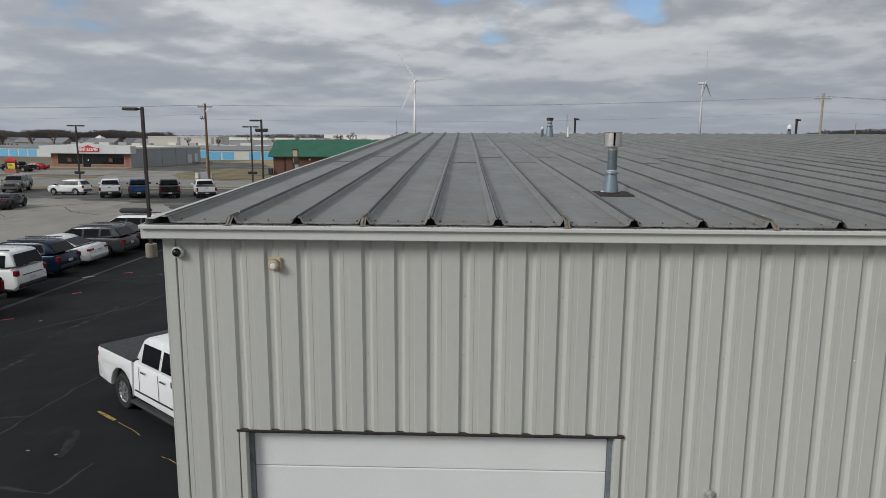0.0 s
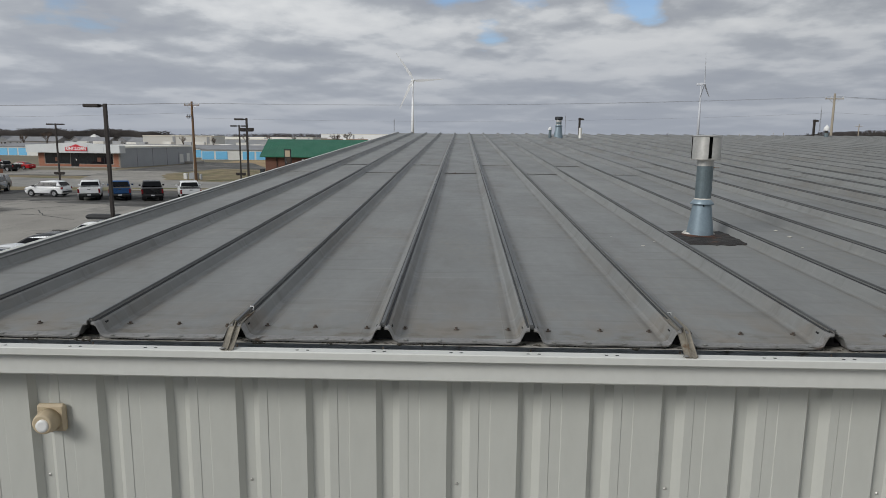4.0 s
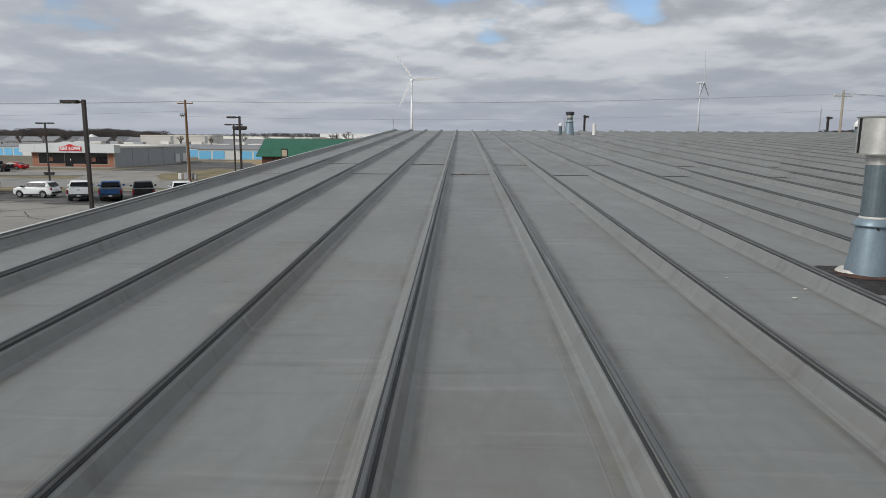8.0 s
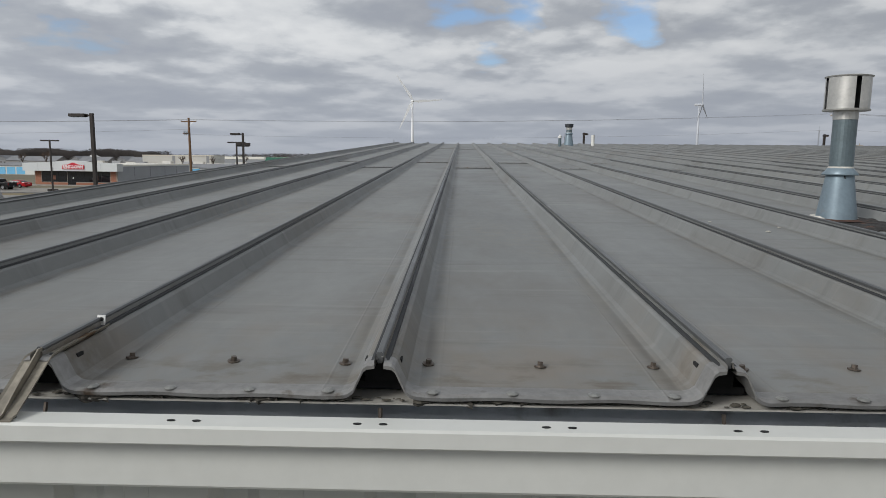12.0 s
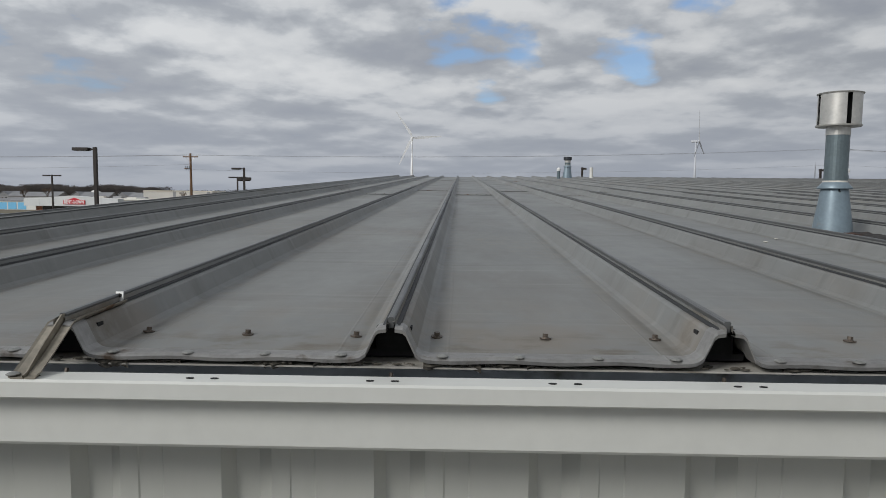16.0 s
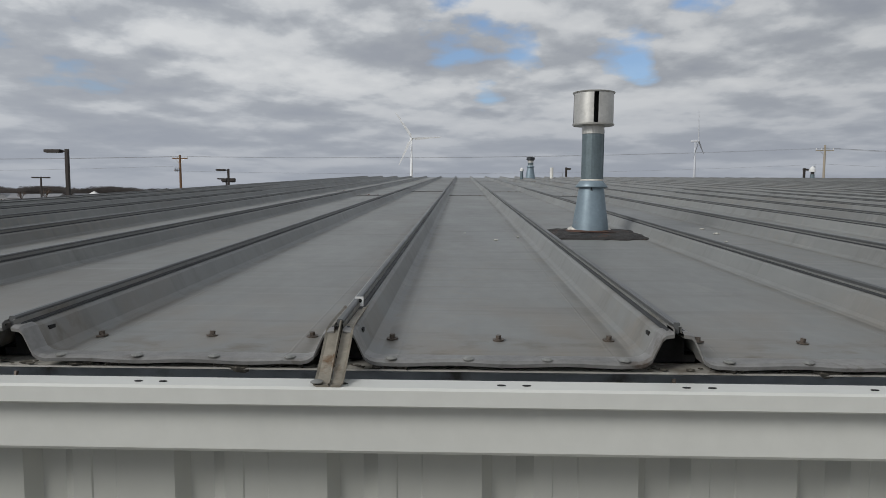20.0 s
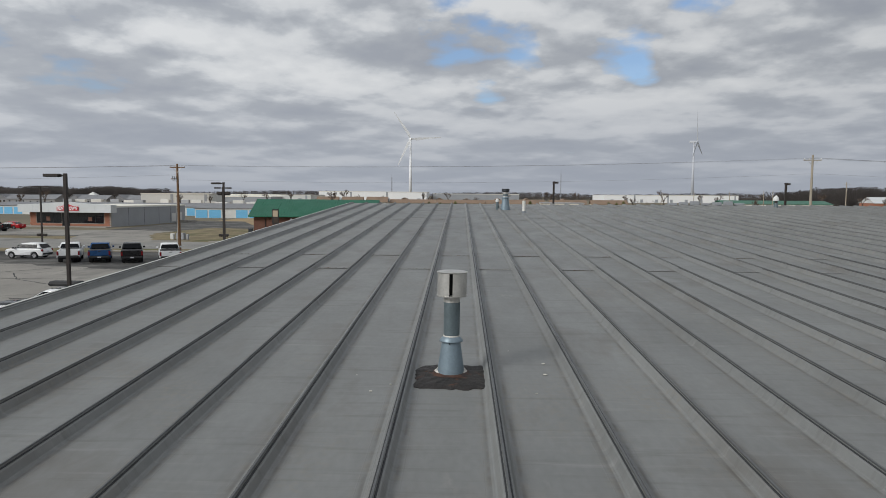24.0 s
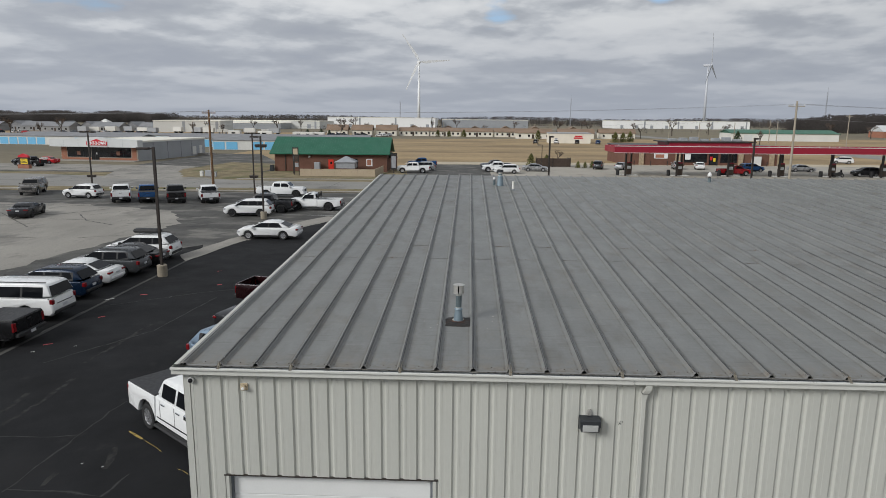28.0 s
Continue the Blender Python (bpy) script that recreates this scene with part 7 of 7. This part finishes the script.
for q in range(9):
    part("bollard", lathe(bmesh.new(), [(.09, 0), (.09, 1.0), (.05, 1.06)], 10, Matrix.Translation((1.5 + q * 3.6, -2.2, 0))), M_BRONZE, ST)
for q in range(7):
    part("rooftop_unit", B(10.5 + q * 2.4, 2.5, 5.15, 12.0 + q * 2.4, 4.2, 5.15 + .5 + .2 * (q % 3), bevel=.05), M_GREYMETAL, ST, "grey rooftop unit")
enc = thing("bin_enclosure", Matrix.Translation((18.6, 128.6, 0)) @ Matrix.Rotation(radians(4), 4, 'Z'), "dark brown board bin enclosure with gates", "fence")
for q in range(15):
    part("board", B(q * .48, -.05, .05, q * .48 + .46, .05, 1.75), M_BROWNWOOD, enc)
for q in (0, 3.5, 7.1):
    part("post", B(q - .08, -.1, 0, q + .08, .1, 1.9), M_BRONZE, enc)
part("side_fence", B(7.15, .1, .05, 7.25, 3.5, 1.75), M_BROWNWOOD, enc)
ib = thing("traffic_cabinet", Matrix.Translation((-37.6, 97.3, 0)), "green utility cabinets on the verge", "utility box")
part("cabinet", B(-.6, -.4, 0, .6, .4, 1.0, bevel=.04), M_GREENROOF, ib)
ib.children[0].data.materials[0] = M_GREYMETAL
part("small_cabinet", B(-1.5, -.3, 0, -1.0, .3, .9, bevel=.04), M_WHITEWALL, ib)
part("pedestal", B(.9, -.2, 0, 1.2, .2, .8, bevel=.04), M_GREYMETAL, ib)

# storage units with blue doors


def storage(x, y, ln, rot, n_, label, gaps=()):
    t = thing("storage_unit_row", Matrix.Translation((x, y, 0)) @ Matrix.Rotation(radians(rot), 4, 'Z'), label, "storage units", "storage rows")
    part("wall", B(0, 0, -.1, ln, 9, 2.75), M_WHITEWALL, t)
    gable(t, 0, 0, ln, 9, 2.85, .7, M_GREYROOF, .25, 'x')
    w = ln / n_
    for q in range(n_):
        if q in gaps:
            continue
        part("roller_door", B(q * w + .25, -.06, .05, (q + 1) * w - .25, -.0, 2.3), M_BLUEDOOR, t)


storage(-176, 212, 74, -5, 22, "long white storage row with blue roller doors", (5, 6, 12, 13, 14, 20))
storage(-160, 232, 90, -5, 26, "long white storage row with blue roller doors")
storage(-71, 186, 34, 4, 9, "white storage row with blue roller doors", (2,))
storage(-92, 203, 60, 2, 16, "white storage row with blue roller doors", (1, 2))
storage(-96, 222, 66, 2, 18, "white storage row with blue roller doors")


def house(x, y, w, d, h, rise, rot, wall, roof_m, label, axis='x', windows=4):
    t = block("house", x, y, w, d, h, rot, wall, label, "house")
    gable(t, 0, 0, w, d, h, rise, roof_m, .4, axis)
    for q in range(windows):
        x0 = w * (q + .5) / windows
        wn = part("window", B(x0 - .5, -.06, .9, x0 + .5, -.0, 2.0), M_SHOPGLASS, t)
        part("window_frame", B(x0 - .6, -.05, .8, x0 + .6, -.01, .9), M_WHITEWALL, wn)
    part("door", B(w * .48 - .5, -.07, 0, w * .48 + .5, -.0, 2.1), M_BROWNWOOD, t)
    return t


rnd = random.Random(31)
for q in range(4):
    house(-34 + q * 17.5, 362 - q * 2.5, 16.5, 9, 2.7, 1.7, 0, M_CREAM, M_TANROOF, "long cream house with tan shingle roof", 'x', 6)
for q in range(6):
    house(-30 + q * 18 + rnd.uniform(-3, 3), 392 + rnd.uniform(-6, 10), 9, 13, 2.8, 2.4, 0, M_CREAM, M_TANROOF, "cream gabled house with tan shingle roof", 'y', 2)
for q in range(3):
    house(28 + q * 22, 330 + q * 6, 18, 10, 2.8, 2.0, -4, M_CREAM, M_TANROOF, "cream house with tan shingle roof", 'x', 4)
for q in range(3):
    house(-72 + q * 13, 352 + q * 3, 11, 9, 3.0, 2.6, 3, M_CREAM, M_TANROOF, "cream house with tan shingle roof", 'x', 3)
for q in range(9):
    house(-400 + q * 25, 384 + (q % 3) * 9, 18, 11, 3.0, 2.4, -6 + (q % 2) * 3, M_GREYSIDE, M_GREYROOF, "house with grey shingle roof", 'x', 4)
    house(-388 + q * 25, 404 + (q % 3) * 6, 9, 14, 3.0, 2.7, -6, M_GREYSIDE, M_GREYROOF, "gabled house with grey shingle roof", 'y', 2)
TB = block("tan_building", 37.4, 268.5, 17, 13, 3.9, -3, M_CREAM, "plain cream commercial building with red lettering", "building")
part("roof", B(-.2, -.2, 3.9, 17.2, 13.2, 4.25), M_GREYMETAL, TB)
for q in range(2):
    part("sign_bar", B(10.6 - q * .4, -.1, 2.6 - q * .7, 13.6 + q * .2, -.0, 3.1 - q * .7), M_REDSIGN, TB, "red bar of unreadable writing")
part("door", B(2.5, -.06, 0, 3.6, 0, 2.1), M_GREYMETAL, TB)
for q, c_ in enumerate((GREY, WHITE, CHAR, BLUE)):
    car("suv", c_, 31.5 + q * 8.2, 262 - q * .4, 80, "distant parked car by the cream building", "car", "distant cars")
GS = block("metal_shed", 134.5, 330, 50, 22, 3.6, -6, M_WHITEWALL, "long white metal shed with green roof", "shed")
gable(GS, 0, 0, 50, 22, 3.7, 1.6, M_GREENROOF, .4, 'x')
part("door", B(6, -.08, 0, 10, 0, 3.0), M_FASCIA, GS, "pale sliding door")
BN = block("barn", 262, 420, 22, 16, 3.8, 0, M_BRICK, "red barn with grey metal roof", "barn")
gable(BN, 0, 0, 22, 16, 3.8, 3.6, M_FASCIA, .4, 'x')
part("barn_door", B(8, -.08, 0, 12, 0, 3.2), M_WHITEWALL, BN)


def warehouse(x, y, w, d, h, rot, wall, label, docks=0):
    t = block("warehouse", x, y, w, d, h, rot, wall, label, "warehouse")
    part("roof", B(-.2, -.2, h, w + .2, d + .2, h + .5), M_WHITEROOF, t)
    for q in range(docks):
        x0 = w * (q + .5) / docks
        part("dock_door", B(x0 - 1.6, -.08, .2, x0 + 1.6, 0, 3.6), M_GREYMETAL, t)
    for q in range(max(2, docks // 2)):
        part("pilaster", B(w * (q + .9) / max(2, docks // 2) - .8, -.12, 0, w * (q + .9) / max(2, docks // 2) + .8, 0, h), M_GREYMETAL, t)
    return t


M_FARWHITE = mat("bright_white_panel", (.86, .86, .85), .5, 0, .04, .05, 1.0)
warehouse(-187, 394, 39, 60, 6.5, 12, M_WHITEWALL, "white metal warehouse with grey side")
warehouse(-215, 520, 70, 60, 4.5, 2, M_GREYMETAL, "broad pale flat-roofed warehouse", 8)
warehouse(-232, 560, 110, 60, 6, 0, M_WHITEWALL, "grey flat-roofed metal warehouse", 6)
warehouse(-132, 640, 104, 60, 9.5, 0, M_FARWHITE, "long white tilt-up warehouse on the horizon", 7)
warehouse(-24, 700, 90, 60, 8.0, 0, M_GREYMETAL, "long pale green-grey warehouse on the horizon", 6)
warehouse(168, 760, 150, 70, 8.2, 0, M_FARWHITE, "long white distribution warehouse on the horizon", 9)
for x, y in ((-236, 430), (-158, 430)):
    wt_ = thing("peaked_tent", Matrix.Translation((x, y, 0)), "white peaked roof pavilion", "pavilion", "pavilions")
    part("body", B(-3, -3, 0, 3, 3, 5.0), M_WHITEWALL, wt_)
    part("roof", lathe(bmesh.new(), [(4.8, 5.0), (.3, 7.4)], 4, Matrix.Rotation(radians(45), 4, 'Z')), M_WHITEWALL, wt_)
# trailers and vans parked by the pale warehouse
rnd = random.Random(77)
for q in range(16):
    tr = thing("box_trailer", Matrix.Translation((-215 + q * 7.5 + rnd.uniform(-2, 2), 372 + rnd.uniform(-14, 8), 0)) @ Matrix.Rotation(rnd.uniform(-.4, .4), 4, 'Z'), "pale box trailer parked far off", "trailer", "far trailers")
    part("box", B(-3, -1.2, .9, 3, 1.2, rnd.uniform(2.6, 3.6), bevel=.08), M_WHITEWALL if q % 3 else M_GREYMETAL, tr)
    for s in (-1.6, 1.9):
        part("wheel", rod(bmesh.new(), (s, -1.25, .5), (s, 1.25, .5), .5), M_TYRE, tr)
for q in range(26):
    car(rnd.choice(("suv", "sedan", "small_suv")), rnd.choice((WHITE, GREY, SILVER, CHAR, RED, NAVY)), rnd.choice((-68 + q * 1.2, -300 + q * 6)), rnd.uniform(336, 350), rnd.choice((0, 90, 180)), "distant parked car by the houses", "car", "distant cars")

# the bar's roadside signs, and caravans stored on the field
bs = thing("post_sign", Matrix.Translation((-25.7, 105.05, 0)), "black double-panel sign on a slim post", "sign")
part("post", B(-.08, -.08, 0, .08, .08, 3.6), M_BRONZE, bs)
part("panel", B(-.1, -.12, 2.1, .9, .12, 4.5), M_BLACKPL, bs)
part("face", B(0, -.135, 3.3, .8, -.121, 4.3), M_TANFENCE, bs, "faded tan emblem face")
part("lower_face", B(.1, -.135, 2.3, .7, -.121, 3.0), M_GREYMETAL, bs)
bb = thing("banner_board", Matrix.Translation((-9.0, 112.6, 0)) @ Matrix.Rotation(radians(35), 4, 'Z'), "tall dark banner board beside the brick building", "sign")
part("board", B(-.6, -.06, .3, .6, .06, 3.3), M_BLACKPL, bb)
part("print", B(.05, -.075, .6, .55, -.061, 3.0), M_BRICK, bb, "faded printed half")
for x, y, ln in ((-109.7, 316, 6), (-93, 311, 7), (-74, 301, 6), (-69.5, 300, 5), (-65.5, 301, 6.5)):
    cv = thing("caravan", Matrix.Translation((x, y, 0)), "white caravan stored on the dry field", "caravan", "stored caravans")
    part("body", B(-ln / 2, -1.2, .5, ln / 2, 1.2, 2.9, bevel=.2), M_WHITEWALL, cv)
    part("window", B(-ln * .2, -1.23, 1.5, ln * .1, -1.19, 2.1), M_SHOPGLASS, cv)
    for s_ in (-.5, .6):
        part("wheel", rod(bmesh.new(), (s_, -1.1, .35), (s_, 1.1, .35), .35), M_TYRE, cv)

# ---- trees and woods ----
M_BARK = mat("grey_bark", (.085, .068, .055), .95, 0, .2, 1.0, 8.0, .2)
M_TWIG = mat("bare_twigs", (.105, .078, .062), .95, 0, .25, .15, 2.0)
M_WOODS = mat("bare_woods", (.062, .055, .052), .95, 0, .4, .05, .5)
M_PINE = mat("evergreen_needles", (.035, .055, .022), .9, 0, .3, .5, 5.0)
M_SHRUB = mat("yellow_evergreen", (.12, .12, .035), .9, 0, .3, .6, 5.0)


def tree_mesh(seed, h):
    """A leafless tree: forking tapered limbs ending in many fine twigs."""
    rnd = random.Random(seed)
    wood, twig = bmesh.new(), bmesh.new()

    def grow(p, d, ln, r, lvl):
        q = p + d * ln
        rod(wood if lvl < 3 else twig, p, q, r, r * .62, 6 if lvl < 2 else 3)
        if lvl >= 5:
            return
        n_ = 3 if lvl < 4 else 3
        for k in range(n_):
            nd = (d + Vector((rnd.uniform(-1, 1), rnd.uniform(-1, 1), rnd.uniform(-.25, .7))) * (.75 if lvl else .6)).normalized()
            grow(p + d * ln * rnd.uniform(.55, 1.0), nd, ln * rnd.uniform(.55, .8), r * .64, lvl + 1)
    grow(Vector((0, 0, 0)), Vector((rnd.uniform(-.06, .06), rnd.uniform(-.06, .06), 1)).normalized(), h * .32, h * .028, 0)
    return mesh_of(wood, "trunk", M_BARK), mesh_of(twig, "crown", M_TWIG)


TREES = [tree_mesh(s, 10.0) for s in (1, 2, 3, 4)]
rnd = random.Random(41)
spots = [(-68, 420, 1.4), (-82, 455, 1.2), (-108, 440, 1.2), (-128, 455, 1.0), (-44, 430, .9), (-20, 445, 1.1), (14, 405, .9), (34, 440, 1.1), (60, 415, 1.3), (84, 470, 1.3), (108, 420, 1.2), (-5, 520, 1.2), (-150, 470, 1.0), (-60, 330, .9), (-136, 330, 1.0), (-200, 322, 1.1), (-232, 330, 1.2), (-172, 262, .9), (120, 262, .9), (132, 420, 1.4),
         (150, 380, 1.1), (205, 372, 1.2), (225, 350, 1.0), (-54, 388, .9), (24, 136, .45), (47, 170, .5), (-118, 322, .9), (76, 395, 1.1), (240, 395, 1.1), (186, 405, 1.2), (172, 470, 1.3), (-92, 500, 1.2), (-260, 420, 1.2), (95, 350, .8), (8, 385, .8), (-14, 378, .8)]
for i, (x, y, s) in enumerate(spots):
    tk, cr = TREES[i % 4]
    t = thing("bare_tree", Matrix.Translation((x, y, -.06)) @ Matrix.Rotation(rnd.uniform(0, 6), 4, 'Z') @ Matrix.Scale(s, 4), "leafless winter tree with fine twigs", "tree", "bare trees")
    put("trunk", tk, t)
    put("crown", cr, t)


def pine_mesh(seed, material):
    rnd = random.Random(seed)
    bm = bmesh.new()
    for k in range(520):
        f = rnd.random()
        z = .1 + f * 2.7
        r = (1 - f ** 1.6) * 1.25 + .05
        a = rnd.uniform(0, 6.283)
        q = r * rnd.uniform(.4, 1.05)
        c = Vector((q * math.cos(a), q * math.sin(a), z))
        o = Vector((math.cos(a), math.sin(a), -.35)) * .34
        s_ = Vector((-math.sin(a), math.cos(a), 0)) * .12
        bm.faces.new([bm.verts.new(p) for p in (c - s_, c + o + Vector((0, 0, rnd.uniform(-.1, .1))), c + s_, c + Vector((0, 0, .14)))])
    return mesh_of(bm, "crown", material)


PINES = [pine_mesh(1, M_PINE), pine_mesh(2, M_SHRUB)]
bm = bmesh.new()
rod(bm, (0, 0, -.1), (0, 0, 2.6), .09, .02, 6)
PTRUNK = mesh_of(bm, "trunk", M_BARK)
for x, y, s, k in ((-12, 352, 1.3, 1), (-6, 351, 1.2, 1), (2, 348, 1.4, 1), (48, 322, 1.2, 1), (38, 318, 1.6, 1), (54, 300, 1.3, 1), (18.0, 133, .9, 1), (21.5, 135, .8, 1), (68, 285, 1.6, 1), (72, 288, 1.5, 1), (76, 292, 1.7, 1), (-82, 350, 1.2, 0), (-75, 352, 1.3, 0), (-70, 349, 1.1, 0), (-296, 304, 2.6, 0), (128, 305, 1.8, 0), (27, 127, .5, 1), (28.5, 127.5, .45, 1), (30, 128, .5, 1)):
    t = thing("evergreen", Matrix.Translation((x, y, -.04)) @ Matrix.Scale(s, 4), "small conical evergreen on the dry grass", "tree", "evergreens")
    put("trunk", PTRUNK, t)
    put("crown", PINES[k], t)


def woods(name, x0, y0, x1, y1, depth, hmin, hmax, n_, seed, dens=5):
    """A far belt of bare woods: many ragged twig fans on thin stems."""
    rnd = random.Random(seed)
    v, f = [], []
    for k in range(n_):
        u = rnd.random()
        x, y = x0 + (x1 - x0) * u + rnd.uniform(-6, 6), y0 + (y1 - y0) * u + rnd.uniform(0, depth)
        h = rnd.uniform(hmin, hmax) * (.75 + .25 * math.sin(u * 23 + seed) ** 2)
        w = h * .022
        b = len(v)
        v += [(x - w, y, 0), (x + w, y, 0), (x, y, h * .7)]
        f.append((b, b + 1, b + 2))
        for q in range(dens * 15):
            a, u_ = rnd.uniform(0, 6.283), rnd.random() ** .5
            e = rnd.random() ** .8
            rr = .36 * h * u_ * math.sin(math.pi * (.15 + .72 * e))
            px, py, pz = x + rr * math.cos(a), y + rr * math.sin(a), h * (.08 + .80 * e)
            s_ = h * rnd.uniform(.014, .034)
            g = rnd.uniform(0, 6.283)
            b = len(v)
            v += [(px + s_ * math.cos(g + m_ * 2.1), py, pz + s_ * 1.3 * math.sin(g + m_ * 2.1)) for m_ in range(3)]
            f.append((b, b + 1, b + 2))
    me = bpy.data.meshes.new(name)
    me.from_pydata(v, [], f)
    me.materials.append(M_WOODS)
    put(name, me, None, None, "belt of bare brown winter woods far off", "woods", "", "stuff")


woods("woods_west", -960, 700, -420, 900, 60, 14, 18.5, 4200, 3)
woods("woods_mid", -420, 900, 600, 950, 90, 4, 8, 2600, 4, 3)
woods("woods_far", -1500, 1200, 1500, 1300, 140, 12, 17, 4600, 5, 4)
woods("woods_east", 300, 560, 900, 520, 90, 14, 19, 3600, 6)
woods("scrub_mid", -120, 470, 120, 500, 60, 3, 6, 26, 8, 5)
woods("scrub_east", 120, 470, 330, 500, 60, 3, 6, 40, 9, 5)
